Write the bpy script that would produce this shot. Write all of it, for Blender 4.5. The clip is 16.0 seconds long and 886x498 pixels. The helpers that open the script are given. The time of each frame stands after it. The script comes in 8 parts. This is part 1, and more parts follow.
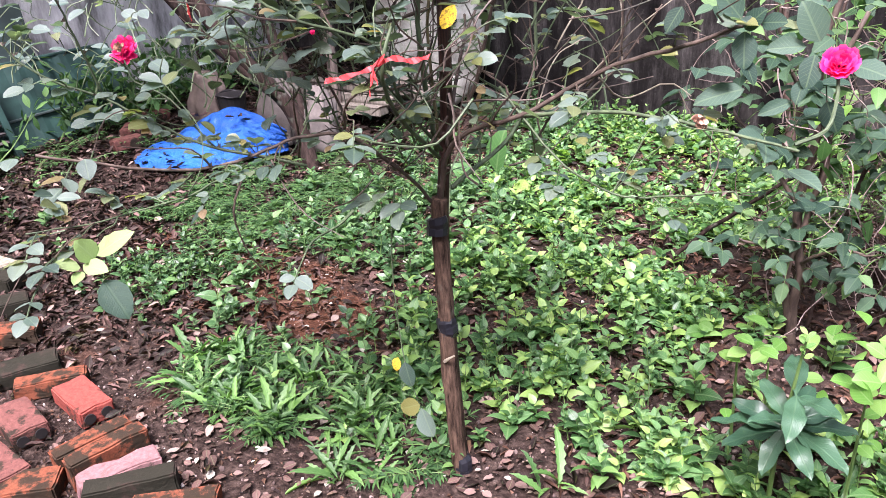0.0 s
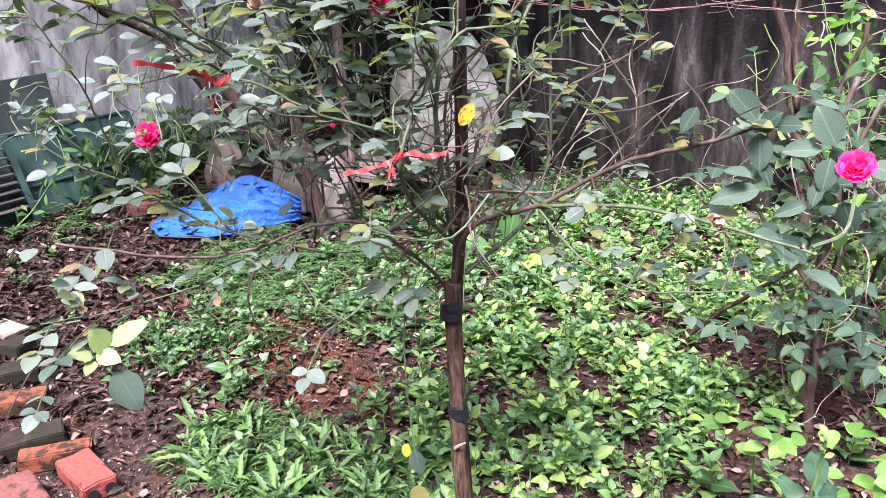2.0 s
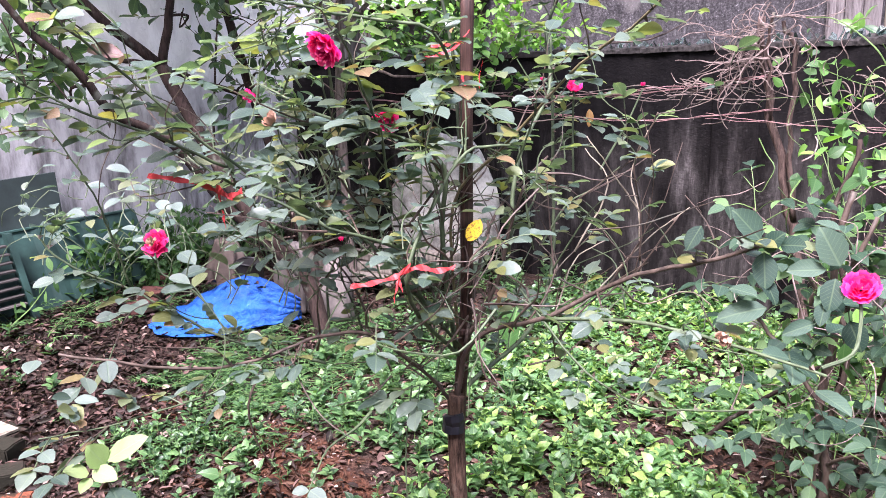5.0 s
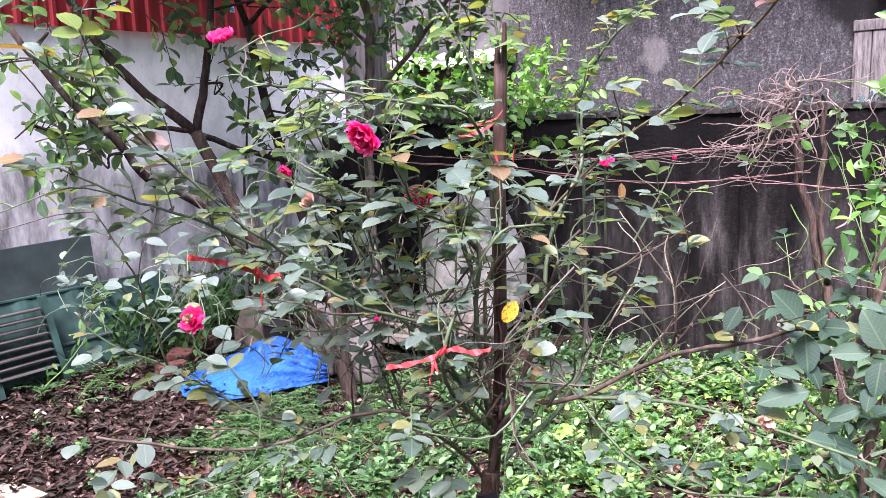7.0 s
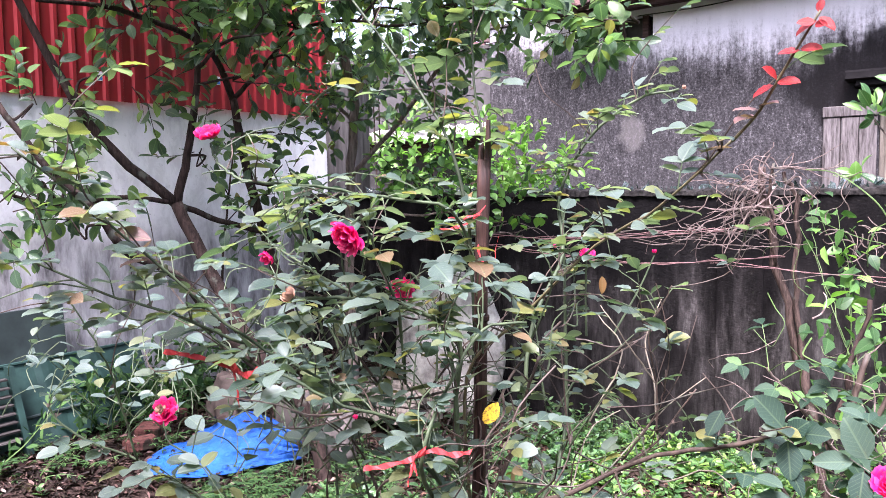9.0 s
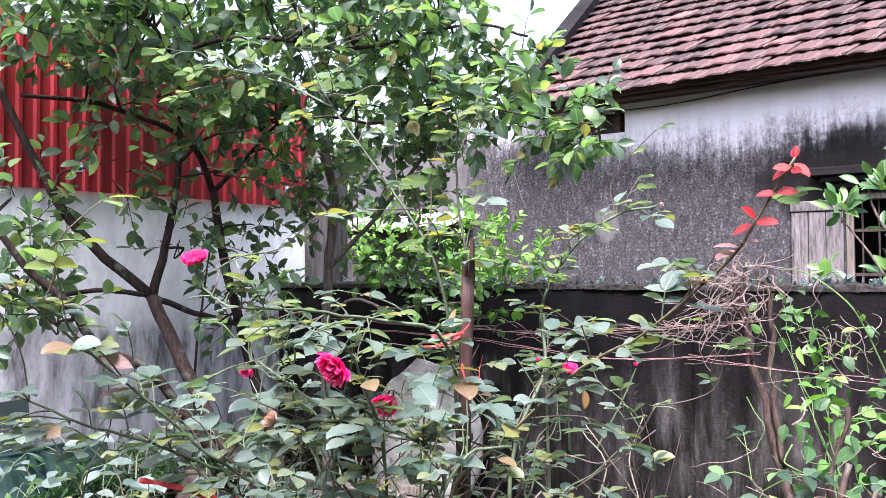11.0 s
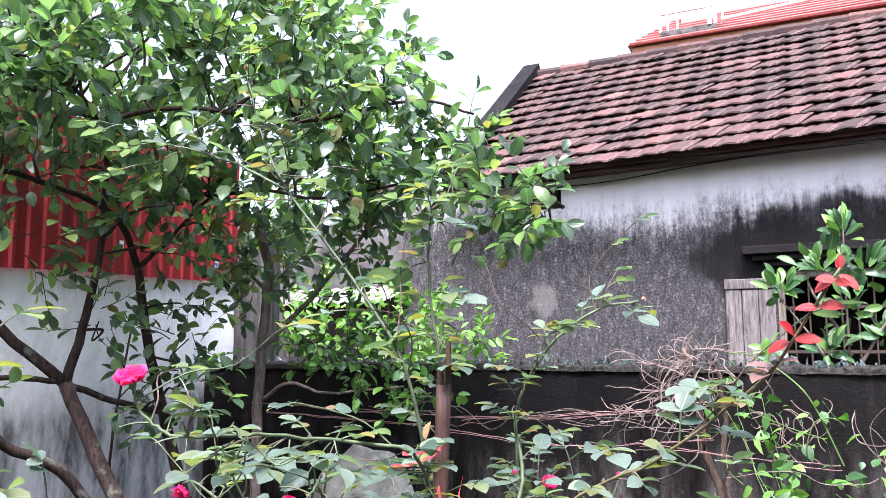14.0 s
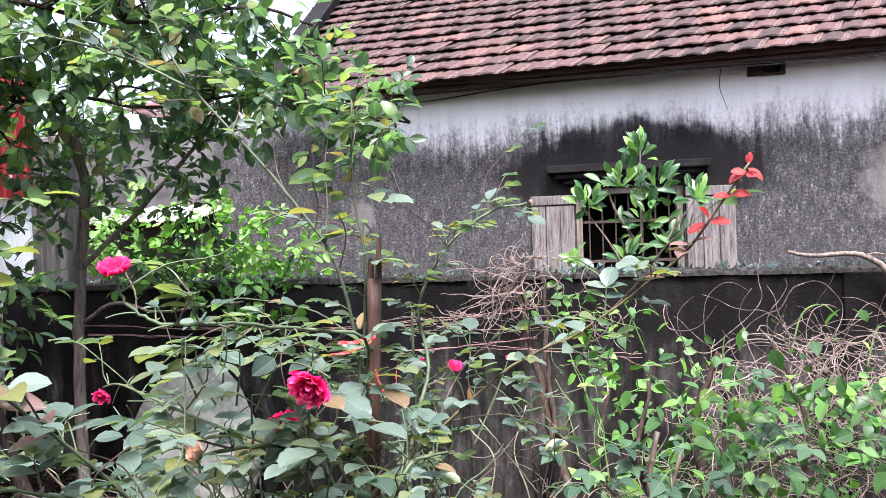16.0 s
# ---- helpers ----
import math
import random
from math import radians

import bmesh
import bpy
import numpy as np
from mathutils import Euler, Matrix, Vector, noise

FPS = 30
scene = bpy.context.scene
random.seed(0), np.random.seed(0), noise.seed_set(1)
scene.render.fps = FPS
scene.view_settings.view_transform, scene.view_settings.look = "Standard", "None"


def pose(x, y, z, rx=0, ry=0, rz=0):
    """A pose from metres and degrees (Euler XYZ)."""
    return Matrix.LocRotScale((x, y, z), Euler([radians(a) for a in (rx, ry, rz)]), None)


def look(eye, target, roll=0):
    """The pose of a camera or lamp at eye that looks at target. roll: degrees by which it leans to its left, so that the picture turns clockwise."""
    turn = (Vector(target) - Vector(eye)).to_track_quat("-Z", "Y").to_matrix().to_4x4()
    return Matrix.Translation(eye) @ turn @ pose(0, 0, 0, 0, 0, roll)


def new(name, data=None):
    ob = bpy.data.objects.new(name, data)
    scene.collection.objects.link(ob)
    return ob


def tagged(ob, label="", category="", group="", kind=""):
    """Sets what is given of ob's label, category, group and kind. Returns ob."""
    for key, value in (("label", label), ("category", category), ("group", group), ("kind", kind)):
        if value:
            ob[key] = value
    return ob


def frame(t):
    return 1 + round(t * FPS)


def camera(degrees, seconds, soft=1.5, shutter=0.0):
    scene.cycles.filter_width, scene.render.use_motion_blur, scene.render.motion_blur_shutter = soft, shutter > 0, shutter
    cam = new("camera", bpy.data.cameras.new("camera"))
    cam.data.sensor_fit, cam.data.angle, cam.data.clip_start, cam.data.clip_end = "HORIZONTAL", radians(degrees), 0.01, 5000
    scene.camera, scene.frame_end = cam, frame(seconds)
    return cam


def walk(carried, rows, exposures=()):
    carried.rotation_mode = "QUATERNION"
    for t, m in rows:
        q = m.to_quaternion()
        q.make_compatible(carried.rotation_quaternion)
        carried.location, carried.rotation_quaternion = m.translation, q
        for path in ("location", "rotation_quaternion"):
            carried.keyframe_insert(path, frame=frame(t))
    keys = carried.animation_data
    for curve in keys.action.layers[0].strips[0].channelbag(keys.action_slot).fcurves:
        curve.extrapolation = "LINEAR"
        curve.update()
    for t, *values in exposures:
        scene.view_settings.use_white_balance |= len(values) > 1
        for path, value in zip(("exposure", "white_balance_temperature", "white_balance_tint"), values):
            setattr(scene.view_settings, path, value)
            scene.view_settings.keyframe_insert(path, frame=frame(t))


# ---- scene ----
cam = camera(59.9, 16.0, 0.6)
METRES, EYE, TILT, LEAN, TURN = 0.85, 1.42, -10.63, 4.42, 30.1
ROWS = [
    (0.0, 0.0, 0.0, 0.0, 0.36, -14.42, -1.39),
    (0.5, -0.0072, 0.0034, 0.0157, 0.72, -13.37, -1.61),
    (1.0, -0.0135, 0.004, 0.0304, 1.19, -12.11, -1.76),
    (1.5, -0.0101, 0.0111, 0.0487, 1.36, -10.96, -1.79),
    (2.0, -0.0123, 0.0176, 0.0626, 1.32, -9.91, -2.33),
    (2.5, -0.0173, 0.0216, 0.0691, 1.21, -8.72, -2.99),
    (3.0, -0.0244, 0.0261, 0.0695, 0.78, -7.7, -3.23),
    (3.5, -0.0252, 0.0259, 0.0721, 0.45, -6.78, -3.17),
    (4.0, -0.0275, 0.0222, 0.0757, 0.49, -5.39, -3.17),
    (6.5, -0.0515, 0.0195, 0.1421, 2.52, 0.32, -2.77),
    (7.0, -0.0594, 0.0172, 0.1526, 3.0, 1.14, -3.03),
    (7.5, -0.0596, 0.0233, 0.166, 2.64, 2.22, -3.81),
    (8.0, -0.0639, 0.0216, 0.1832, 2.06, 3.51, -3.99),
    (8.5, -0.0687, 0.0187, 0.2006, 1.77, 4.9, -3.82),
    (9.0, -0.0722, 0.0184, 0.2167, 1.3, 6.16, -4.01),
    (9.5, -0.0857, 0.0204, 0.2319, 0.79, 7.46, -4.2),
    (12.0, -0.1074, -0.0156, 0.3465, -1.82, 15.21, -3.55),
    (12.5, -0.1075, -0.0202, 0.3584, -2.8, 16.22, -3.43),
    (13.0, -0.1304, 0.0198, 0.3664, -3.42, 17.01, -3.36),
    (13.5, -0.1467, 0.1095, 0.4015, -4.59, 17.58, -2.96),
    (14.0, -0.2063, 0.1792, 0.4095, -5.94, 17.77, -2.97),
    (14.5, -0.2793, 0.212, 0.3989, -10.29, 16.99, -2.17),
    (15.0, -0.3828, 0.216, 0.3887, -17.71, 15.22, 0.17),
    (15.5, -0.464, 0.1908, 0.3633, -20.76, 13.26, 1.09),
    (16.0, -0.5233, 0.1529, 0.3243, -20.78, 12.2, 1.32),
]
walk(cam, [(t, pose(0, 0, EYE, TILT, LEAN, TURN) @ pose(METRES * x, METRES * y, METRES * z, 90 + pitch, roll, yaw)) for t, x, y, z, yaw, pitch, roll in ROWS],
     [(0.0, 2.32, 6350, 24), (2.5, 2.49, 6350, 27), (6.5, 2.45, 6200, 28), (9.5, 2.44, 6200, 25), (12.5, 2.46, 6080, 18), (14.0, 2.41, 6150, 16), (16.0, 2.31, 6300, 13)])

# ---------------------------------------------------------------- light
world = bpy.data.worlds.new("overcast")
scene.world = world
world.use_nodes = True
wn, wl = world.node_tree.nodes, world.node_tree.links
sky = wn.new("ShaderNodeTexSky")
sky.sky_type, sky.sun_disc = "NISHITA", False
sky.sun_elevation, sky.sun_rotation = radians(58), radians(200)
sky.air_density, sky.dust_density, sky.ozone_density = 1.0, 4.0, 1.0
grey = wn.new("ShaderNodeHueSaturation")
grey.inputs["Saturation"].default_value = 0.72
grey.inputs["Value"].default_value = 1.0
wl.new(sky.outputs[0], grey.inputs["Color"])
wl.new(grey.outputs[0], wn["Background"].inputs["Color"])
wn["Background"].inputs["Strength"].default_value = 0.115
sun = new("sun", bpy.data.lights.new("sun", "SUN"))
sun.data.energy, sun.data.angle, sun.data.color = 3.4, radians(22), (0.985, 0.97, 1.0)
sun.matrix_world = look((1.2, -3.2, 6.0), (0, 0, 0))


# ---------------------------------------------------------------- materials
class Mat:
    """A small helper round one node material."""

    def __init__(self, name, rough=0.7, metal=0.0, spec=None):
        spec = (0.10 if rough >= 0.8 else 0.3) if spec is None else spec
        self.m = bpy.data.materials.new(name)
        self.m.use_nodes = True
        self.n, self.l = self.m.node_tree.nodes, self.m.node_tree.links
        self.b = self.n["Principled BSDF"]
        self.b.inputs["Roughness"].default_value = rough
        self.b.inputs["Metallic"].default_value = metal
        self.b.inputs["Specular IOR Level"].default_value = spec
        self.tc = self.n.new("ShaderNodeTexCoord")
        self.geo = self.n.new("ShaderNodeNewGeometry")

    def coords(self, scale=(1, 1, 1), kind="Object"):
        mp = self.n.new("ShaderNodeMapping")
        mp.inputs["Scale"].default_value = scale
        self.l.new(self.tc.outputs[kind], mp.inputs[0])
        return mp.outputs[0]

    def noise(self, scale, detail=4.0, rough=0.6, vec=None, dist=0.0):
        t = self.n.new("ShaderNodeTexNoise")
        t.inputs["Scale"].default_value, t.inputs["Detail"].default_value = scale, detail
        t.inputs["Roughness"].default_value, t.inputs["Distortion"].default_value = rough, dist
        self.l.new(vec or self.tc.outputs["Object"], t.inputs["Vector"])
        return t.outputs["Fac"]

    def ramp(self, fac, stops):
        r = self.n.new("ShaderNodeValToRGB")
        e = r.color_ramp.elements
        while len(e) < len(stops):
            e.new(0.5)
        for el, (p, c) in zip(e, stops):
            el.position, el.color = p, c if len(c) == 4 else (*c, 1)
        self.l.new(fac, r.inputs[0])
        return r.outputs[0]

    def math(self, op, a, b=0.0, clamp=False):
        m = self.n.new("ShaderNodeMath")
        m.operation, m.use_clamp = op, clamp
        for i, v in enumerate((a, b)):
            if isinstance(v, (int, float)):
                m.inputs[i].default_value = v
            else:
                self.l.new(v, m.inputs[i])
        return m.outputs[0]

    def mix(self, fac, a, b, mode="MIX"):
        m = self.n.new("ShaderNodeMix")
        m.data_type, m.blend_type = "RGBA", mode
        for key, v in ((0, fac), (6, a), (7, b)):
            if isinstance(v, (int, float)):
                m.inputs[key].default_value = v
            elif isinstance(v, tuple):
                m.inputs[key].default_value = v if len(v) == 4 else (*v, 1)
            else:
                self.l.new(v, m.inputs[key])
        return m.outputs[2]

    def axis(self, i, kind="Object"):
        s = self.n.new("ShaderNodeSeparateXYZ")
        self.l.new(self.tc.outputs[kind], s.inputs[0])
        return s.outputs[i]

    def rand(self):
        """A random number for every object and every loose piece of it."""
        oi = self.n.new("ShaderNodeObjectInfo")
        a = self.math("ADD", oi.outputs["Random"], self.geo.outputs["Random Per Island"])
        return self.math("FRACT", a)

    def colour(self, c):
        self.l.new(c, self.b.inputs["Base Color"])
        return self

    def bump(self, h, strength=0.3, dist=0.01):
        b = self.n.new("ShaderNodeBump")
        b.inputs["Strength"].default_value, b.inputs["Distance"].default_value = strength, dist
        self.l.new(h, b.inputs["Height"])
        self.l.new(b.outputs[0], self.b.inputs["Normal"])
        return self


def step(m, v, lo, hi):
    r = m.n.new("ShaderNodeMapRange")
    r.interpolation_type = "SMOOTHSTEP"
    r.inputs["From Min"].default_value, r.inputs["From Max"].default_value = lo, hi
    m.l.new(v, r.inputs["Value"])
    return r.outputs[0]


def leaf_mat(name, stops, rough=0.42, trans=0.35, vein=0.25, glow=(1.0, 1.2, 0.55)):
    """Leaf: colour by random piece, paler midrib and side veins, some light through the blade."""
    m = Mat(name, rough, 0.0, 0.52 if rough < 0.5 else 0.2)
    c = m.ramp(m.rand(), stops)
    n = m.noise(55, 3)
    c = m.mix(m.math("MULTIPLY", n, 0.35), c, (0.02, 0.04, 0.015), "MULTIPLY")
    blot = step(m, m.noise(9, 3), 0.62, 0.72)
    c = m.mix(m.math("MULTIPLY", blot, 0.18), c, (0.16, 0.17, 0.03))
    u, v = m.axis(0, "UV"), m.axis(1, "UV")
    side = m.math("ABSOLUTE", m.math("SUBTRACT", u, 0.5))
    rib = m.math("SUBTRACT", 1.0, step(m, side, 0.015, 0.05))
    w = m.math("SINE", m.math("MULTIPLY", m.math("SUBTRACT", v, m.math("MULTIPLY", side, 0.55)), 52.0))
    sv = m.math("MULTIPLY", step(m, w, 0.8, 1.0), 0.45)
    veins = m.math("MAXIMUM", rib, sv)
    c = m.mix(m.math("MULTIPLY", veins, vein), c, (0.30, 0.40, 0.20))
    m.colour(c)
    m.bump(m.math("SUBTRACT", n, m.math("MULTIPLY", veins, 0.8)), 0.35, 0.002)
    tr = m.n.new("ShaderNodeBsdfTranslucent")
    m.l.new(m.mix(1.0, c, glow, "MULTIPLY"), tr.inputs["Color"])
    ms = m.n.new("ShaderNodeMixShader")
    ms.inputs[0].default_value = trans
    m.l.new(m.b.outputs[0], ms.inputs[1])
    m.l.new(tr.outputs[0], ms.inputs[2])
    m.l.new(ms.outputs[0], m.n["Material Output"].inputs["Surface"])
    return m.m


ROSE_LEAF = leaf_mat("rose_leaf", [(0.0, (0.045, 0.078, 0.062)), (0.30, (0.102, 0.150, 0.123)), (0.70, (0.180, 0.232, 0.198)), (0.84, (0.155, 0.186, 0.090)), (0.95, (0.20, 0.200, 0.062)), (1.0, (0.22, 0.14, 0.085))], 0.36, 0.42, 0.12, (1.5, 1.65, 0.7))
BROAD_LEAF = leaf_mat("broad_rose_leaf", [(0.0, (0.018, 0.044, 0.030)), (0.6, (0.042, 0.082, 0.058)), (1.0, (0.085, 0.135, 0.098))], 0.52, 0.30, 0.14)
WAXY_LEAF = leaf_mat("waxy_rose_leaf", [(0.0, (0.062, 0.102, 0.084)), (0.55, (0.098, 0.142, 0.121)), (0.85, (0.128, 0.170, 0.150)), (1.0, (0.15, 0.16, 0.060))], 0.46, 0.32, 0.12, (1.3, 1.5, 0.8))
TREE_LEAF = leaf_mat("tree_leaf", [(0.0, (0.034, 0.066, 0.042)), (0.40, (0.078, 0.138, 0.082)), (0.74, (0.135, 0.218, 0.108)), (0.93, (0.23, 0.35, 0.11)), (1.0, (0.20, 0.15, 0.06))], 0.34, 0.52, 0.2, (1.35, 1.6, 0.8))
WEED_LEAF = leaf_mat("weed_leaf", [(0.0, (0.030, 0.092, 0.028)), (0.35, (0.085, 0.208, 0.060)), (0.58, (0.150, 0.300, 0.112)), (0.84, (0.240, 0.405, 0.098)), (1.0, (0.34, 0.48, 0.13))], 0.40, 0.40, 0.3)
BLADE_LEAF = leaf_mat("toothed_leaf", [(0.0, (0.026, 0.076, 0.020)), (0.5, (0.070, 0.170, 0.040)), (1.0, (0.150, 0.30, 0.070))], 0.46, 0.30, 0.2)
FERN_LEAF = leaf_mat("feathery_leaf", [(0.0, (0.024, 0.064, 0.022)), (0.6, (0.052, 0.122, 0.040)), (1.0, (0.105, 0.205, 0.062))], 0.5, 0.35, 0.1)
LIME_LEAF = leaf_mat("lime_leaf", [(0.0, (0.10, 0.25, 0.040)), (0.6, (0.165, 0.35, 0.065)), (1.0, (0.27, 0.44, 0.12))], 0.4, 0.4, 0.25)
VINE_LEAF = leaf_mat("vine_leaf", [(0.0, (0.026, 0.076, 0.022)), (0.4, (0.064, 0.162, 0.040)), (0.75, (0.130, 0.285, 0.055)), (1.0, (0.22, 0.41, 0.075))], 0.42, 0.40, 0.12)
DARK_LEAF = leaf_mat("glossy_leaf", [(0.0, (0.016, 0.048, 0.026)), (0.6, (0.026, 0.072, 0.038)), (1.0, (0.045, 0.105, 0.055))], 0.34, 0.15, 0.05)
CITRUS_LEAF = leaf_mat("citrus_leaf", [(0.0, (0.022, 0.066, 0.028)), (0.6, (0.048, 0.130, 0.044)), (1.0, (0.15, 0.28, 0.065))], 0.28, 0.3, 0.35)
RED_LEAF = leaf_mat("red_shoot_leaf", [(0.0, (0.26, 0.007, 0.014)), (0.6, (0.37, 0.012, 0.017)), (1.0, (0.45, 0.050, 0.022))], 0.4, 0.35, 0.1)
PINK_LEAF = leaf_mat("bronze_shoot_leaf", [(0.0, (0.15, 0.065, 0.065)), (1.0, (0.23, 0.125, 0.115))], 0.4, 0.3, 0.2)
AMBER_LEAF = leaf_mat("amber_leaf", [(0.0, (0.27, 0.125, 0.03)), (1.0, (0.20, 0.12, 0.04))], 0.45, 0.35, 0.2)
DRY_LEAF = leaf_mat("dry_leaf", [(0.0, (0.008, 0.0038, 0.0034)), (0.45, (0.026, 0.0122, 0.0108)), (0.8, (0.068, 0.034, 0.030)), (0.95, (0.17, 0.098, 0.086)), (1.0, (0.36, 0.27, 0.23))], 0.6, 0.10, 0.1)
RUST_LEAF = leaf_mat("rust_husk", [(0.0, (0.032, 0.013, 0.009)), (0.6, (0.090, 0.039, 0.025)), (1.0, (0.20, 0.105, 0.075))], 0.75, 0.1, 0.1)
PALE_LEAF = leaf_mat("pale_fallen_leaf", [(0.0, (0.06, 0.032, 0.028)), (0.5, (0.14, 0.078, 0.068)), (0.85, (0.26, 0.175, 0.155)), (1.0, (0.46, 0.42, 0.36))], 0.55, 0.15, 0.15)


def yellow_leaf_mat():
    m = Mat("spotted_yellow_leaf", 0.5)
    c = m.mix(m.math("MULTIPLY", step(m, m.noise(9, 5, 0.7), 0.50, 0.58), 0.9), (0.52, 0.35, 0.03), (0.17, 0.10, 0.03))
    return m.colour(c).m


YELLOW_LEAF = yellow_leaf_mat()


def petal_mat():
    m = Mat("rose_petal", 0.5)
    c = m.ramp(m.rand(), [(0.0, (0.64, 0.010, 0.13)), (0.6, (0.84, 0.020, 0.21)), (1.0, (0.90, 0.085, 0.34))])
    v = m.axis(1, "UV")
    c = m.mix(m.math("MULTIPLY", step(m, v, 0.7, 1.0), 0.25), c, (0.85, 0.30, 0.45))
    m.colour(c)
    tr = m.n.new("ShaderNodeBsdfTranslucent")
    m.l.new(c, tr.inputs["Color"])
    ms = m.n.new("ShaderNodeMixShader")
    ms.inputs[0].default_value = 0.45
    m.l.new(m.b.outputs[0], ms.inputs[1])
    m.l.new(tr.outputs[0], ms.inputs[2])
    m.l.new(ms.outputs[0], m.n["Material Output"].inputs["Surface"])
    return m.m


PETAL = petal_mat()
WILT = Mat("wilted_petal", 0.7)
WILT.colour(WILT.ramp(WILT.noise(40), [(0.3, (0.30, 0.15, 0.08)), (0.7, (0.50, 0.30, 0.24))]))
WILT = WILT.m


def bark(name, a, b, rough=0.8, along=(30, 30, 5), depth=0.006, lichen=0.35):
    m = Mat(name, rough)
    n = m.noise(2.2, 6, 0.7, m.coords(along))
    f = m.noise(60, 3)
    c = m.ramp(n, [(0.36, a), (0.64, b)])
    c = m.mix(m.math("MULTIPLY", step(m, m.noise(7, 4), 0.58, 0.68), lichen), c, (0.22, 0.24, 0.19))
    return m.colour(c).bump(m.math("ADD", n, m.math("MULTIPLY", f, 0.3)), 0.7, depth).m


ROSE_BARK = bark("rose_bark", (0.012, 0.007, 0.005), (0.125, 0.078, 0.055), 0.85, (46, 46, 6), 0.008)
CANE_BROWN = bark("brown_cane", (0.030, 0.020, 0.016), (0.105, 0.074, 0.058), 0.6, (14, 14, 4), 0.002)
CANE_GREEN = bark("green_cane", (0.034, 0.050, 0.026), (0.088, 0.118, 0.060), 0.6, (14, 14, 4), 0.001, 0.05)
CANE_DRY = bark("dry_twig", (0.12, 0.10, 0.075), (0.30, 0.26, 0.20), 0.8, (14, 14, 4), 0.001)
TREE_BARK = bark("tree_bark", (0.014, 0.0095, 0.008), (0.052, 0.034, 0.029), 0.85)
GREY_BARK = bark("grey_bark", (0.070, 0.053, 0.045), (0.205, 0.160, 0.138), 0.85)
VINE_BARK = bark("dry_vine", (0.060, 0.043, 0.038), (0.260, 0.200, 0.180), 0.85, (20, 20, 5), 0.002)
STEM_GREEN = bark("green_stem", (0.055, 0.105, 0.028), (0.115, 0.19, 0.055), 0.55, (14, 14, 4), 0.001)
BAMBOO = bark("weathered_bamboo", (0.0096, 0.0048, 0.0040), (0.0680, 0.0320, 0.0240), 0.6, (90, 90, 1.6), 0.004, 0.08)


def plain(name, rgb, rough=0.6, metal=0.0, vary=0.25, scale=14):
    m = Mat(name, rough, metal)
    n = m.noise(scale, 5)
    a, b = tuple(v * (1 - vary) for v in rgb), tuple(min(1, v * (1 + vary)) for v in rgb)
    return m.colour(m.ramp(n, [(0.3, a), (0.7, b)])).bump(m.noise(scale * 8, 3), 0.2, 0.003).m


RIBBON = plain("red_plastic_ribbon", (0.56, 0.050, 0.052), 0.55)
TAPE = plain("black_tape", (0.012, 0.012, 0.016), 0.4)
TWINE = plain("pink_twine", (0.26, 0.14, 0.135), 0.6)
CABLE = plain("black_cable", (0.015, 0.013, 0.013), 0.5)


def ground_mat():
    m = Mat("soil", 0.95)
    n, f = m.noise(1.4, 8, 0.65), m.noise(38, 6, 0.7)
    c = m.ramp(f, [(0.25, (0.008, 0.0052, 0.0043)), (0.46, (0.026, 0.0166, 0.0135)), (0.62, (0.072, 0.048, 0.039)), (0.80, (0.23, 0.175, 0.15))])
    rust = m.math("MULTIPLY", step(m, m.noise(3.5, 5), 0.56, 0.66), 0.4)
    for px_, py_, rx, ry in ((-2.25, 1.98, 0.55, 0.32), (-1.78, 1.85, 0.3, 0.25), (-2.75, 2.05, 0.3, 0.2)):
        qx, qy = m.math("DIVIDE", m.math("SUBTRACT", m.axis(0), px_), rx), m.math("DIVIDE", m.math("SUBTRACT", m.axis(1), py_), ry)
        q = m.math("ADD", m.math("MULTIPLY", qx, qx), m.math("MULTIPLY", qy, qy))
        q = m.math("ADD", q, m.math("MULTIPLY", m.math("SUBTRACT", m.noise(5, 5), 0.5), 2.0))
        rust = m.math("MAXIMUM", rust, m.math("SUBTRACT", 1.0, step(m, q, 0.6, 1.2)))
    c = m.mix(rust, c, m.ramp(f, [(0.3, (0.036, 0.015, 0.010)), (0.7, (0.135, 0.058, 0.034))]))
    far = step(m, m.math("MAXIMUM", m.math("ABSOLUTE", m.axis(0)), m.math("ABSOLUTE", m.axis(1))), 14, 40)
    c = m.mix(far, c, (0.12, 0.14, 0.09))
    return m.colour(c).bump(m.math("ADD", f, m.math("MULTIPLY", n, 0.6)), 0.9, 0.03).m


SOIL = ground_mat()


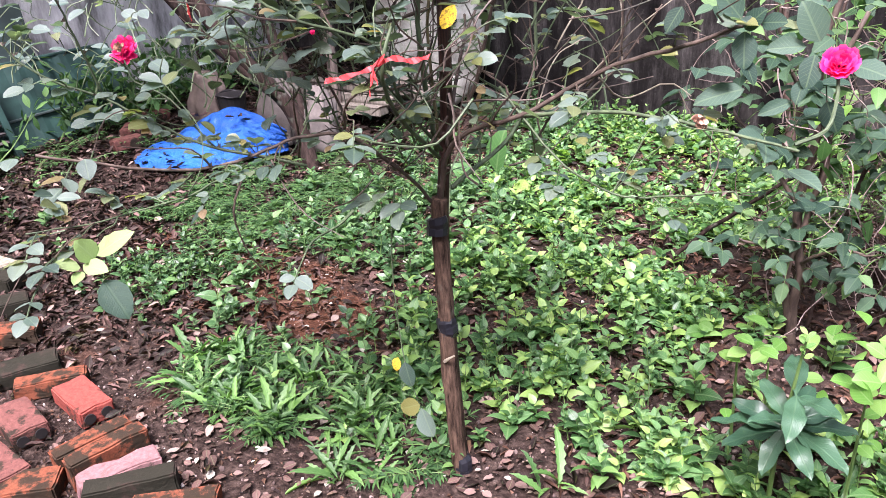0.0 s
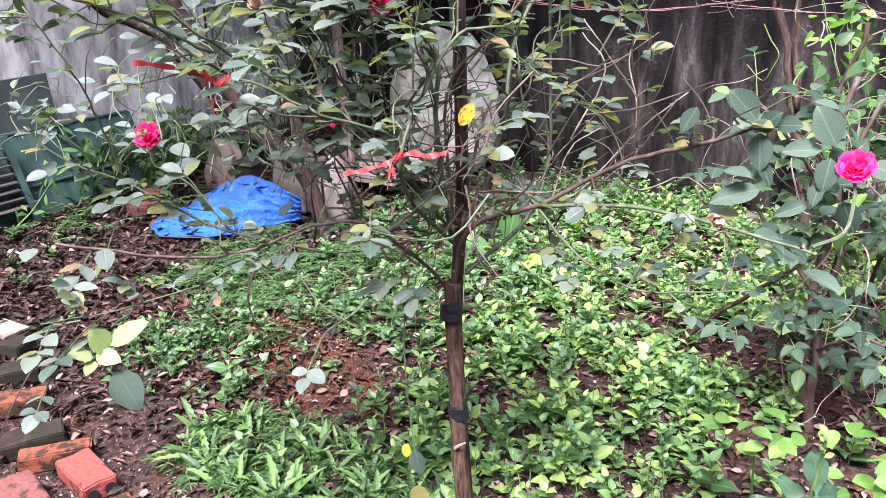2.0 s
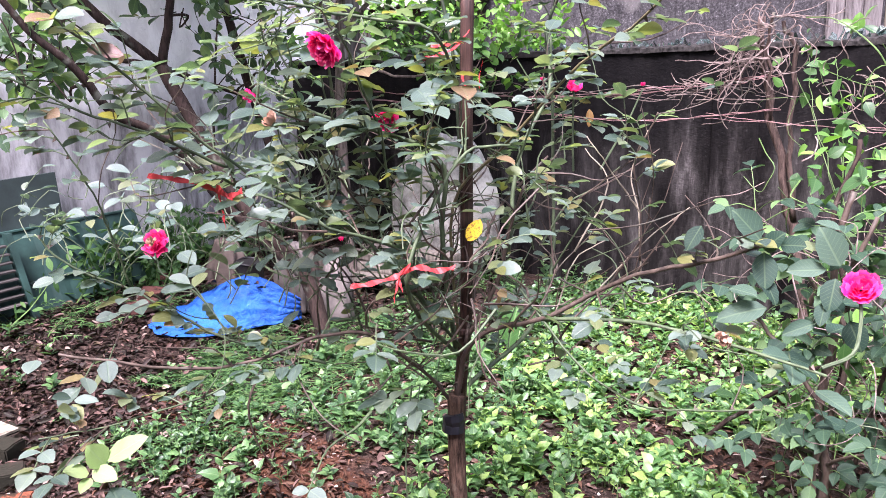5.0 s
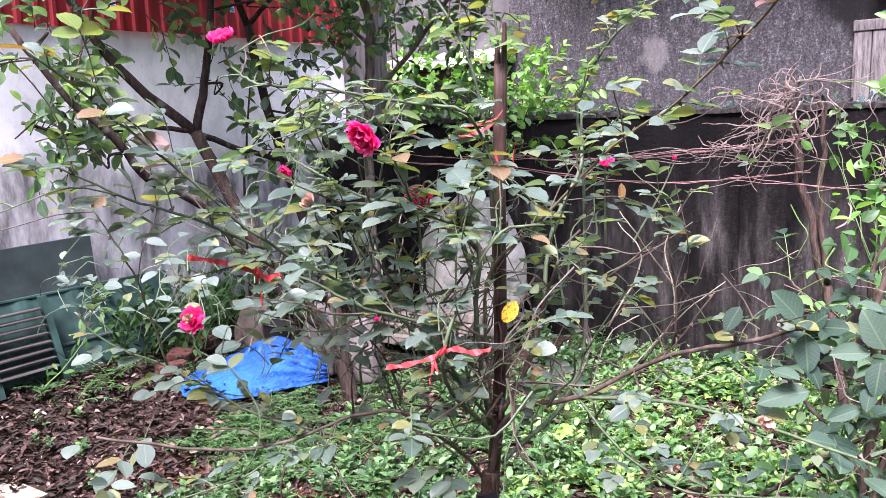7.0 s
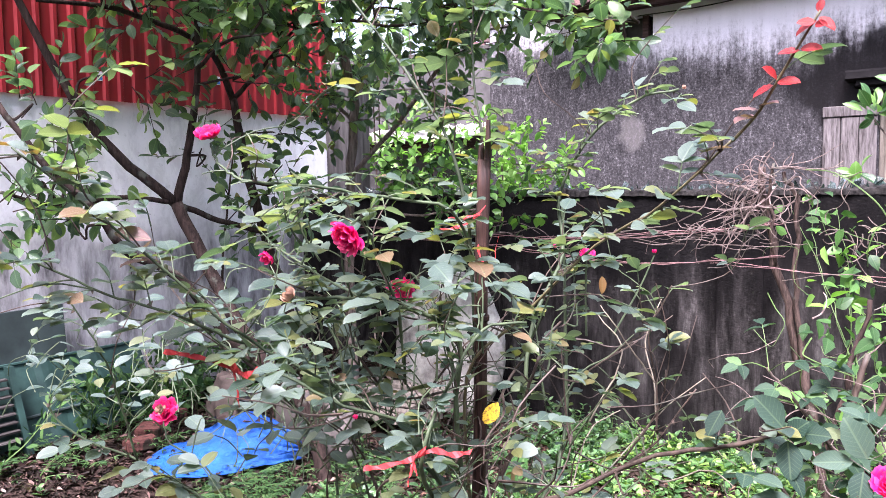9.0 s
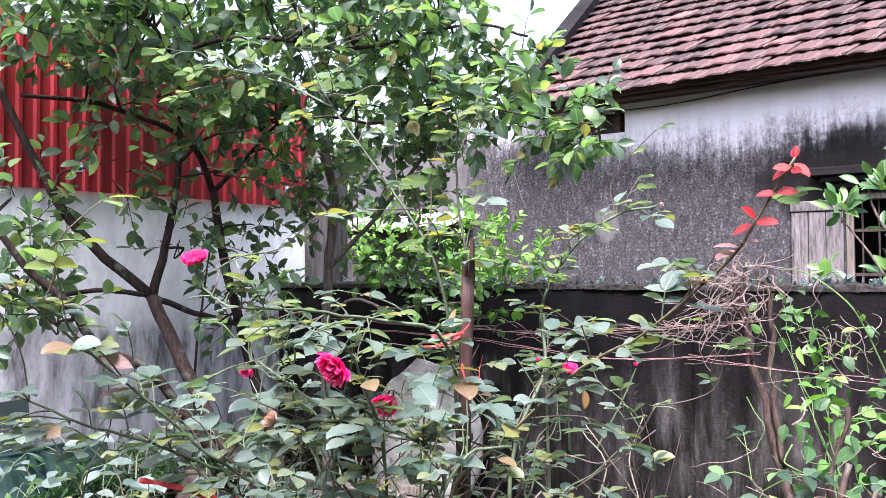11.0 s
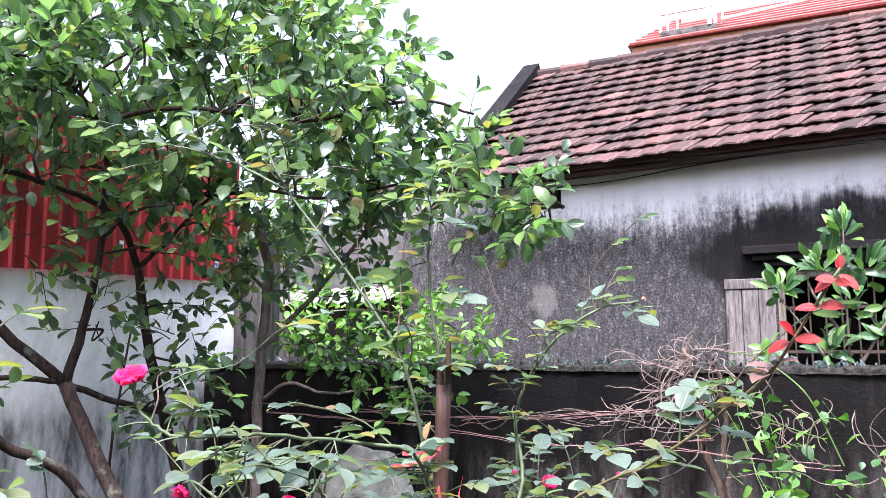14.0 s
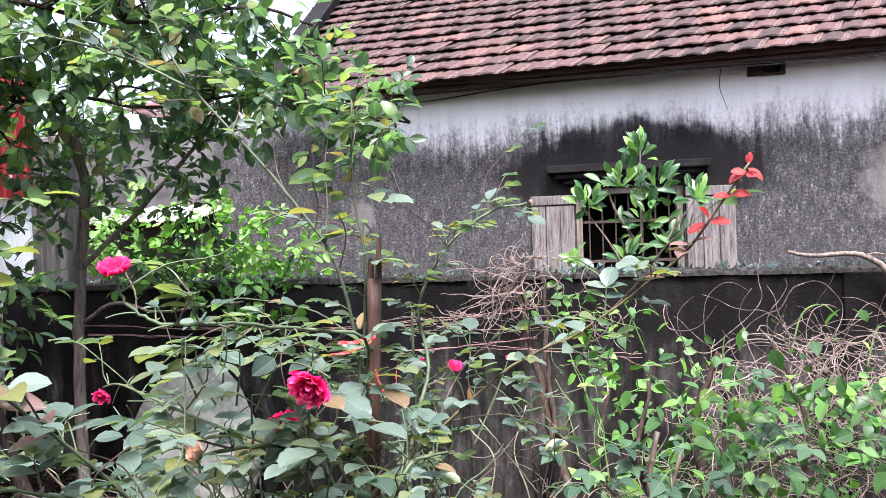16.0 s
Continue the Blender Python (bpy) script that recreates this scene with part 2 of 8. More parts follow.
def dark_wall_mat():
    """Cement render, black with damp and mould, run down in streaks."""
    m = Mat("mouldy_render", 0.9, 0.0, 0.03)
    streak = m.noise(2.0, 9, 0.74, m.coords((2.7, 1, 0.55)))
    blot, grain = m.noise(2.3, 8, 0.68), m.noise(45, 6, 0.75)
    c = m.ramp(streak, [(0.36, (0.0045, 0.0040, 0.0041)), (0.47, (0.0130, 0.0114, 0.0112)), (0.57, (0.042, 0.0372, 0.0360)), (0.68, (0.130, 0.117, 0.113))])
    pale = m.math("MULTIPLY", step(m, blot, 0.53, 0.66), 0.55)
    c = m.mix(pale, c, m.ramp(grain, [(0.42, (0.014, 0.0122, 0.0118)), (0.55, (0.048, 0.0425, 0.041)), (0.68, (0.135, 0.122, 0.118))]))
    top = m.math("SUBTRACT", m.axis(2), m.math("MULTIPLY", m.noise(5, 4), 0.5))
    c = m.mix(m.math("MULTIPLY", step(m, top, 0.62, 1.02), 0.9), c, (0.0060, 0.0055, 0.0058))
    speck = m.math("MULTIPLY", step(m, m.noise(70, 3), 0.64, 0.72), 0.13)
    c = m.mix(speck, c, (0.13, 0.125, 0.12))
    return m.colour(c).bump(m.math("ADD", grain, m.math("MULTIPLY", blot, 0.5)), 0.6, 0.015).m


def house_wall_mat():
    """White limewash gone grey-black below, rain streaks, black patch over the window."""
    m = Mat("stained_limewash", 0.92, 0.0, 0.05)
    x, z = m.axis(0), m.axis(2)
    streak = m.noise(2.2, 6, 0.65, m.coords((4.5, 1, 0.25)))
    grain, blot = m.noise(48, 8, 0.72), m.noise(1.6, 7, 0.6)
    fine = m.noise(3.0, 8, 0.75, m.coords((6, 1, 2.6)))
    grain = m.math("ADD", m.math("MULTIPLY", grain, 0.55), m.math("MULTIPLY", fine, 0.45))
    edge = m.math("ADD", z, m.math("MULTIPLY", m.math("SUBTRACT", streak, 0.5), 0.42))
    edge = m.math("ADD", edge, m.math("MULTIPLY", m.math("SUBTRACT", m.noise(1.3, 6), 0.5), 0.7))
    edge = m.math("ADD", edge, m.math("MULTIPLY", m.math("SUBTRACT", grain, 0.5), 0.5))
    edge = m.math("SUBTRACT", edge, m.math("MULTIPLY", m.math("SUBTRACT", 1.0, step(m, x, -3.6, -2.2)), 0.35))
    dirty = m.ramp(grain, [(0.38, (0.014, 0.0130, 0.0138)), (0.48, (0.034, 0.0318, 0.0336)), (0.55, (0.066, 0.0622, 0.0655)), (0.64, (0.200, 0.190, 0.200))])
    dirty = m.mix(m.math("MULTIPLY", step(m, blot, 0.45, 0.7), 0.35), dirty, (0.040, 0.038, 0.0395))
    clean = m.ramp(m.math("ADD", m.math("MULTIPLY", blot, 0.7), m.math("MULTIPLY", streak, 0.3)), [(0.35, (0.68, 0.652, 0.70)), (0.65, (0.84, 0.815, 0.87))])
    edge = m.math("ADD", edge, m.math("MULTIPLY", m.math("SUBTRACT", m.noise(24, 6, 0.75, m.coords((1.4, 1, 0.6))), 0.5), 0.6))
    c = m.mix(step(m, edge, 2.50, 2.98), dirty, (0.235, 0.222, 0.236))
    c = m.mix(step(m, edge, 2.68, 3.06), c, clean)
    dots = m.math("MULTIPLY", step(m, m.noise(95, 2, 0.5, m.coords((1, 1, 0.55))), 0.64, 0.72), 0.32)
    c = m.mix(dots, c, (0.38, 0.37, 0.39))
    dx = m.math("DIVIDE", m.math("SUBTRACT", x, 0.12), 1.05)
    dz = m.math("DIVIDE", m.math("SUBTRACT", z, 2.44), 0.42)
    r = m.math("SQRT", m.math("ADD", m.math("MULTIPLY", dx, dx), m.math("MULTIPLY", dz, dz)))
    r = m.math("ADD", r, m.math("MULTIPLY", m.math("SUBTRACT", m.noise(4, 6), 0.5), 0.7))
    soot = m.math("SUBTRACT", 1.0, step(m, m.math("ADD", r, m.math("MULTIPLY", m.math("SUBTRACT", streak, 0.5), 0.6)), 0.92, 1.25))
    c = m.mix(m.math("MULTIPLY", soot, 0.93), c, (0.0095, 0.0085, 0.009))
    for px_, pz_, s in ((-2.42, 2.12, 0.14), (2.3, 2.25, 0.30)):
        qx, qz = m.math("DIVIDE", m.math("SUBTRACT", x, px_), s), m.math("DIVIDE", m.math("SUBTRACT", z, pz_), s * 1.15)
        q = m.math("ADD", m.math("MULTIPLY", qx, qx), m.math("MULTIPLY", qz, qz))
        q = m.math("ADD", q, m.math("MULTIPLY", m.math("SUBTRACT", m.noise(9, 6), 0.5), 2.4))
        c = m.mix(m.math("MULTIPLY", m.math("SUBTRACT", 1.0, step(m, q, 0.35, 1.3)), 0.42), c, (0.17, 0.158, 0.153))
    return m.colour(c).bump(m.math("ADD", grain, m.math("MULTIPLY", streak, 0.3)), 0.5, 0.012).m


def left_wall_mat():
    m = Mat("grey_limewash", 0.9)
    z = m.axis(2)
    streak = m.noise(2.0, 7, 0.65, m.coords((1, 4.5, 1.3)))
    blot, grain = m.noise(1.5, 6), m.noise(40, 6, 0.7)
    grey_ = m.ramp(streak, [(0.36, (0.12, 0.113, 0.115)), (0.47, (0.33, 0.315, 0.320)), (0.60, (0.55, 0.532, 0.540))])
    white = m.ramp(blot, [(0.35, (0.72, 0.706, 0.715)), (0.65, (0.86, 0.85, 0.86))])
    e = m.math("ADD", z, m.math("MULTIPLY", m.math("SUBTRACT", m.noise(2.5, 4), 0.5), 0.5))
    c = m.mix(step(m, e, 1.28, 1.52), grey_, white)
    low = m.math("SUBTRACT", 1.0, step(m, m.math("ADD", z, m.math("MULTIPLY", streak, 0.5)), 0.55, 1.1))
    c = m.mix(m.math("MULTIPLY", low, 0.25), c, (0.09, 0.083, 0.082))
    brush = m.noise(5.5, 7, 0.72, m.coords((1, 1.6, 0.8)), 0.6)
    c = m.mix(m.math("MULTIPLY", step(m, brush, 0.44, 0.64), 0.24), c, (0.24, 0.228, 0.232))
    c = m.mix(m.math("MULTIPLY", step(m, m.noise(3.1, 8, 0.7, m.coords((1, 2.5, 0.7))), 0.55, 0.7), 0.45), c, (0.62, 0.61, 0.62))
    spots = m.math("MULTIPLY", step(m, m.noise(26, 5, 0.7), 0.58, 0.68), 0.22)
    c = m.mix(spots, c, (0.20, 0.19, 0.195))
    return m.colour(c).bump(m.math("ADD", grain, blot), 0.35, 0.008).m


DARK_WALL, HOUSE_WALL, LEFT_WALL = dark_wall_mat(), house_wall_mat(), left_wall_mat()
OLD_CONCRETE = plain("old_concrete", (0.070, 0.065, 0.062), 0.9, 0, 0.7, 9)
BLACK_CEMENT = plain("mould_black_cement", (0.010, 0.009, 0.0095), 0.9, 0, 0.6, 9)
GREY_RENDER = plain("grey_render", (0.082, 0.077, 0.078), 0.92, 0, 0.5, 3)


def stone_mat():
    m = Mat("lichened_stone", 0.9)
    b, f = m.noise(4, 8, 0.7), m.noise(60, 5, 0.7)
    c = m.ramp(b, [(0.36, (0.17, 0.158, 0.142)), (0.50, (0.40, 0.38, 0.34)), (0.64, (0.62, 0.60, 0.54))])
    c = m.mix(m.math("MULTIPLY", step(m, m.noise(9, 5), 0.58, 0.68), 0.5), c, (0.20, 0.21, 0.15))
    return m.colour(c).bump(m.math("ADD", b, m.math("MULTIPLY", f, 0.4)), 0.7, 0.02).m


STONE = stone_mat()


def red_sheet_mat():
    m = Mat("red_painted_sheet", 0.42)
    c = m.ramp(m.noise(1.5, 6, 0.6, m.coords((1, 4, 0.5))), [(0.38, (0.18, 0.013, 0.017)), (0.62, (0.29, 0.022, 0.026))])
    return m.colour(c).m


RED_SHEET = red_sheet_mat()


def tile_mat():
    m = Mat("old_clay_tile", 0.85)
    r = m.rand()
    c = m.ramp(r, [(0.0, (0.036, 0.027, 0.027)), (0.35, (0.056, 0.037, 0.036)), (0.80, (0.080, 0.047, 0.045)), (0.95, (0.105, 0.058, 0.054)), (1.0, (0.15, 0.078, 0.070))])
    n, f = m.noise(13, 6, 0.7), m.noise(70, 4)
    big = m.math("MULTIPLY", step(m, m.noise(1.1, 5), 0.42, 0.62), 0.35)
    c = m.mix(m.math("ADD", m.math("MULTIPLY", step(m, n, 0.46, 0.64), 0.55), big, True), c, (0.036, 0.027, 0.028))
    c = m.mix(m.math("MULTIPLY", step(m, m.noise(25, 4), 0.60, 0.68), 0.35), c, (0.16, 0.13, 0.125))
    worn = m.math("MULTIPLY", m.axis(0, "UV"), step(m, m.noise(6, 4), 0.35, 0.6))
    c = m.mix(m.math("MULTIPLY", worn, 0.6), c, (0.165, 0.110, 0.103))
    return m.colour(c).bump(m.math("ADD", n, f), 0.5, 0.006).m


TILE = tile_mat()


def brick_mat(name, base, moss):
    m = Mat(name, 0.85)
    n, f = m.noise(11, 7, 0.7), m.noise(80, 4, 0.7)
    c = m.ramp(f, [(0.3, tuple(v * 0.55 for v in base)), (0.7, base)])
    c = m.mix(m.math("MULTIPLY", step(m, m.noise(24, 6, 0.75), 0.5, 0.66), 0.5), c, (0.05, 0.034, 0.028))
    c = m.mix(m.math("MULTIPLY", step(m, n, 0.60 - moss * 0.16, 0.68 - moss * 0.16), 0.9), c, (0.016, 0.016, 0.011))
    return m.colour(c).bump(m.math("ADD", n, f), 0.6, 0.006).m


BRICK_RED, BRICK_GRIME, BRICK_MOSS, BRICK_BLACK, BRICK_PINK = (brick_mat("red_brick", (0.26, 0.062, 0.048), 0.3), brick_mat("grimy_brick", (0.15, 0.062, 0.052), 0.65), brick_mat("mossy_brick", (0.19, 0.062, 0.034), 1.0), brick_mat("black_brick", (0.045, 0.030, 0.024), 1.35), brick_mat("pale_brick", (0.23, 0.125, 0.125), 0.2))


def wood_mat(name, a, b, along=(18, 18, 1.2)):
    m = Mat(name, 0.8)
    n = m.noise(3, 7, 0.7, m.coords(along))
    c = m.ramp(n, [(0.32, a), (0.68, b)])
    return m.colour(c).bump(n, 0.6, 0.004).m


SHUTTER_WOOD = wood_mat("bare_grey_wood", (0.032, 0.026, 0.025), (0.185, 0.166, 0.164), (18, 18, 1.8))
DARK_WOOD = wood_mat("dark_rafter_wood", (0.013, 0.009, 0.0085), (0.085, 0.050, 0.044), (1.2, 18, 18))
OLD_WOOD = wood_mat("old_plank", (0.06, 0.05, 0.04), (0.22, 0.19, 0.16))
IRON = plain("rusty_iron", (0.055, 0.040, 0.034), 0.7, 0.5)
ROOM_SHADE = plain("room_shade_colour", (0.05, 0.045, 0.04), 0.9)


def tarp_mat():
    m = Mat("blue_tarpaulin", 0.55)
    n = m.noise(3, 6)
    c = m.ramp(n, [(0.38, (0.006, 0.055, 0.27)), (0.62, (0.015, 0.105, 0.40))])
    c = m.mix(m.math("MULTIPLY", step(m, m.noise(22, 4), 0.62, 0.72), 0.35), c, (0.18, 0.26, 0.42))
    return m.colour(c).bump(m.noise(16, 6, 0.65, None, 1.2), 0.9, 0.03).m


TARP = tarp_mat()
CLOTH_BROWN = plain("brown_sacking", (0.11, 0.085, 0.073), 0.95, 0, 0.5, 9)
CLOTH_PALE = plain("pale_sacking", (0.115, 0.098, 0.090), 0.9, 0, 0.4, 9)
GREEN_SHEET = plain("green_painted_sheet", (0.016, 0.038, 0.032), 0.55, 0, 0.6, 5)
GREEN_SHEET_DARK = plain("dark_green_board", (0.030, 0.042, 0.040), 0.6, 0, 0.5, 4)
GLASS_SHARD = Mat("bottle_glass", 0.08)
GLASS_SHARD.b.inputs["Transmission Weight"].default_value = 0.75
GLASS_SHARD.colour(GLASS_SHARD.ramp(GLASS_SHARD.rand(), [(0.0, (0.10, 0.17, 0.15)), (0.45, (0.22, 0.27, 0.26)), (0.75, (0.06, 0.12, 0.09)), (0.95, (0.30, 0.31, 0.32)), (1.0, (0.75, 0.75, 0.75))]))
GLASS_SHARD = GLASS_SHARD.m
ORANGE_PAINT = plain("orange_cornice_paint", (0.40, 0.195, 0.125), 0.8, 0, 0.25, 3)
CREAM_PAINT = plain("cream_paint", (0.66, 0.52, 0.33), 0.8, 0, 0.15, 3)
NEW_TILE = plain("new_red_tile", (0.27, 0.060, 0.055), 0.6, 0, 0.35, 12)
STEEL = plain("stainless_rail", (0.62, 0.64, 0.66), 0.3, 0.9, 0.1)
FIBRE_SHEET = plain("fibre_cement_sheet", (0.42, 0.38, 0.36), 0.85, 0, 0.35, 6)


# ---------------------------------------------------------------- building tools
rng = np.random.default_rng(7)
ORIGIN = {}


class Geo:
    """Points, faces and UVs gathered for one mesh."""

    def __init__(self):
        self.v, self.f, self.uv, self.count = [], [], [], 0

    def add(self, verts, faces, uv=None):
        verts = np.asarray(verts, float)
        self.v.append(verts)
        self.uv.append(np.zeros((len(verts), 2)) if uv is None else np.asarray(uv, float))
        self.f += [tuple(i + self.count for i in f) for f in faces]
        self.count += len(verts)
        return self

    def box(self, x0, x1, y0, y1, z0, z1, bevel=0.0, jit=0.0):
        if bevel:
            bm = bmesh.new()
            bmesh.ops.create_cube(bm, size=1)
            for v in bm.verts:
                v.co = Vector(((x0 + x1) / 2 + v.co.x * (x1 - x0), (y0 + y1) / 2 + v.co.y * (y1 - y0), (z0 + z1) / 2 + v.co.z * (z1 - z0)))
            bmesh.ops.bevel(bm, geom=list(bm.edges), offset=bevel, segments=1, affect="EDGES")
            bm.verts.index_update()
            self.add([v.co + Vector(rng.normal(0, jit, 3)) if jit else v.co for v in bm.verts], [[v.index for v in f.verts] for f in bm.faces])
            bm.free()
            return self
        p = [(x, y, z) for x in (x0, x1) for y in (y0, y1) for z in (z0, z1)]
        return self.add(p, [(0, 1, 3, 2), (4, 6, 7, 5), (0, 4, 5, 1), (2, 3, 7, 6), (0, 2, 6, 4), (1, 5, 7, 3)])

    def tube(self, pts, r0, r1=None, sides=6, fine=3, wob=0.0):
        r1 = r0 if r1 is None else r1
        p = spline(pts, fine)
        if wob:
            p = p + rng.normal(0, wob, p.shape)
        n = len(p)
        d = np.gradient(p, axis=0)
        d /= np.linalg.norm(d, axis=1)[:, None] + 1e-9
        ref = np.array([0.31, 0.17, 0.93]) if abs(d[0] @ np.array([0.31, 0.17, 0.93])) < 0.9 else np.array([1.0, 0, 0])
        a = np.cross(d, ref)
        a /= np.linalg.norm(a, axis=1)[:, None] + 1e-9
        b = np.cross(d, a)
        ang = np.linspace(0, 2 * np.pi, sides, endpoint=False)
        r = np.linspace(r0, r1, n)
        ring = p[:, None] + r[:, None, None] * (np.cos(ang)[None, :, None] * a[:, None] + np.sin(ang)[None, :, None] * b[:, None])
        f = [(i * sides + j, i * sides + (j + 1) % sides, (i + 1) * sides + (j + 1) % sides, (i + 1) * sides + j) for i in range(n - 1) for j in range(sides)]
        f += [tuple(range(sides))[::-1], tuple((n - 1) * sides + j for j in range(sides))]
        return self.add(ring.reshape(-1, 3), f)

    def stamp(self, shape, mats):
        """Many copies of one small shape (verts, faces, uv)."""
        v, f, uv = shape
        if not len(mats):
            return self
        mats = np.asarray(mats)
        allv = np.einsum("nij,kj->nki", mats[:, :3, :3], v) + mats[:, None, :3, 3]
        k = len(v)
        for i in range(len(mats)):
            o = self.count + i * k
            self.f += [tuple(j + o for j in face) for face in f]
        self.v.append(allv.reshape(-1, 3))
        self.uv.append(np.tile(uv, (len(mats), 1)))
        self.count += k * len(mats)
        return self

    def mesh(self, name, material, smooth=False, origin=(0, 0, 0)):
        me = bpy.data.meshes.new(name)
        v = np.concatenate(self.v) - np.asarray(origin)
        me.from_pydata(v.tolist(), [], self.f)
        lay = me.uv_layers.new(name="uv")
        idx = np.empty(len(me.loops), int)
        me.loops.foreach_get("vertex_index", idx)
        lay.data.foreach_set("uv", np.concatenate(self.uv)[idx].ravel())
        me.materials.append(material)
        if smooth:
            me.polygons.foreach_set("use_smooth", [True] * len(me.polygons))
        return me


def spline(pts, fine=3):
    p = np.asarray(pts, float)
    if len(p) < 3 or fine < 2:
        t = np.linspace(0, 1, max(2, fine))[:, None]
        return p if len(p) > 2 else p[0] * (1 - t) + p[1] * t
    e = np.vstack([2 * p[0] - p[1], p, 2 * p[-1] - p[-2]])
    out = []
    for i in range(1, len(e) - 2):
        for t in np.linspace(0, 1, fine, endpoint=False):
            a, b, c, d = e[i - 1:i + 3]
            out.append(0.5 * (2 * b + (c - a) * t + (2 * a - 5 * b + 4 * c - d) * t * t + (3 * b - a - 3 * c + d) * t ** 3))
    return np.array(out + [p[-1]])


def thing(name, at, label, category, group="", kind=""):
    e = new(name)
    e.location = at
    e.empty_display_size = 0.1
    ORIGIN[e] = np.asarray(at, float)
    return tagged(e, label, category, group, kind)


def part(name, geo, material, parent, label="", smooth=False, kind=""):
    o = ORIGIN[parent]
    ob = new(name, geo.mesh(name, material, smooth, o))
    ob.parent = parent
    ORIGIN[ob] = o
    return tagged(ob, label, kind=kind)


def setting(name, geo, material, label, category, smooth=False):
    ob = new(name, geo.mesh(name, material, smooth))
    ORIGIN[ob] = np.zeros(3)
    return tagged(ob, label, category, kind="structure")


def piece(name, mesh, m, parent):
    ob = new(name, mesh)
    ob.parent = parent
    m = Matrix(np.asarray(m).tolist())
    m.translation = m.translation - Vector(ORIGIN[parent])
    ob.matrix_basis = m
    return ob


def unit(v):
    v = np.asarray(v, float)
    return v / (np.linalg.norm(v) + 1e-12)


def place(p, d, n, s=1.0, w=1.0):
    """A matrix that lays a leaf from p along d, with its face towards n."""
    y = unit(d)
    z = np.asarray(n, float)
    z = unit(z - y * (z @ y))
    x = np.cross(y, z)
    m = np.eye(4)
    m[:3, 0], m[:3, 1], m[:3, 2], m[:3, 3] = x * s * w, y * s, z * s, p
    return m


def leaf_shape(width=0.55, rows=4, fold=0.16, curl=0.12, peak=0.8, tip=1.0, wave=0.0, teeth=0.0, twist=0.0):
    """A leaf one unit long along y, folded along its midrib and bent down to the tip."""
    v, uv, f = [(0, 0, 0)], [(0.5, 0)], []
    for i in range(1, rows):
        t = i / rows
        h = width / 2 * math.sin(math.pi * t ** peak) ** tip
        z = -curl * t * t + 0.04 * t
        w = wave * (math.sin(14.5 * t) if rows == 15 and teeth < 0.1 else 1 if i % 2 else -1)
        k = 1 + (teeth if i % 2 else -teeth)
        a = twist * t
        for s in (-1, 0, 1):
            x = s * h * k
            zz = z + abs(s) * (fold * h * 2 + w * h)
            v.append((x * math.cos(a), t + (0.03 * abs(s)), zz + x * math.sin(a)))
            uv.append((0.5 + 0.5 * s * h / (width / 2), t))
    v.append((0, 1, -curl))
    uv.append((0.5, 1))
    last = len(v) - 1
    f += [(0, 2, 1), (0, 3, 2)]
    for i in range(rows - 2):
        o = 1 + 3 * i
        f += [(o, o + 1, o + 4, o + 3), (o + 1, o + 2, o + 5, o + 4)]
    o = 1 + 3 * (rows - 2)
    f += [(o, o + 1, last), (o + 1, o + 2, last)]
    return np.array(v, float), f, np.array(uv, float)


ROSE_SHAPES = [leaf_shape(0.68, 8, 0.12, 0.10, 0.85, 0.72, 0, 0.03), leaf_shape(0.74, 8, 0.05, 0.18, 0.8, 0.7, 0.03, 0.03), leaf_shape(0.62, 8, 0.20, 0.05, 0.9, 0.75, 0, 0.03, 0.3)]
TREE_SHAPES = [leaf_shape(0.56, 6, 0.16, 0.15, 0.95, 0.78), leaf_shape(0.60, 6, 0.08, 0.28, 0.9, 0.76, 0.05), leaf_shape(0.50, 6, 0.25, 0.02, 0.95, 0.8, 0, 0, 0.5)]
WEED_SHAPES = [leaf_shape(0.62, 6, 0.14, 0.20, 0.60, 1.0), leaf_shape(0.50, 6, 0.22, 0.10, 0.64, 1.0), leaf_shape(0.66, 6, 0.06, 0.32, 0.58, 0.95, 0.08)]
BLADE_SHAPES = [leaf_shape(0.19, 15, 0.3, 0.50, 1.35, 0.8, 0.12, 0.22), leaf_shape(0.16, 15, 0.4, 0.22, 1.3, 0.8, 0.12, 0.22), leaf_shape(0.18, 15, 0.2, 0.75, 1.35, 0.8, 0.16, 0.20, 0.5)]
FERN_SHAPES = [leaf_shape(0.20, 4, 0.1, 0.1, 0.9, 1.0), leaf_shape(0.16, 4, 0.1, 0.2, 0.9, 1.0)]
DRY_SHAPES = [leaf_shape(0.42, 5, 0.45, -0.22, 0.85, 0.9, 0.12), leaf_shape(0.36, 5, 0.6, 0.25, 0.85, 0.9, 0.1, 0, 0.8), leaf_shape(0.5, 5, 0.3, -0.3, 0.8, 0.9, 0.2, 0, -0.6)]
FALLEN_SHAPES = [leaf_shape(0.62, 5, 0.10, -0.08, 0.85, 0.85, 0.05), leaf_shape(0.55, 5, 0.2, 0.1, 0.85, 0.85, 0.08)]
VINE_SHAPES = [leaf_shape(0.66, 6, 0.10, 0.18, 0.62, 1.0), leaf_shape(0.56, 6, 0.18, 0.10, 0.65, 1.05, 0.04)]
JACK_SHAPES = [leaf_shape(0.38, 15, 0.12, 0.24, 1.0, 0.75, 0.22, 0.0), leaf_shape(0.34, 15, 0.18, 0.16, 1.0, 0.8, 0.26, 0.0)]
OVAL_SHAPES = [leaf_shape(0.55, 6, 0.12, 0.12, 1.0, 0.75), leaf_shape(0.5, 6, 0.2, 0.2, 1.0, 0.8)]
LEAF_MESHES = {}


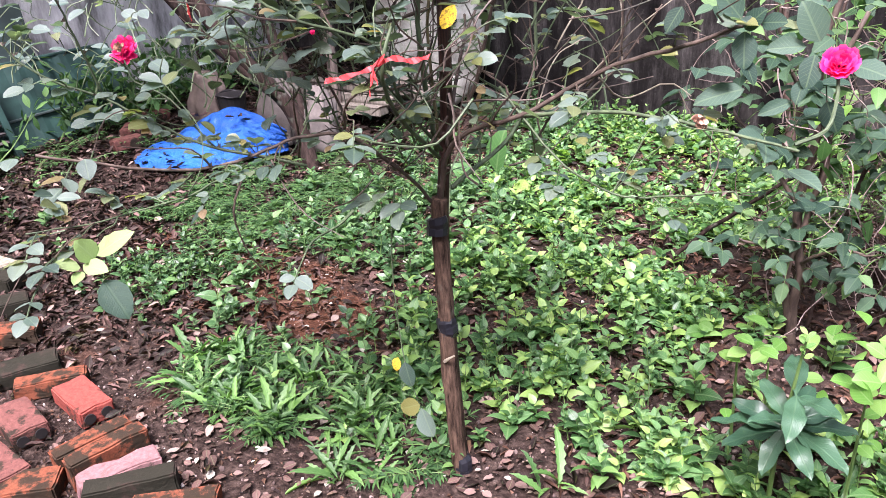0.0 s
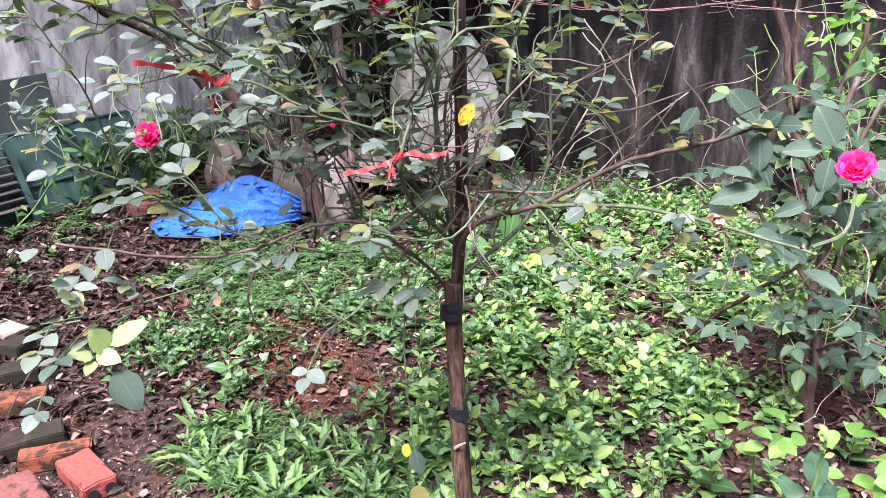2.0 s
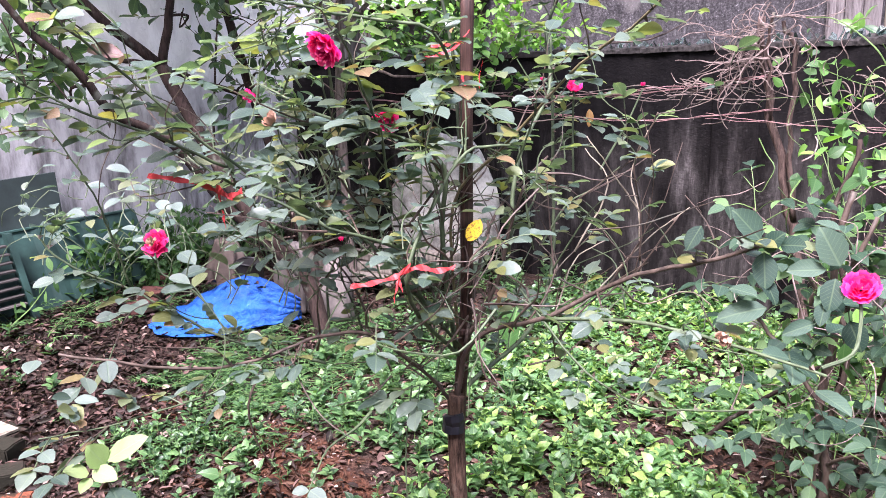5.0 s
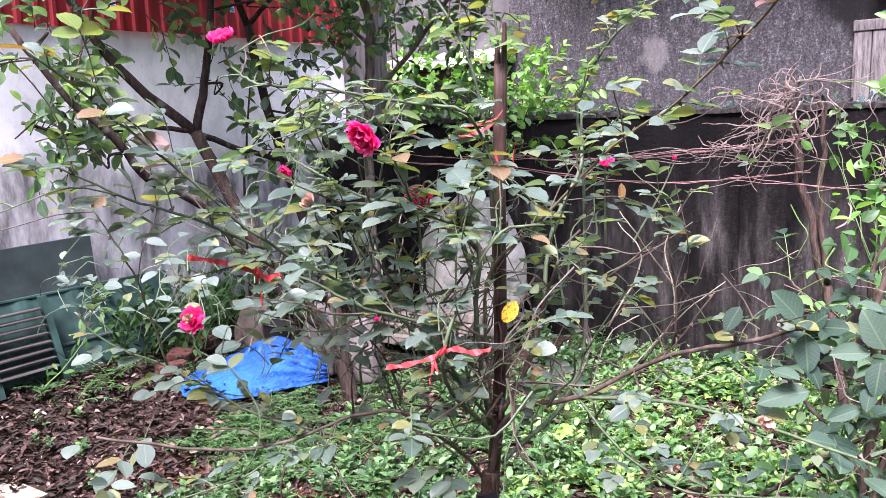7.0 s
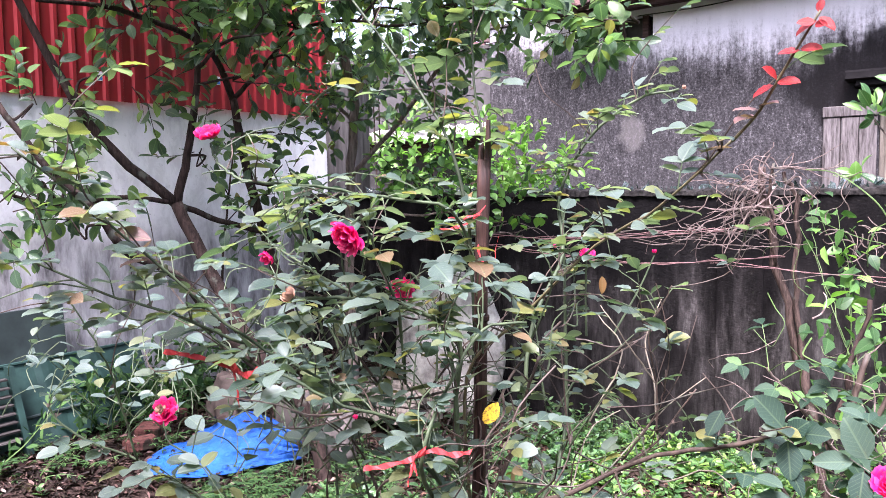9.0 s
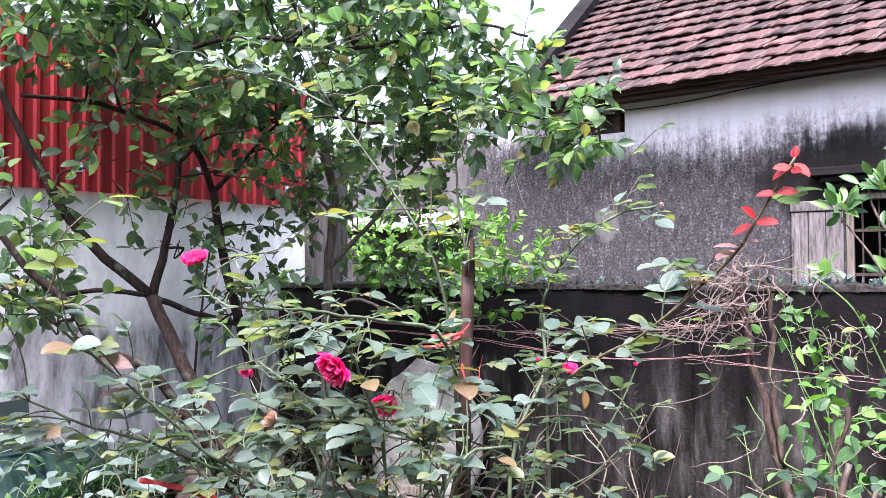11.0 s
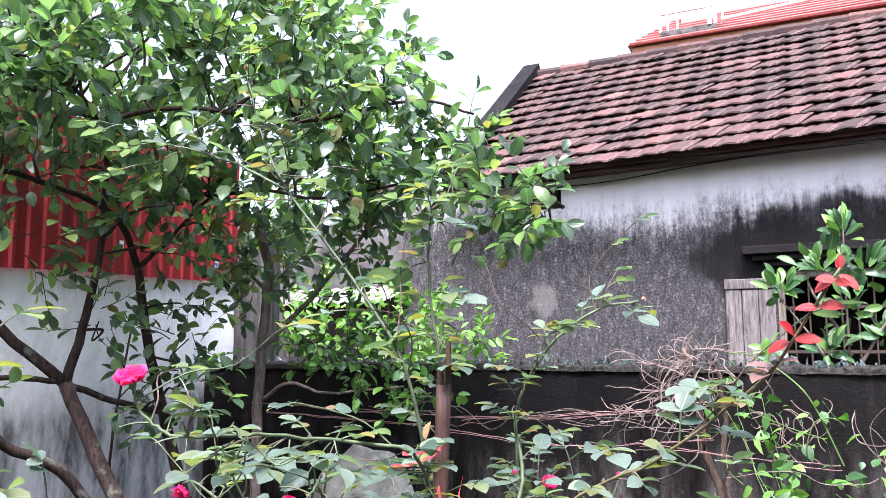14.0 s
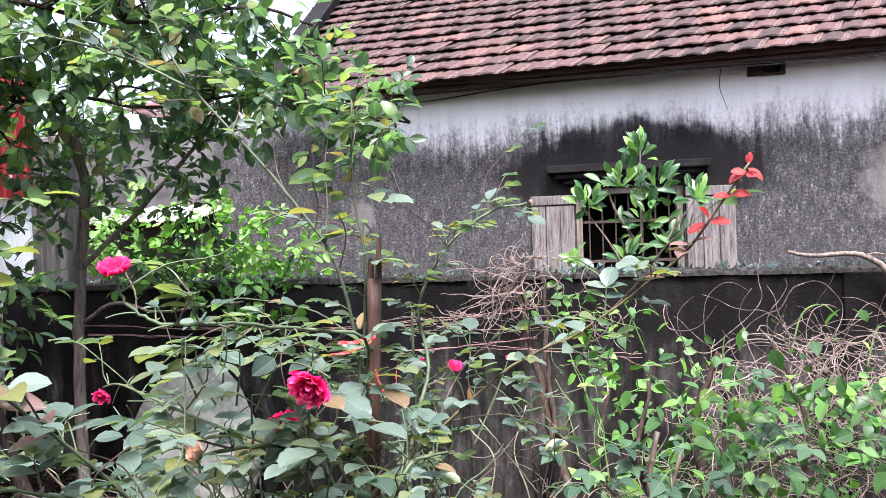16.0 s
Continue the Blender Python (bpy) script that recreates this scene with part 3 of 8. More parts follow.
def leaf_mesh(shapes, i, material, name):
    key = (id(shapes), i, material.name, name)
    if key not in LEAF_MESHES:
        LEAF_MESHES[key] = Geo().add(*shapes[i]).mesh(name, material, True)
    return LEAF_MESHES[key]


def leaves(parent, mats, shapes, material, singles=0, name="leaf", rest="foliage", order=1):
    """Leaves of one plant: the first ones, counted along an axis of the plan, as pieces of their own, the rest in one mesh."""
    mats = sorted(mats, key=lambda m: m[order, 3])
    for i, m in enumerate(mats[:singles]):
        piece(name, leaf_mesh(shapes, i % len(shapes), material, name), m, parent)
    if len(mats) > singles:
        g = Geo()
        for k, s in enumerate(shapes):
            g.stamp(s, mats[singles:][k::len(shapes)])
        part(rest, g, material, parent, kind="stuff", smooth=True)


def ss(t):
    t = min(1.0, max(0.0, t))
    return t * t * (3 - 2 * t)


def ground_z(x, y):
    h = 0.27 * ss((-x - 2.5) / 1.6) + 0.07 * ss((y - 3.2) / 1.6) * ss((-x - 0.8) / 1.6)
    return h + 0.018 * noise.noise((x * 2.1, y * 2.1, 0.3)) + 0.008 * noise.noise((x * 9, y * 9, 1.7))


# ---------------------------------------------------------------- ground
far_ = [-400, -150, -60, -30, -15, -9]
gx = np.array(far_ + list(np.arange(-5.0, 3.0, 0.07)) + [3.5, 5, 9, 15, 30, 60, 150, 400])
gy = np.array(far_ + [-5, -3, -1.5, -0.5] + list(np.arange(0.2, 5.0, 0.07)) + [5.5, 7, 9, 15, 30, 60, 150, 400])
GV = [(x, y, ground_z(x, y) if -5 <= x <= 3 and 0.2 <= y <= 5 else 0.27 * ss((-x - 2.5) / 1.6) - 0.02) for y in gy for x in gx]
nx = len(gx)
ground = setting("ground", Geo().add(GV, [(j * nx + i, j * nx + i + 1, (j + 1) * nx + i + 1, (j + 1) * nx + i) for j in range(len(gy) - 1) for i in range(nx - 1)]), SOIL,
                 "dark brown garden soil with rusty patches and grit", "ground", True)

# ---------------------------------------------------------------- boundary wall with broken glass
WY = 4.60


def rough_panel(g, x0, x1, z0, z1, y, nx_, nz, amp):
    """An uneven, hand-rendered wall face that looks towards -y."""
    xs, zs = np.linspace(x0, x1, nx_), np.linspace(z0, z1, nz)
    v = [(x, y + amp * noise.noise((x * 2.3, 0.5, z * 2.3)) + amp * 0.4 * noise.noise((x * 9, 2.5, z * 9)), z) for z in zs for x in xs]
    g.add(v, [(j * nx_ + i, j * nx_ + i + 1, (j + 1) * nx_ + i + 1, (j + 1) * nx_ + i) for j in range(nz - 1) for i in range(nx_ - 1)])


g = Geo()
rough_panel(g, -4.45, 5.0, -0.3, 1.565, WY, 120, 26, 0.010)
g.box(-4.45, 5.0, WY + 0.012, WY + 0.13, -0.3, 1.56)
wall_back = setting("wall_back", g, DARK_WALL, "low garden wall of black mould-stained cement render", "wall", True)
for x0, x1 in ((-1.10, -0.84), (1.03, 1.33), (-3.3, -3.05), (3.1, 3.4)):
    g = Geo()
    g.box(x0, x1, WY - 0.026, WY - 0.011, -0.3, 1.56, 0.004)
    part("pilaster", g, DARK_WALL, wall_back)
g = Geo()
nc = 700
for zz, yy in (((1.556, 1.590), (-0.016, 0.15)),):
    v = []
    for i in range(nc):
        x = -4.45 + 9.45 * i / (nc - 1)
        e = [0.010 * noise.noise((x * 5, k, 0.7)) + 0.011 * noise.noise((x * 19, k, 2.7)) + 0.008 * noise.noise((x * 57, k, 5.7)) for k in range(4)]
        v += [(x, WY + yy[0] + e[0], zz[0] + 0.4 * e[1]), (x, WY + yy[0] + e[0] + 0.006, zz[1] + 1.2 * e[2] - 0.006), (x, WY + yy[0] + 0.02, zz[1] + 1.2 * e[2]), (x, WY + 0.06, zz[1] + 0.008 + 1.5 * e[3]), (x, WY + yy[1] + e[1], zz[1] + e[1]), (x, WY + yy[1] + e[1], zz[0])]
    g.add(v, [(6 * i + k, 6 * i + 6 + k, 6 * i + 6 + (k + 1) % 6, 6 * i + (k + 1) % 6) for i in range(nc - 1) for k in range(6)] + [tuple(range(6)), tuple(6 * nc - 1 - k for k in range(6))])
part("coping", g, plain("mossy_mortar", (0.020, 0.0182, 0.0170), 0.95, 0, 0.95, 38), wall_back, "rough mortar coping with moss")
g = Geo()
nb, nh = 40, 20
for i in range(nb):
    a = i / (nb - 1)
    x = -2.2 - 2.25 * a
    for k in range(nh):
        z = -0.3 + 1.86 * k / (nh - 1)
        g.v.append(np.array([[x, WY - 0.004 - 0.345 * a + 0.010 * noise.noise((x * 2.3, 1.5, z * 2.3)) + 0.004 * noise.noise((x * 9, 2.5, z * 9)), z]]))
        g.uv.append(np.zeros((1, 2)))
        g.count += 1
g.f = [(i * nh + k + nh, i * nh + k, i * nh + k + 1, i * nh + k + nh + 1) for i in range(nb - 1) for k in range(nh - 1)]
part("bend", g, DARK_WALL, wall_back, "stretch of the wall that bends towards the side wall")
g = Geo()
v = []
for i in range(nb):
    a = i / (nb - 1)
    x = -2.2 - 2.25 * a
    y = WY - 0.345 * a
    e = [0.006 * noise.noise((x * 9, k, 4.7)) for k in range(3)]
    v += [(x, y - 0.02 + e[0], 1.553), (x, y - 0.018 + e[0], 1.588 + e[1]), (x, WY + 0.02, 1.593 + e[2]), (x, WY + 0.02, 1.553)]
g.add(v, [(4 * i + k, 4 * i + (k + 1) % 4, 4 * i + 4 + (k + 1) % 4, 4 * i + 4 + k) for i in range(nb - 1) for k in range(4)])
part("bend_coping", g, plain("mossy_bend_mortar", (0.017, 0.0155, 0.0145), 0.95, 0, 0.8, 16), wall_back)
shards = []
for k in range(6):
    n = 3 + k % 3
    ang = np.sort(rng.random(n) * 2 * np.pi)
    r = 0.011 + 0.018 * rng.random()
    base = [(r * math.cos(a), 0.35 * r * math.sin(a), -0.012) for a in ang]
    topv = [(x * (0.2 + 0.5 * rng.random()) + 0.012 * rng.normal(), y * 0.8, 0.012 + 0.036 * rng.random()) for x, y, _ in base]
    shards.append(Geo().add(base + topv, [tuple(range(n))[::-1], tuple(range(n, 2 * n))] + [(i, (i + 1) % n, n + (i + 1) % n, n + i) for i in range(n)]).mesh("glass_shard", GLASS_SHARD))
for i in range(290):
    x = -4.4 + 6.6 * (i + rng.random()) / 290
    piece("glass_shard", shards[i % 6], pose(x, WY + 0.02 + 0.08 * rng.random(), 1.595, rng.normal(0, 14), rng.normal(0, 18), rng.random() * 360) @ Matrix.Scale(0.4 + 1.1 * rng.random() ** 1.6, 4), wall_back)
kerb = Geo()
for i in range(12):
    kerb.box(-2.6 + i * 0.16, -2.6 + i * 0.16 + 0.158, WY - 0.10 - 0.02 * rng.random(), WY - 0.012, -0.1, 0.055 - i * 0.004 + 0.012 * rng.random(), 0.008, 0.004)
setting("trim", kerb, OLD_CONCRETE, "worn pale mortar strip along the foot of the wall", "kerb")

SKEW = Matrix.Translation((0, WY, 0)) @ Matrix.Rotation(radians(-5), 4, "Z") @ Matrix.Translation((0, -WY, 0))
wall_back.matrix_world = SKEW
for o in scene.objects:
    if o.name == "trim":
        o.matrix_world = SKEW

# Unseen walls, added to cut low skylight and deepen the dark tones.
g = Geo()
g.box(-4.45, 5.2, -2.95, -2.75, -0.2, 3.4)
setting("wall_front", g, plain("front_blocker_grey", (0.20, 0.19, 0.175), 0.9, 0, 0.3, 3), "plain unseen wall added behind to block low skylight", "wall")
g = Geo()
g.box(5.0, 5.2, -2.74, 4.2, -0.2, 2.6)
setting("wall_right", g, plain("right_blocker_grey", (0.20, 0.19, 0.175), 0.9, 0, 0.3, 3), "plain unseen wall added at right to block low skylight", "wall")

# ---------------------------------------------------------------- side wall and red sheeting
LX = -4.30
g = Geo()
ys, zs = np.linspace(-3.0, 4.95, 90), np.linspace(-0.2, 2.2, 22)
v = [(LX + 0.010 * noise.noise((0.3, y * 2, z * 2)) + 0.006 * max(0, (z - 1.95) / 0.25) * math.sin(y * 38), y, z) for z in zs for y in ys]
g.add(v, [(j * 90 + i, j * 90 + i + 1, (j + 1) * 90 + i + 1, (j + 1) * 90 + i) for j in range(21) for i in range(89)])
g.box(LX - 0.16, LX - 0.04, -3.0, 4.95, -0.2, 2.19)
wall_left = setting("wall_left", g, LEFT_WALL, "tall side wall of grey streaked limewash, white above", "wall", True)
sheets = thing("metal_cladding", (LX, 3.0, 2.2), "red painted ribbed metal sheets above the side wall", "metal sheet", kind="structure")
for k in range(10):
    y0 = -2.6 + k * 0.82
    g, prof = Geo(), []
    for i in range(8):
        o = y0 + i * 0.1025
        prof += [(0.0, o), (0.0, o + 0.058), (0.015, o + 0.070), (0.015, o + 0.091), (0.0, o + 0.102)]
    prof = [(a, b) for a, b in prof if b <= 4.95]
    if len(prof) < 4:
        continue
    n = len(prof)
    dx = 0.003 * (k % 2)
    foot = 2.15 + 0.01 * rng.random()
    v = [(LX + 0.03 + a + dx, b, z if z > 3 else z + 0.022 * (b - 2.3)) for z in (foot, 3.15) for a, b in prof]
    v += [(LX + 0.026 + a + dx, b, z if z > 3 else z + 0.022 * (b - 2.3)) for z in (foot, 3.15) for a, b in prof]
    g.add(v, [(i, i + 1, n + i + 1, n + i) for i in range(n - 1)] + [(2 * n + i + 1, 2 * n + i, 3 * n + i, 3 * n + i + 1) for i in range(n - 1)])
    part("metal_sheet", g, RED_SHEET, sheets)

WHITE_FILM, BLUE_FILM = plain("white_sticker", (0.70, 0.72, 0.76), 0.4), plain("blue_sticker", (0.05, 0.16, 0.48), 0.4)
for y, z in ((2.05, 2.30), (2.874, 2.31), (3.785, 2.385), (4.70, 2.34)):
    st = part("sticker", Geo().box(LX + 0.034, LX + 0.0355, y - 0.018, y + 0.018, z - 0.028, z + 0.028), WHITE_FILM, sheets, "small white and blue paper sticker")
    part("print", Geo().box(LX + 0.0356, LX + 0.0362, y - 0.014, y + 0.014, z - 0.022, z + 0.004), BLUE_FILM, st)
sucker = thing("dry_sapling", (-4.08, 3.6, 0.25), "thin dead sapling stem standing by the side wall", "sapling")
part("stem", Geo().tube([(-4.08, 3.58, 0.24), (-4.09, 3.60, 0.7), (-4.10, 3.624, 1.15), (-4.10, 3.69, 1.55), (-4.10, 3.75, 1.885)], 0.011, 0.006, 7, 4, 0.002), TREE_BARK, sucker)
part("twig", Geo().tube([(-4.10, 3.66, 1.40), (-4.06, 3.78, 1.52), (-4.05, 3.90, 1.58)], 0.005, 0.002, 5, 3), TREE_BARK, sucker)
part("twig", Geo().tube([(-4.10, 3.70, 1.58), (-4.08, 3.60, 1.70), (-4.07, 3.52, 1.78)], 0.005, 0.002, 5, 3), TREE_BARK, sucker)

# ---------------------------------------------------------------- house behind the wall
HY = 7.05
house = thing("house", (0, HY, 0), "old single-storey house with stained limewash and a clay tile roof", "house")


WIN = (-0.40, 0.55, 1.25, 2.30)
HOLE_A, HOLE_B = (-2.70, -2.23, 2.98, 3.19), (1.14, 1.41, 3.235, 3.395)
g = Geo()


def wall_skin(g, outline, holes, y0, y1):
    """One wall with openings cut through it: outline and holes are boxes (x0, x1, z0, z1) on one grid, welded."""
    xs = sorted({v for h in outline + holes for v in h[:2]})
    zs = sorted({v for h in outline + holes for v in h[2:]})

    def solid(i, k):
        if not (0 <= i < len(xs) - 1 and 0 <= k < len(zs) - 1):
            return False
        x, z = (xs[i] + xs[i + 1]) / 2, (zs[k] + zs[k + 1]) / 2
        return any(h[0] < x < h[1] and h[2] < z < h[3] for h in outline) and not any(h[0] < x < h[1] and h[2] < z < h[3] for h in holes)

    nz = len(zs)
    v = [(x, y, z) for y in (y0, y1) for x in xs for z in zs]
    b = len(xs) * nz
    f = []
    for i in range(len(xs) - 1):
        for k in range(nz - 1):
            if not solid(i, k):
                continue
            p, q, r, t = i * nz + k, (i + 1) * nz + k, (i + 1) * nz + k + 1, i * nz + k + 1
            f += [(p, q, r, t), (b + t, b + r, b + q, b + p)]
            for e, (c, d) in (((i, k - 1), (q, p)), ((i + 1, k), (r, q)), ((i, k + 1), (t, r)), ((i - 1, k), (p, t))):
                if not solid(*e):
                    f.append((c, d, b + d, b + c))
    g.add(v, f)


wall_skin(g, [(-3.95, 6.0, -0.2, 3.25), (-3.1, 6.0, 3.25, 3.40)], [WIN, HOLE_A, HOLE_B], HY, HY + 0.22)
part("wall", g, HOUSE_WALL, house, "limewashed wall, white under the eaves and black with mould below")
g = Geo()
g.box(-3.95, -3.73, HY + 0.22, 11.0, -0.2, 3.25)
g.box(5.8, 6.0, HY + 0.22, 11.0, -0.2, 3.5)
g.box(-3.95, 6.0, 11.0, 11.2, -0.2, 3.4)
part("side_wall", g, HOUSE_WALL, house)
# Inner faces: the room's shade is put into their dark colour.
g = Geo()
g.box(-3.60, 5.75, 8.6, 8.68, -0.2, 3.4)
g.box(-3.60, 5.75, HY + 0.23, 8.6, 3.44, 3.48)
g.box(-3.60, 5.75, HY + 0.23, 8.6, -0.1, -0.05)
part("inner_wall", g, ROOM_SHADE, house)
g = Geo()
g.box(-3.98, -3.1, HY - 0.03, HY + 0.25, 3.252, 3.285, 0.006, 0.003)
part("wall_capping", g, OLD_CONCRETE, house)

# window
g = Geo()
for a, b, c, d in ((WIN[0], WIN[0] + 0.06, WIN[2], WIN[3]), (WIN[1] - 0.06, WIN[1], WIN[2], WIN[3]), (WIN[0] + 0.06, WIN[1] - 0.06, WIN[3] - 0.06, WIN[3]), (WIN[0] + 0.06, WIN[1] - 0.06, WIN[2], WIN[2] + 0.06)):
    g.box(a + 0.001, b - 0.001, HY + 0.03, HY + 0.13, c + 0.001, d - 0.001, 0.005)
window = part("window", g, OLD_WOOD, house, "barred window with weathered open shutters")
for i in range(7):
    x = WIN[0] + 0.12 + i * 0.118
    part("window_bar", Geo().tube([(x, HY + 0.08, WIN[2] + 0.05), (x, HY + 0.08, WIN[3] - 0.05)], 0.008, sides=6), IRON, window)
for z in (1.62, 1.98):
    part("crossbar", Geo().box(WIN[0] + 0.05, WIN[1] - 0.05, HY + 0.074, HY + 0.086, z, z + 0.025), IRON, window)
for x0, x1, zt in ((-0.80, -0.41, 2.24), (0.565, 0.98, 2.27)):
    g = Geo()
    w = (x1 - x0) / 3
    for i in range(3):
        g.box(x0 + i * w + 0.002, x0 + (i + 1) * w - 0.002, HY - 0.045, HY - 0.02, 1.28, zt - 0.09, 0.004, 0.001)
    sh = part("shutter", g, SHUTTER_WOOD, window, "bare grey wooden shutter, peeling, swung open")
    # the top rail is fixed across the planks
    part("shutter_rail", Geo().box(x0 - 0.004, x1 + 0.004, HY - 0.056, HY - 0.018, zt - 0.085, zt, 0.006, 0.001), SHUTTER_WOOD, window)
g = Geo()
g.box(-0.64, 0.77, HY - 0.13, HY - 0.002, 2.435, 2.505, 0.008, 0.003)
g.box(-0.57, 0.70, HY - 0.09, HY - 0.002, 2.385, 2.432, 0.008, 0.003)
g.box(-0.50, 0.64, HY - 0.05, HY - 0.002, 2.335, 2.382, 0.008, 0.002)
part("lintel_ledge", g, BLACK_CEMENT, window, "moulded cement ledge, black with mould")
# Each opening is backed by a plate coloured dark for its shade.
for (x0, x1, z0, z1), n in ((HOLE_A, 2), (HOLE_B, 0)):
    g = Geo()
    g.box(x0 + 0.002, x1 - 0.002, HY + 0.12, HY + 0.15, z0 + 0.002, z1 - 0.002)
    vent = part("vent", g, ROOM_SHADE, house, "small opening under the eaves with wooden posts, backing coloured as shade")
    for i in range(n):
        xx = x0 + (i + 0.55) * (x1 - x0) / n
        part("vent_post", Geo().box(xx, xx + 0.055, HY + 0.02, HY + 0.10, z0 + 0.001, z1 - 0.001, 0.004), DARK_WOOD, vent)
part("vent_sill", Geo().box(HOLE_B[0] - 0.02, HOLE_B[1] + 0.02, HY - 0.04, HY + 0.1, 3.212, 3.234, 0.004), TILE, house)
part("vent_brick", Geo().box(HOLE_B[0] + 0.03, HOLE_B[0] + 0.45 * (HOLE_B[1] - HOLE_B[0]), HY + 0.03, HY + 0.09, HOLE_B[2] + 0.004, HOLE_B[3] - 0.03, 0.006), BRICK_PINK, house)
part("vent_board", Geo().box(HOLE_B[0] + 0.48 * (HOLE_B[1] - HOLE_B[0]), HOLE_B[1] - 0.03, HY + 0.05, HY + 0.09, HOLE_B[2] + 0.004, HOLE_B[3] - 0.02, 0.004), GREY_RENDER, house)
for x in (HOLE_B[0] - 0.018, HOLE_B[1] - 0.022):
    part("vent_jamb", Geo().box(x, x + 0.04, HY - 0.035, HY - 0.002, 3.236, 3.42, 0.004), TILE, house)
part("wall_crack", Geo().tube([(0.90, HY - 0.001, 3.30), (0.885, HY - 0.001, 3.15), (0.91, HY - 0.001, 3.05), (0.95, HY - 0.001, 2.93)], 0.004, 0.002, 4), CABLE, house)

# roof
RX0, RX1 = -3.14, 5.6
SAG = 0.022


def eave(x):
    """The eaves rise a little along the house."""
    return np.array([x, 6.66, 3.325 + SAG * x])


def ridge(x):
    return np.array([x, 9.0, 5.025 + 0.012 * (x + 3.0)])


E0, E1 = eave(0), ridge(0)
SLEN = np.linalg.norm(E1 - E0)
up_ = (E1 - E0) / SLEN
nrm = np.cross([1, 0, 0], up_)


def beam(p, q, w, h):
    """A squared timber from p to q, w deep and h high."""
    v = [np.asarray(e, float) + np.array([0, dy, dz]) for e in (p, q) for dy in (0, w) for dz in (0, h)]
    return Geo().add(v, [(0, 1, 3, 2), (4, 6, 7, 5), (0, 4, 5, 1), (2, 3, 7, 6), (0, 2, 6, 4), (1, 5, 7, 3)])


g = Geo()
p = [eave(RX0), eave(RX1), ridge(RX1), ridge(RX0)]
q = [a - nrm * 0.05 for a in p]
back = [np.array([RX0, 11.4, 3.33]), np.array([RX1, 11.4, 3.33])]
g.add([*p, *q, *back, back[0] - [0, 0, 0.05], back[1] - [0, 0, 0.05]], [(0, 1, 2, 3), (4, 7, 6, 5), (0, 4, 5, 1), (0, 3, 7, 4), (1, 5, 6, 2), (3, 2, 9, 8), (7, 10, 11, 6), (8, 9, 11, 10), (3, 8, 10, 7), (2, 6, 11, 9)])
roof = part("roof", g, DARK_WOOD, house, "pitched roof of old interlocking clay tiles, sooty and mossy")
for dy, dz, w, h in ((0.08, -0.075, 0.04, 0.085), (0.24, -0.05, 0.07, 0.12)):
    part("eaves_board", beam(eave(RX0) + [0, dy, dz], eave(RX1) + [0, dy, dz], w, h), DARK_WOOD, roof, "dark red-brown eaves board")
for i in range(22):
    x = RX0 + 0.2 + i * 0.4
    part("rafter", Geo().box(x, x + 0.05, 6.79, 7.04, 3.35 + SAG * x, 3.40 + SAG * x), DARK_WOOD, roof)
# verge band of cement at the gable, and gable wall below it
g = Geo()
v = []
for s, b in ((0.0, 0.0), (1.04, 0.0)):
    for dx in (-0.10, 0.10):
        for h in (-0.06, 0.13):
            v.append(eave(RX0) * (1 - s) + ridge(RX0) * s + nrm * h + np.array([-0.05 + dx, 0, 0]))
g.add(v, [(0, 1, 3, 2), (4, 6, 7, 5), (0, 4, 5, 1), (2, 3, 7, 6), (0, 2, 6, 4), (1, 5, 7, 3)])
part("verge", g, BLACK_CEMENT, roof, "black weathered cement verge")
g = Geo()
g.add([(RX0 + 0.02, 7.05, 3.2), (RX0 + 0.02, 9.0, 5.02), (RX0 + 0.02, 10.9, 3.4), (RX0 + 0.22, 7.05, 3.2), (RX0 + 0.22, 9.0, 5.02), (RX0 + 0.22, 10.9, 3.4)], [(0, 1, 2), (3, 5, 4), (0, 3, 4, 1), (1, 4, 5, 2), (0, 2, 5, 3)])
part("gable", g, GREY_RENDER, house)

# clay tiles: a pan with a raised roll along one side and a waved lower lip
TW, TL = 0.215, 0.226
prof = [(0.0, 0.004), (0.022, 0.002), (0.050, 0.012), (0.085, 0.016), (0.118, 0.012), (0.148, 0.003), (0.164, 0.004), (0.170, 0.013), (0.181, 0.015), (0.186, 0.008), (0.192, 0.015), (0.204, 0.014), (0.213, 0.005)]
tiles = []
for k in range(3):
    v, uv, n = [], [], len(prof)
    for t, lift in ((0.0, 0.030), (0.012, 0.041), (0.35 * TL, 0.030), (1.10 * TL, 0.003)):
        for x, h in prof:
            lobe = -0.006 * math.sin(min(1, x / 0.165) * math.pi) - (0.016 if 0.165 < x < 0.21 else 0)
            v.append((x + 0.42 * (t - 0.4 * TL), t + (lobe + 0.003 * rng.normal() if t < 0.02 else 0), h + lift + 0.0015 * rng.normal()))
            uv.append((1.0 if x > 0.16 else 0.0, t / TL))
    for x, h in prof:
        v.append((x - 0.12 * TL, 0.014, h + 0.012))
        uv.append((0.0, 0.0))
    f = [(r * n + i, r * n + i + 1, (r + 1) * n + i + 1, (r + 1) * n + i) for r in range(3) for i in range(n - 1)]
    f += [(4 * n + i, 4 * n + i + 1, i + 1, i) for i in range(n - 1)]
    tiles.append((np.array(v), f, np.array(uv)))
base = np.eye(4)
base[:3, 0], base[:3, 1], base[:3, 2] = (1, 0, 0), up_, nrm
rows_, cols = int(SLEN / TL) + 1, int((RX1 - RX0) / TW)
near_t, far_t = [], []
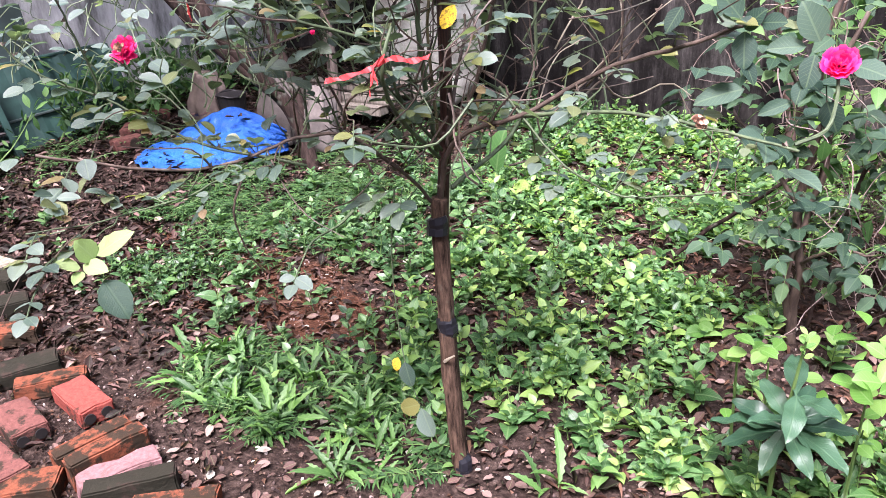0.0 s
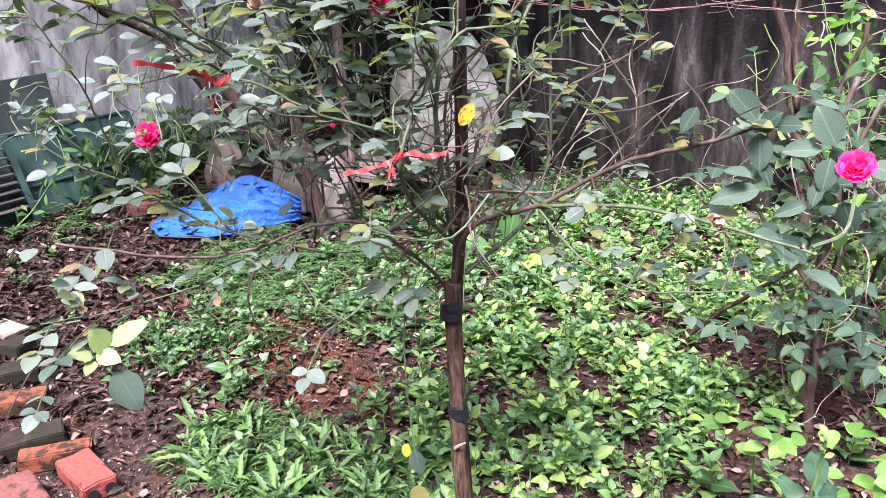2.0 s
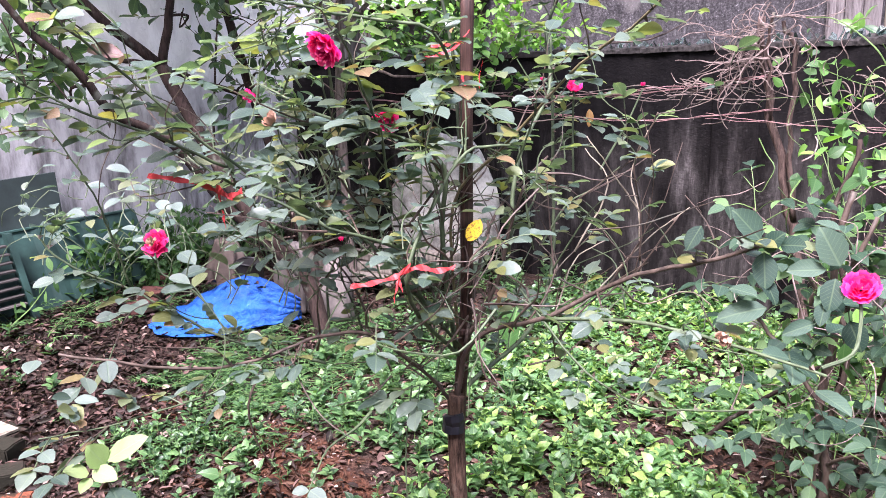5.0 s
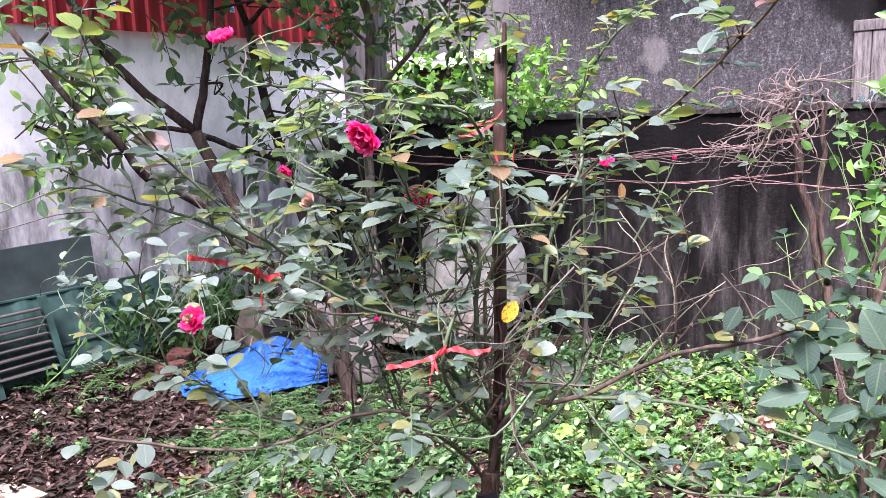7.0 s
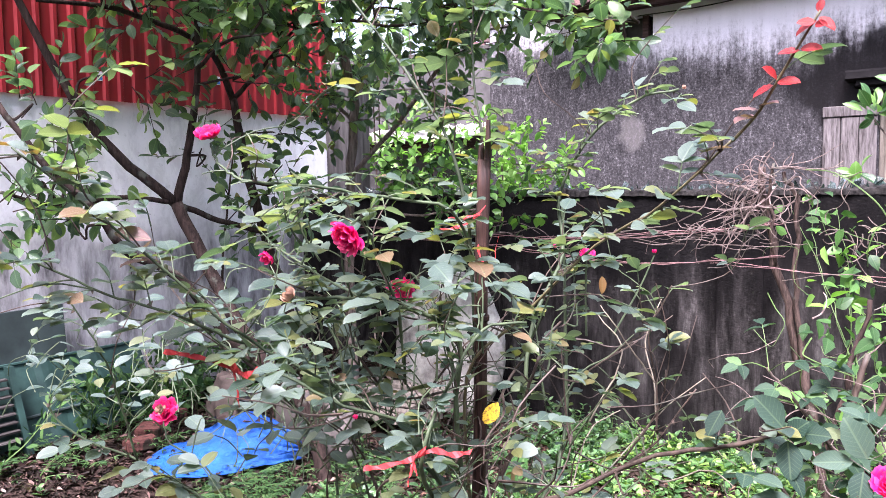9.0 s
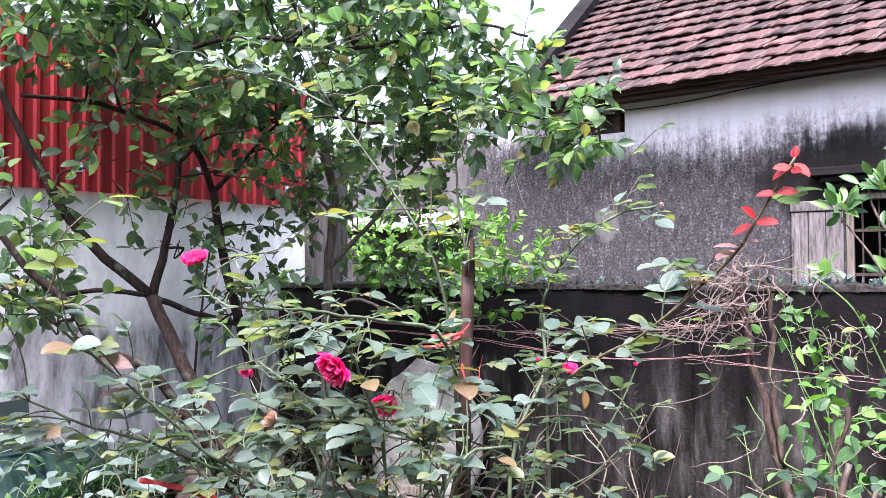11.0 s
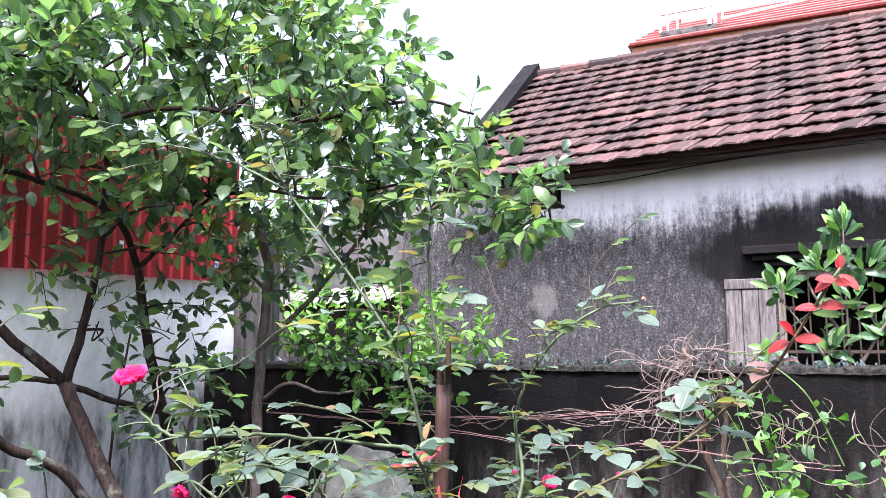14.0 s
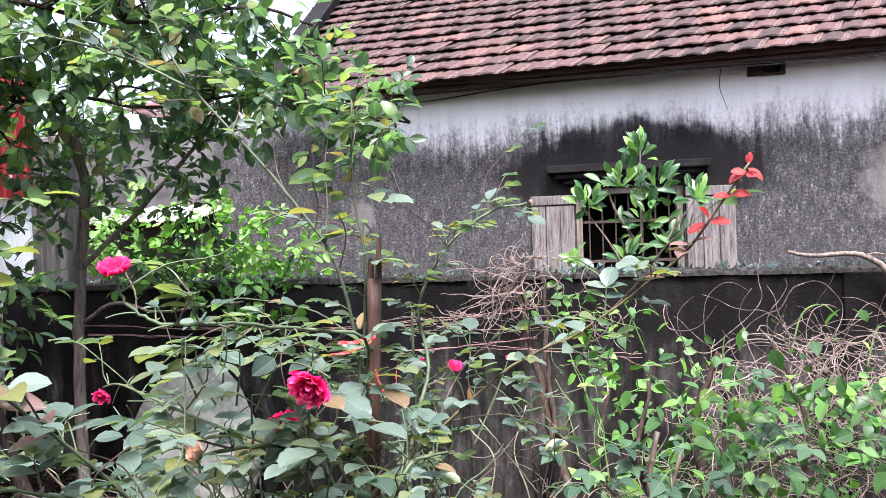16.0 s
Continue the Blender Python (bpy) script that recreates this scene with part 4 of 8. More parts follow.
for r in range(rows_):
    for c in range(cols):
        m = base.copy()
        m[:3, :3] = base[:3, :3] @ np.array(Euler((rng.normal(0, 0.02), rng.normal(0, 0.02), rng.normal(0, 0.016))).to_matrix())
        x = RX0 + c * TW + 0.04
        t = (r * TL - 0.06) / SLEN
        m[:3, 3] = eave(x) * (1 - t) + ridge(x) * t + nrm * (0.002 + 0.004 * rng.random())
        (near_t if RX0 + c * TW < 2.45 and len(near_t) < 320 else far_t).append(m)
tile_meshes = [Geo().add(*t).mesh("roof_tile", TILE) for t in tiles]
for i, m in enumerate(near_t):
    piece("roof_tile", tile_meshes[i % 3], m, roof)
part("tile_field", Geo().stamp(tiles[0], far_t[::2]).stamp(tiles[1], far_t[1::2]), TILE, roof, kind="stuff")
for i in range(int((RX1 - RX0) / 0.35)):
    g = Geo()
    xa = RX0 + i * 0.35
    g.tube([(xa, 9.0, ridge(xa)[2] + 0.02), (xa + 0.36, 9.0, ridge(xa)[2] + 0.022)], 0.068, 0.056, 8, 2)
    part("ridge_tile", g, TILE, roof)
house.rotation_euler = (0, 0, radians(-1.5))
# cable under the eaves
cable = thing("cable", (-1.0, 6.9, 3.2), "thin black cable slung under the eaves", "cable")
part("wire", Geo().tube([(-2.35, 6.98, 3.13), (-1.7, 6.98, 3.14), (-0.9, 6.97, 3.21), (0.4, 6.68, 3.205), (2.0, 6.68, 3.20), (4.5, 6.68, 3.21)], 0.006, sides=5, fine=6), CABLE, cable)
part("wire", Geo().tube([(-1.6, 6.66, 3.22), (0.4, 6.66, 3.18), (2.4, 6.66, 3.19), (4.5, 6.66, 3.22)], 0.005, sides=5, fine=6), CABLE, cable)

cable.location = (0, HY, 0)
for o in cable.children:
    o.location = (-1.0, 6.9 - HY, 3.2 + 0.04)
cable.rotation_euler = (0, 0, radians(-1.5))
# outbuilding to the side of the house
shed = thing("outbuilding", (-5.0, 7.1, 0), "grey rendered outbuilding with a fibre-cement awning", "shed")
g = Geo()
g.box(-9.0, -3.875, 7.12, 7.3, -0.2, 3.06)
g.box(-6.12, -5.82, 7.0, 7.119, -0.2, 3.10, 0.006)
part("wall", g, GREY_RENDER, shed)
part("capping", Geo().box(-9.0, -3.875, 7.08, 7.34, 3.061, 3.10, 0.006, 0.003), OLD_CONCRETE, shed)
g = Geo()
n = 44
for k in (0, 1):
    v = []
    for s in (0, 1):
        for i in range(n):
            x = -5.35 + i * 1.6 / (n - 1)
            v.append((x, 6.35 + s * 0.75, 2.10 + s * 0.19 + 0.014 * math.sin(i * math.pi / 2) - 0.007 * k))
    g.add(v, [(i, i + 1, n + i + 1, n + i) for i in range(n - 1)])
part("awning", g, FIBRE_SHEET, shed, "corrugated grey fibre-cement awning")
part("awning_beam", Geo().box(-5.4, -3.8, 6.62, 6.67, 2.03, 2.10, 0.004), DARK_WOOD, shed)
for x in (-5.3, -3.85):
    part("awning_post", Geo().box(x, x + 0.05, 6.6, 6.65, -0.1, 2.03, 0.004), DARK_WOOD, shed)
shed.location, shed.rotation_euler, shed.scale = (-5.12, 7.28, 0), (0, 0, radians(-1.5)), (1.02, 1, 1.01)
STREAKED = wood_mat("streaked_concrete", (0.011, 0.010, 0.010), (0.085, 0.080, 0.078), (9, 9, 0.7))
post = thing("concrete_post", (-4.36, 5.25, 0), "rain-streaked grey concrete gate post behind the garden wall", "post")
part("shaft", Geo().box(-4.53, -4.20, 5.2, 5.42, -0.1, 2.66, 0.012, 0.003), STREAKED, post)
part("cap", Geo().box(-4.55, -4.18, 5.18, 5.44, 2.662, 2.71, 0.010, 0.003), OLD_CONCRETE, post)
small_roof = thing("tiled_lean_to", (-4.4, 8.2, 3.0), "small red clay tile roof behind the outbuilding", "roof")
g = Geo()
g.box(-5.0, -3.88, 7.6, 9.0, 2.6, 3.2)
part("wall", g, GREY_RENDER, small_roof)
g = Geo()
for r in range(4):
    for c in range(6):
        m = np.eye(4)
        m[:3, :3] = np.array(Euler((radians(26), radians(16), 0)).to_matrix())
        m[:3, 3] = (-5.1 + c * 0.205, 7.5 + r * 0.2, 3.40 - c * 0.058 + r * 0.1 - 0.03)
        piece("roof_tile", tile_meshes[(r + c) % 3], m, small_roof)

small_roof.location = (-4.55, 8.4, 3.03)
# distant house with a tiled canopy and a steel rail
far_house = thing("townhouse", (0, 15, 0), "cream townhouse with orange cornice, red tiled canopy and steel rail", "house")
part("wall", Geo().box(-1.2, 9.0, 15.6, 20, 0, 9.5), CREAM_PAINT, far_house)
part("cornice", Geo().box(-2.79, 9.0, 14.0, 15.6, 6.45, 7.10, 0.03), ORANGE_PAINT, far_house)
g = Geo()
g.add([(-2.84, 13.9, 7.102), (9, 13.9, 7.102), (9, 15.6, 8.12), (-2.2, 15.6, 8.12), (-2.84, 15.6, 7.102), (9, 15.6, 7.102)], [(0, 1, 2, 3), (0, 3, 4), (0, 4, 5, 1), (2, 1, 5), (3, 2, 5, 4)])
far_roof = part("canopy_roof", g, NEW_TILE, far_house)
for r in range(8):
    part("tile_course", Geo().tube([(-2.80 + r * 0.08, 13.92 + r * 0.21, 7.125 + r * 0.126), (9, 13.92 + r * 0.21, 7.125 + r * 0.126)], 0.04, sides=6, fine=2), NEW_TILE, far_roof)
part("landing", Geo().box(-2.27, -1.28, 13.98, 15.0, 7.19, 7.30, 0.01), OLD_CONCRETE, far_house)
part("parapet", Geo().box(-2.0, -1.4, 15.0, 15.2, 7.3, 9.0, 0.01), CREAM_PAINT, far_house)
rail = part("railing", Geo().tube([(-2.25, 14.0, 7.62), (-1.30, 14.0, 7.62)], 0.024, sides=8, fine=2), STEEL, far_house, "stainless steel balcony rail")
for zz in (7.88, 8.15, 8.4):
    part("handrail", Geo().tube([(-2.25, 14.0, zz), (-1.30, 14.0, zz)], 0.018, sides=8, fine=2), STEEL, rail)
for xx, rr in ((-2.25, 0.03), (-2.12, 0.02), (-1.95, 0.02), (-1.40, 0.045), (-1.30, 0.03), (-1.18, 0.02)):
    part("baluster", Geo().tube([(xx, 14.0, 7.28), (xx, 14.0, 8.9)], rr, sides=8, fine=2), STEEL, rail)
part("gutter", Geo().tube([(-1.2, 13.95, 7.32), (0.05, 13.95, 7.40), (2.2, 13.95, 7.52)], 0.035, sides=8, fine=2), STEEL, far_house)

# ---------------------------------------------------------------- rose bush
POLE = np.array([-0.845, 1.40])
pole = thing("bamboo_pole", (POLE[0], POLE[1], 0), "weathered brown bamboo pole, split at its top, propping the rose", "pole")
PP = [(-0.878, 1.44, -0.1), (-0.905, 1.445, 0.5), (-0.898, 1.44, 0.74), (-0.862, 1.42, 1.0), (-0.848, 1.41, 1.4), (-0.838, 1.41, 1.665)]
part("culm", Geo().tube(PP, 0.0155, 0.0138, 10, 4), BAMBOO, pole, smooth=True)
for z in (0.93, 1.335):
    x = np.interp(z, [0.74, 1.0, 1.4, 1.7], [-0.898, -0.862, -0.848, -0.838])
    part("node_ring", Geo().tube([(x, 1.414, z - 0.006), (x, 1.414, z), (x, 1.414, z + 0.006)], 0.0172, 0.0172, 10, 2), BAMBOO, pole, smooth=True)
for dx, top in ((-0.007, 1.705), (0.007, 1.745)):
    part("split_end", Geo().tube([(-0.838 + dx, 1.41, 1.65), (-0.837 + dx * 1.1, 1.41, 1.685), (-0.836 + dx * 1.2, 1.41, top)], 0.0080, 0.0045, 6, 3), BAMBOO, pole)

rose = thing("rose_bush", (-0.86, 1.385, 0), "tall sparse rose bush with bare woody trunk and pink blooms", "rose bush")
trunk = part("trunk", Geo().tube([(-0.845, 1.375, -0.05), (-0.862, 1.388, 0.06), (-0.870, 1.385, 0.3), (-0.878, 1.39, 0.52), (-0.885, 1.40, 0.70), (-0.88, 1.395, 0.78)], 0.0225, 0.019, 10, 5, 0.0012), ROSE_BARK, rose, "rough brown trunk", True)
for z, x in ((0.715, -0.886), (0.445, -0.876), (0.02, -0.853)):
    part("tie", Geo().tube([(x, 1.39, z - 0.02), (x + 0.002, 1.39, z), (x, 1.39, z + 0.018)], 0.0255, 0.025, 9, 3, 0.0012), TAPE, trunk, "black tape binding")
part("bark_splinter", Geo().tube([(-0.87, 1.36, 0.36), (-0.855, 1.355, 0.375), (-0.835, 1.35, 0.392)], 0.005, 0.002, 5), CANE_DRY, trunk)

CANES = [
    ("right_arm", 0.0085, "b", 0.25, [(-0.89, 1.41, 0.74), (-0.84, 1.38, 0.90), (-0.77, 1.39, 0.96), (-0.66, 1.38, 1.00), (-0.51, 1.41, 1.09), (-0.35, 1.40, 1.15), (-0.25, 1.40, 1.19)]),
    ("right_low", 0.006, "g", 0.3, [(-0.66, 1.38, 1.00), (-0.46, 1.36, 1.03), (-0.30, 1.32, 1.03), (-0.13, 1.27, 1.02)]),
    ("right_thin", 0.004, "g", 0.3, [(-0.72, 1.40, 1.05), (-0.58, 1.36, 0.93), (-0.45, 1.33, 0.88), (-0.34, 1.33, 0.89), (-0.23, 1.32, 0.92)]),
    ("left_arm", 0.0085, "b", 0.35, [(-0.89, 1.41, 0.73), (-0.90, 1.34, 0.83), (-0.91, 1.24, 0.92), (-0.94, 1.16, 0.99), (-0.98, 1.06, 1.01), (-1.03, 0.97, 0.99), (-1.07, 0.89, 0.99), (-1.12, 0.79, 1.02), (-1.18, 0.67, 1.07)]),
    ("left_thin", 0.004, "g", 0.5, [(-1.03, 0.97, 0.98), (-1.05, 0.84, 0.96), (-1.07, 0.69, 0.97), (-1.09, 0.57, 0.99)]),
    ("left_main", 0.0080, "g", 0.9, [(-0.86, 1.39, 0.90), (-0.86, 1.25, 1.04), (-0.85, 1.16, 1.17), (-0.92, 1.04, 1.23), (-0.97, 0.98, 1.28), (-1.04, 0.93, 1.32), (-1.12, 0.90, 1.38)]),
    ("left_rose", 0.007, "g", 0.9, [(-1.00, 1.10, 0.94), (-1.19, 1.03, 0.98), (-1.29, 1.00, 1.02), (-1.37, 0.95, 1.08), (-1.44, 0.87, 1.14), (-1.48, 0.83, 1.21)]),
    ("left_rose_stem", 0.005, "g", 0.5, [(-1.18, 1.04, 0.97), (-1.27, 1.02, 1.07), (-1.32, 0.99, 1.11), (-1.34, 0.99, 1.15)]),
    ("left_twig", 0.005, "g", 0.9, [(-1.37, 0.95, 1.08), (-1.36, 0.91, 1.21), (-1.35, 0.87, 1.31), (-1.36, 0.81, 1.43)]),
    ("low_ribbon", 0.0062, "g", 0.6, [(-0.87, 1.39, 0.88), (-0.84, 1.20, 1.03), (-0.78, 1.08, 1.15), (-0.77, 1.14, 1.25), (-0.74, 1.22, 1.35), (-0.68, 1.28, 1.36)]),
    ("curl", 0.006, "b", 0.3, [(-0.95, 1.17, 1.00), (-0.89, 1.11, 1.07), (-0.82, 1.09, 1.12), (-0.78, 1.08, 1.16)]),
    ("centre", 0.008, "g", 1.0, [(-0.87, 1.38, 0.90), (-0.86, 1.33, 1.09), (-0.85, 1.31, 1.21), (-0.83, 1.29, 1.31), (-0.88, 1.23, 1.37), (-0.95, 1.15, 1.40), (-1.00, 1.08, 1.41), (-1.02, 1.03, 1.41)]),
    ("centre_right", 0.007, "b", 0.4, [(-0.85, 1.40, 0.92), (-0.79, 1.43, 1.05), (-0.76, 1.43, 1.16), (-0.73, 1.44, 1.26)]),
    ("centre_back", 0.006, "b", 0.5, [(-0.85, 1.39, 0.91), (-0.87, 1.49, 1.05), (-0.87, 1.58, 1.17), (-0.79, 1.69, 1.29)]),
    ("up_right", 0.0050, "t", 0.75, [(-0.87, 1.39, 0.93), (-0.86, 1.37, 1.22), (-0.74, 1.38, 1.35), (-0.57, 1.34, 1.50), (-0.44, 1.28, 1.57), (-0.31, 1.21, 1.67)]),
    ("up_stem", 0.0052, "k", 0.9, [(-0.90, 1.46, 1.20), (-0.88, 1.46, 1.50), (-0.87, 1.46, 1.70), (-0.89, 1.46, 1.84), (-0.89, 1.46, 2.03)]),
    ("long_arch", 0.0054, "k", 0.3, [(-0.87, 1.42, 1.30), (-0.88, 1.41, 1.55), (-0.915, 1.40, 1.70), (-0.99, 1.41, 1.81), (-1.075, 1.42, 1.91), (-1.23, 1.46, 2.07), (-1.33, 1.49, 2.22), (-1.41, 1.53, 2.39)]),
    ("arch_twig", 0.0045, "g", 0.5, [(-1.23, 1.46, 2.07), (-1.36, 1.45, 2.14), (-1.50, 1.44, 2.19), (-1.62, 1.44, 2.22)]),
    ("bud_cane", 0.007, "g", 0.8, [(-0.80, 1.50, 1.10), (-0.81, 1.58, 1.30), (-0.79, 1.70, 1.45), (-0.82, 1.75, 1.59), (-0.75, 1.78, 1.73), (-0.65, 1.81, 1.81), (-0.56, 1.84, 1.83)]),
    ("spray_left", 0.007, "g", 1.0, [(-0.86, 1.40, 1.46), (-0.817, 1.24, 1.565), (-0.911, 1.155, 1.592), (-0.96, 1.03, 1.612), (-0.99, 0.92, 1.62), (-1.03, 0.905, 1.632), (-1.055, 0.895, 1.66), (-1.06, 0.89, 1.685)]),
    ("bloom_stem", 0.006, "g", 0.9, [(-0.93, 1.25, 1.22), (-0.91, 1.20, 1.36), (-0.87, 1.10, 1.46), (-0.82, 0.98, 1.555), (-0.805, 0.935, 1.555)]),
    ("bloom_stem", 0.005, "g", 0.8, [(-0.85, 1.31, 1.21), (-0.90, 1.33, 1.34), (-0.97, 1.345, 1.425), (-1.005, 1.352, 1.42)]),
    ("bloom_stem", 0.0045, "g", 0.8, [(-0.95, 1.15, 1.40), (-1.12, 1.22, 1.43), (-1.30, 1.29, 1.475), (-1.36, 1.312, 1.47)]),
    ("near_left", 0.0065, "g", 0.8, [(-0.86, 1.25, 1.04), (-0.93, 1.12, 1.21), (-1.04, 0.93, 1.36), (-1.07, 0.84, 1.45), (-1.09, 0.78, 1.51), (-1.12, 0.70, 1.59), (-1.14, 0.61, 1.67)]),
    ("near_left_low", 0.006, "g", 1.0, [(-1.06, 0.95, 1.34), (-1.10, 0.83, 1.41), (-1.14, 0.74, 1.45), (-1.18, 0.65, 1.51)]),
    ("upright", 0.008, "g", 0.8, [(-0.86, 1.42, 0.80), (-0.83, 1.67, 0.86), (-0.83, 1.80, 0.97), (-0.85, 1.86, 1.20), (-0.86, 1.87, 1.42), (-0.86, 1.86, 1.57)]),
    ("dry", 0.0028, "d", 0.0, [(-0.68, 1.39, 1.00), (-0.65, 1.51, 0.98), (-0.60, 1.61, 1.04), (-0.54, 1.70, 1.12), (-0.47, 1.76, 1.18)]),
    ("dry", 0.0028, "d", 0.0, [(-0.54, 1.63, 1.05), (-0.57, 1.70, 1.17), (-0.60, 1.73, 1.25), (-0.57, 1.75, 1.35)]),
    ("dry", 0.0028, "d", 0.0, [(-0.68, 1.60, 1.09), (-0.64, 1.69, 1.23), (-0.70, 1.70, 1.31)]),
    ("dry", 0.0028, "d", 0.0, [(-0.51, 1.41, 1.08), (-0.50, 1.53, 1.01), (-0.42, 1.56, 1.04), (-0.37, 1.56, 1.02)]),
    ("dry", 0.0028, "d", 0.0, [(-0.66, 1.38, 1.00), (-0.68, 1.49, 0.98), (-0.68, 1.59, 1.07), (-0.63, 1.65, 1.11)]),
]
CANES += [
    ("dry", 0.0034, "b", 0.0, [(-0.616, 1.62, 1.006), (-0.57, 1.62, 1.075), (-0.53, 1.62, 1.145), (-0.521, 1.62, 1.22)]),
    ("dry", 0.0034, "b", 0.05, [(-0.62, 1.60, 0.985), (-0.551, 1.62, 1.049), (-0.523, 1.62, 1.086), (-0.458, 1.62, 1.187)]),
    ("dry", 0.0030, "b", 0.25, [(-0.54, 1.62, 1.08), (-0.54, 1.62, 1.186), (-0.557, 1.62, 1.299), (-0.524, 1.62, 1.367), (-0.51, 1.62, 1.40)]),
    ("dry", 0.0026, "d", 0.2, [(-0.54, 1.62, 1.186), (-0.58, 1.62, 1.235), (-0.62, 1.62, 1.288), (-0.666, 1.62, 1.348)]),
    ("dry", 0.0024, "b", 0.1, [(-0.70, 1.60, 1.19), (-0.619, 1.62, 1.256), (-0.561, 1.62, 1.299)]),
]
CANE_TAN = bark("tan_cane", (0.060, 0.052, 0.026), (0.165, 0.140, 0.075), 0.5, (14, 14, 4), 0.001)
CANE_OLIVE = bark("olive_cane", (0.020, 0.030, 0.016), (0.058, 0.074, 0.042), 0.6, (14, 14, 4), 0.001, 0.05)
CANE_MAT = {"k": CANE_OLIVE, "b": CANE_BROWN, "g": CANE_GREEN, "d": CANE_DRY, "t": CANE_TAN}
rose_leaves, twigs, rachis, thorns, woody, BROAD = [], Geo(), Geo(), Geo(), Geo(), []


def compound(p, d, size, pairs, store):
    """A rose leaf: a stalk with paired leaflets and one at its end."""
    d = unit(d)
    n = unit(np.array([0, 0, 1.0]) + rng.normal(0, 0.22, 3))
    side = unit(np.cross(d, n))
    size = size * 0.72
    L = size * (0.55 + 0.42 * pairs)
    q = [np.asarray(p) + d * L * t + np.array([0, 0, -0.25 * L * t * t]) for t in (0, 0.35, 0.7, 1.0)]
    rachis.tube(q, 0.0014, 0.0009, 4, 2)
    e = unit((q[3] - q[2]) * (1, 1, 0.35))
    store.append(place(q[3], e, n + rng.normal(0, 0.2, 3), size * rng.uniform(0.9, 1.15)))
    for k in range(pairs):
        t = 0.95 - 0.42 * k if pairs > 1 else 0.7
        c = np.asarray(p) + d * L * t + np.array([0, 0, -0.25 * L * t * t])
        for s in (-1, 1):
            store.append(place(c, (e * 0.55 + side * s * rng.uniform(0.75, 1.05) + rng.normal(0, 0.12, 3)) * (1, 1, 0.5), n + rng.normal(0, 0.22, 3), size * rng.uniform(0.7, 0.98)))


def thorn(p, d, s):
    a = unit(np.cross(d, [0.2, 0.5, 0.8]))
    b = np.cross(d, a)
    tip = p + s
    thorns.add([p + a * 0.0025, p - a * 0.0025 + b * 0.002, p + d * 0.008, tip], [(0, 1, 3), (1, 2, 3), (2, 0, 3), (0, 2, 1)])


for name, r, kind, lush, pts in CANES:
    r = r * (0.80 if kind in "gtk" else 0.85) * (0.60 if np.mean([q[1] for q in pts]) < 1.2 else 0.92)
    part("cane", Geo().tube(pts, r, r * 0.55, 7, 5, 0.0010), CANE_MAT[kind], rose, smooth=True)
    c = spline(pts, 7)
    seg = np.linalg.norm(np.diff(c, axis=0), axis=1)
    s = np.concatenate([[0], np.cumsum(seg)])
    for q in np.arange(0.06, s[-1], 0.034):
        i = min(len(c) - 2, int(np.searchsorted(s, q)))
        d = unit(c[min(i + 1, len(c) - 1)] - c[max(i - 1, 0)])
        out = unit(np.cross(d, rng.normal(0, 1, 3)))
        if kind != "d" and rng.random() < 0.55:
            thorn(c[i] + out * r * 0.5, d, out * (r * 0.6 + 0.008))
        if rng.random() < lush * 1.2 * (0.45 + 0.75 * q / s[-1]):
            compound(c[i], d * 0.5 + out * 0.8 + np.array([0, 0, 0.35]), rng.uniform(0.042, 0.068), 1 if rng.random() < 0.38 else 2, rose_leaves)
        if rng.random() < (0.22 if kind == "d" else 0.30):
            L = rng.uniform(0.07, 0.26)
            tw = [c[i]]
            dd = unit(d * 0.6 + out + np.array([0, 0, 0.3]))
            for k in range(3):
                dd = unit(dd + rng.normal(0, 0.42, 3))
                tw.append(tw[-1] + dd * L / 3)
            (twigs if kind == "g" and rng.random() < 0.5 else woody if kind != "d" else rachis).tube(tw, r * 0.24 + 0.0007, 0.0009, 5, 3)
            if rng.random() < lush + 0.25:
                compound(tw[-1], dd, rng.uniform(0.042, 0.066), 2 if rng.random() < 0.5 else 1, rose_leaves)
                if rng.random() < 0.6:
                    compound(tw[2], unit(dd + rng.normal(0, 0.7, 3)), rng.uniform(0.04, 0.06), 1, rose_leaves)

# the dense thicket of thin twigs in the heart of the bush
for k in range(120):
    a = np.array([rng.normal(-0.93, 0.16), rng.normal(1.36, 0.16), rng.uniform(0.86, 1.30)])
    d = unit(np.array([a[0] + 0.86, a[1] - 1.39, 0.25]) + rng.normal(0, 0.35, 3))
    tw = [a]
    for i in range(3):
        d = unit(d + rng.normal(0, 0.35, 3) + np.array([0, 0, 0.1]))
        tw.append(tw[-1] + d * rng.uniform(0.04, 0.11))
    (woody if k % 3 else twigs).tube(tw, rng.uniform(0.0016, 0.0036), 0.001, 5, 3)
    if k % 6 == 0:
        compound(tw[-1], d, rng.uniform(0.04, 0.06), 1, rose_leaves)

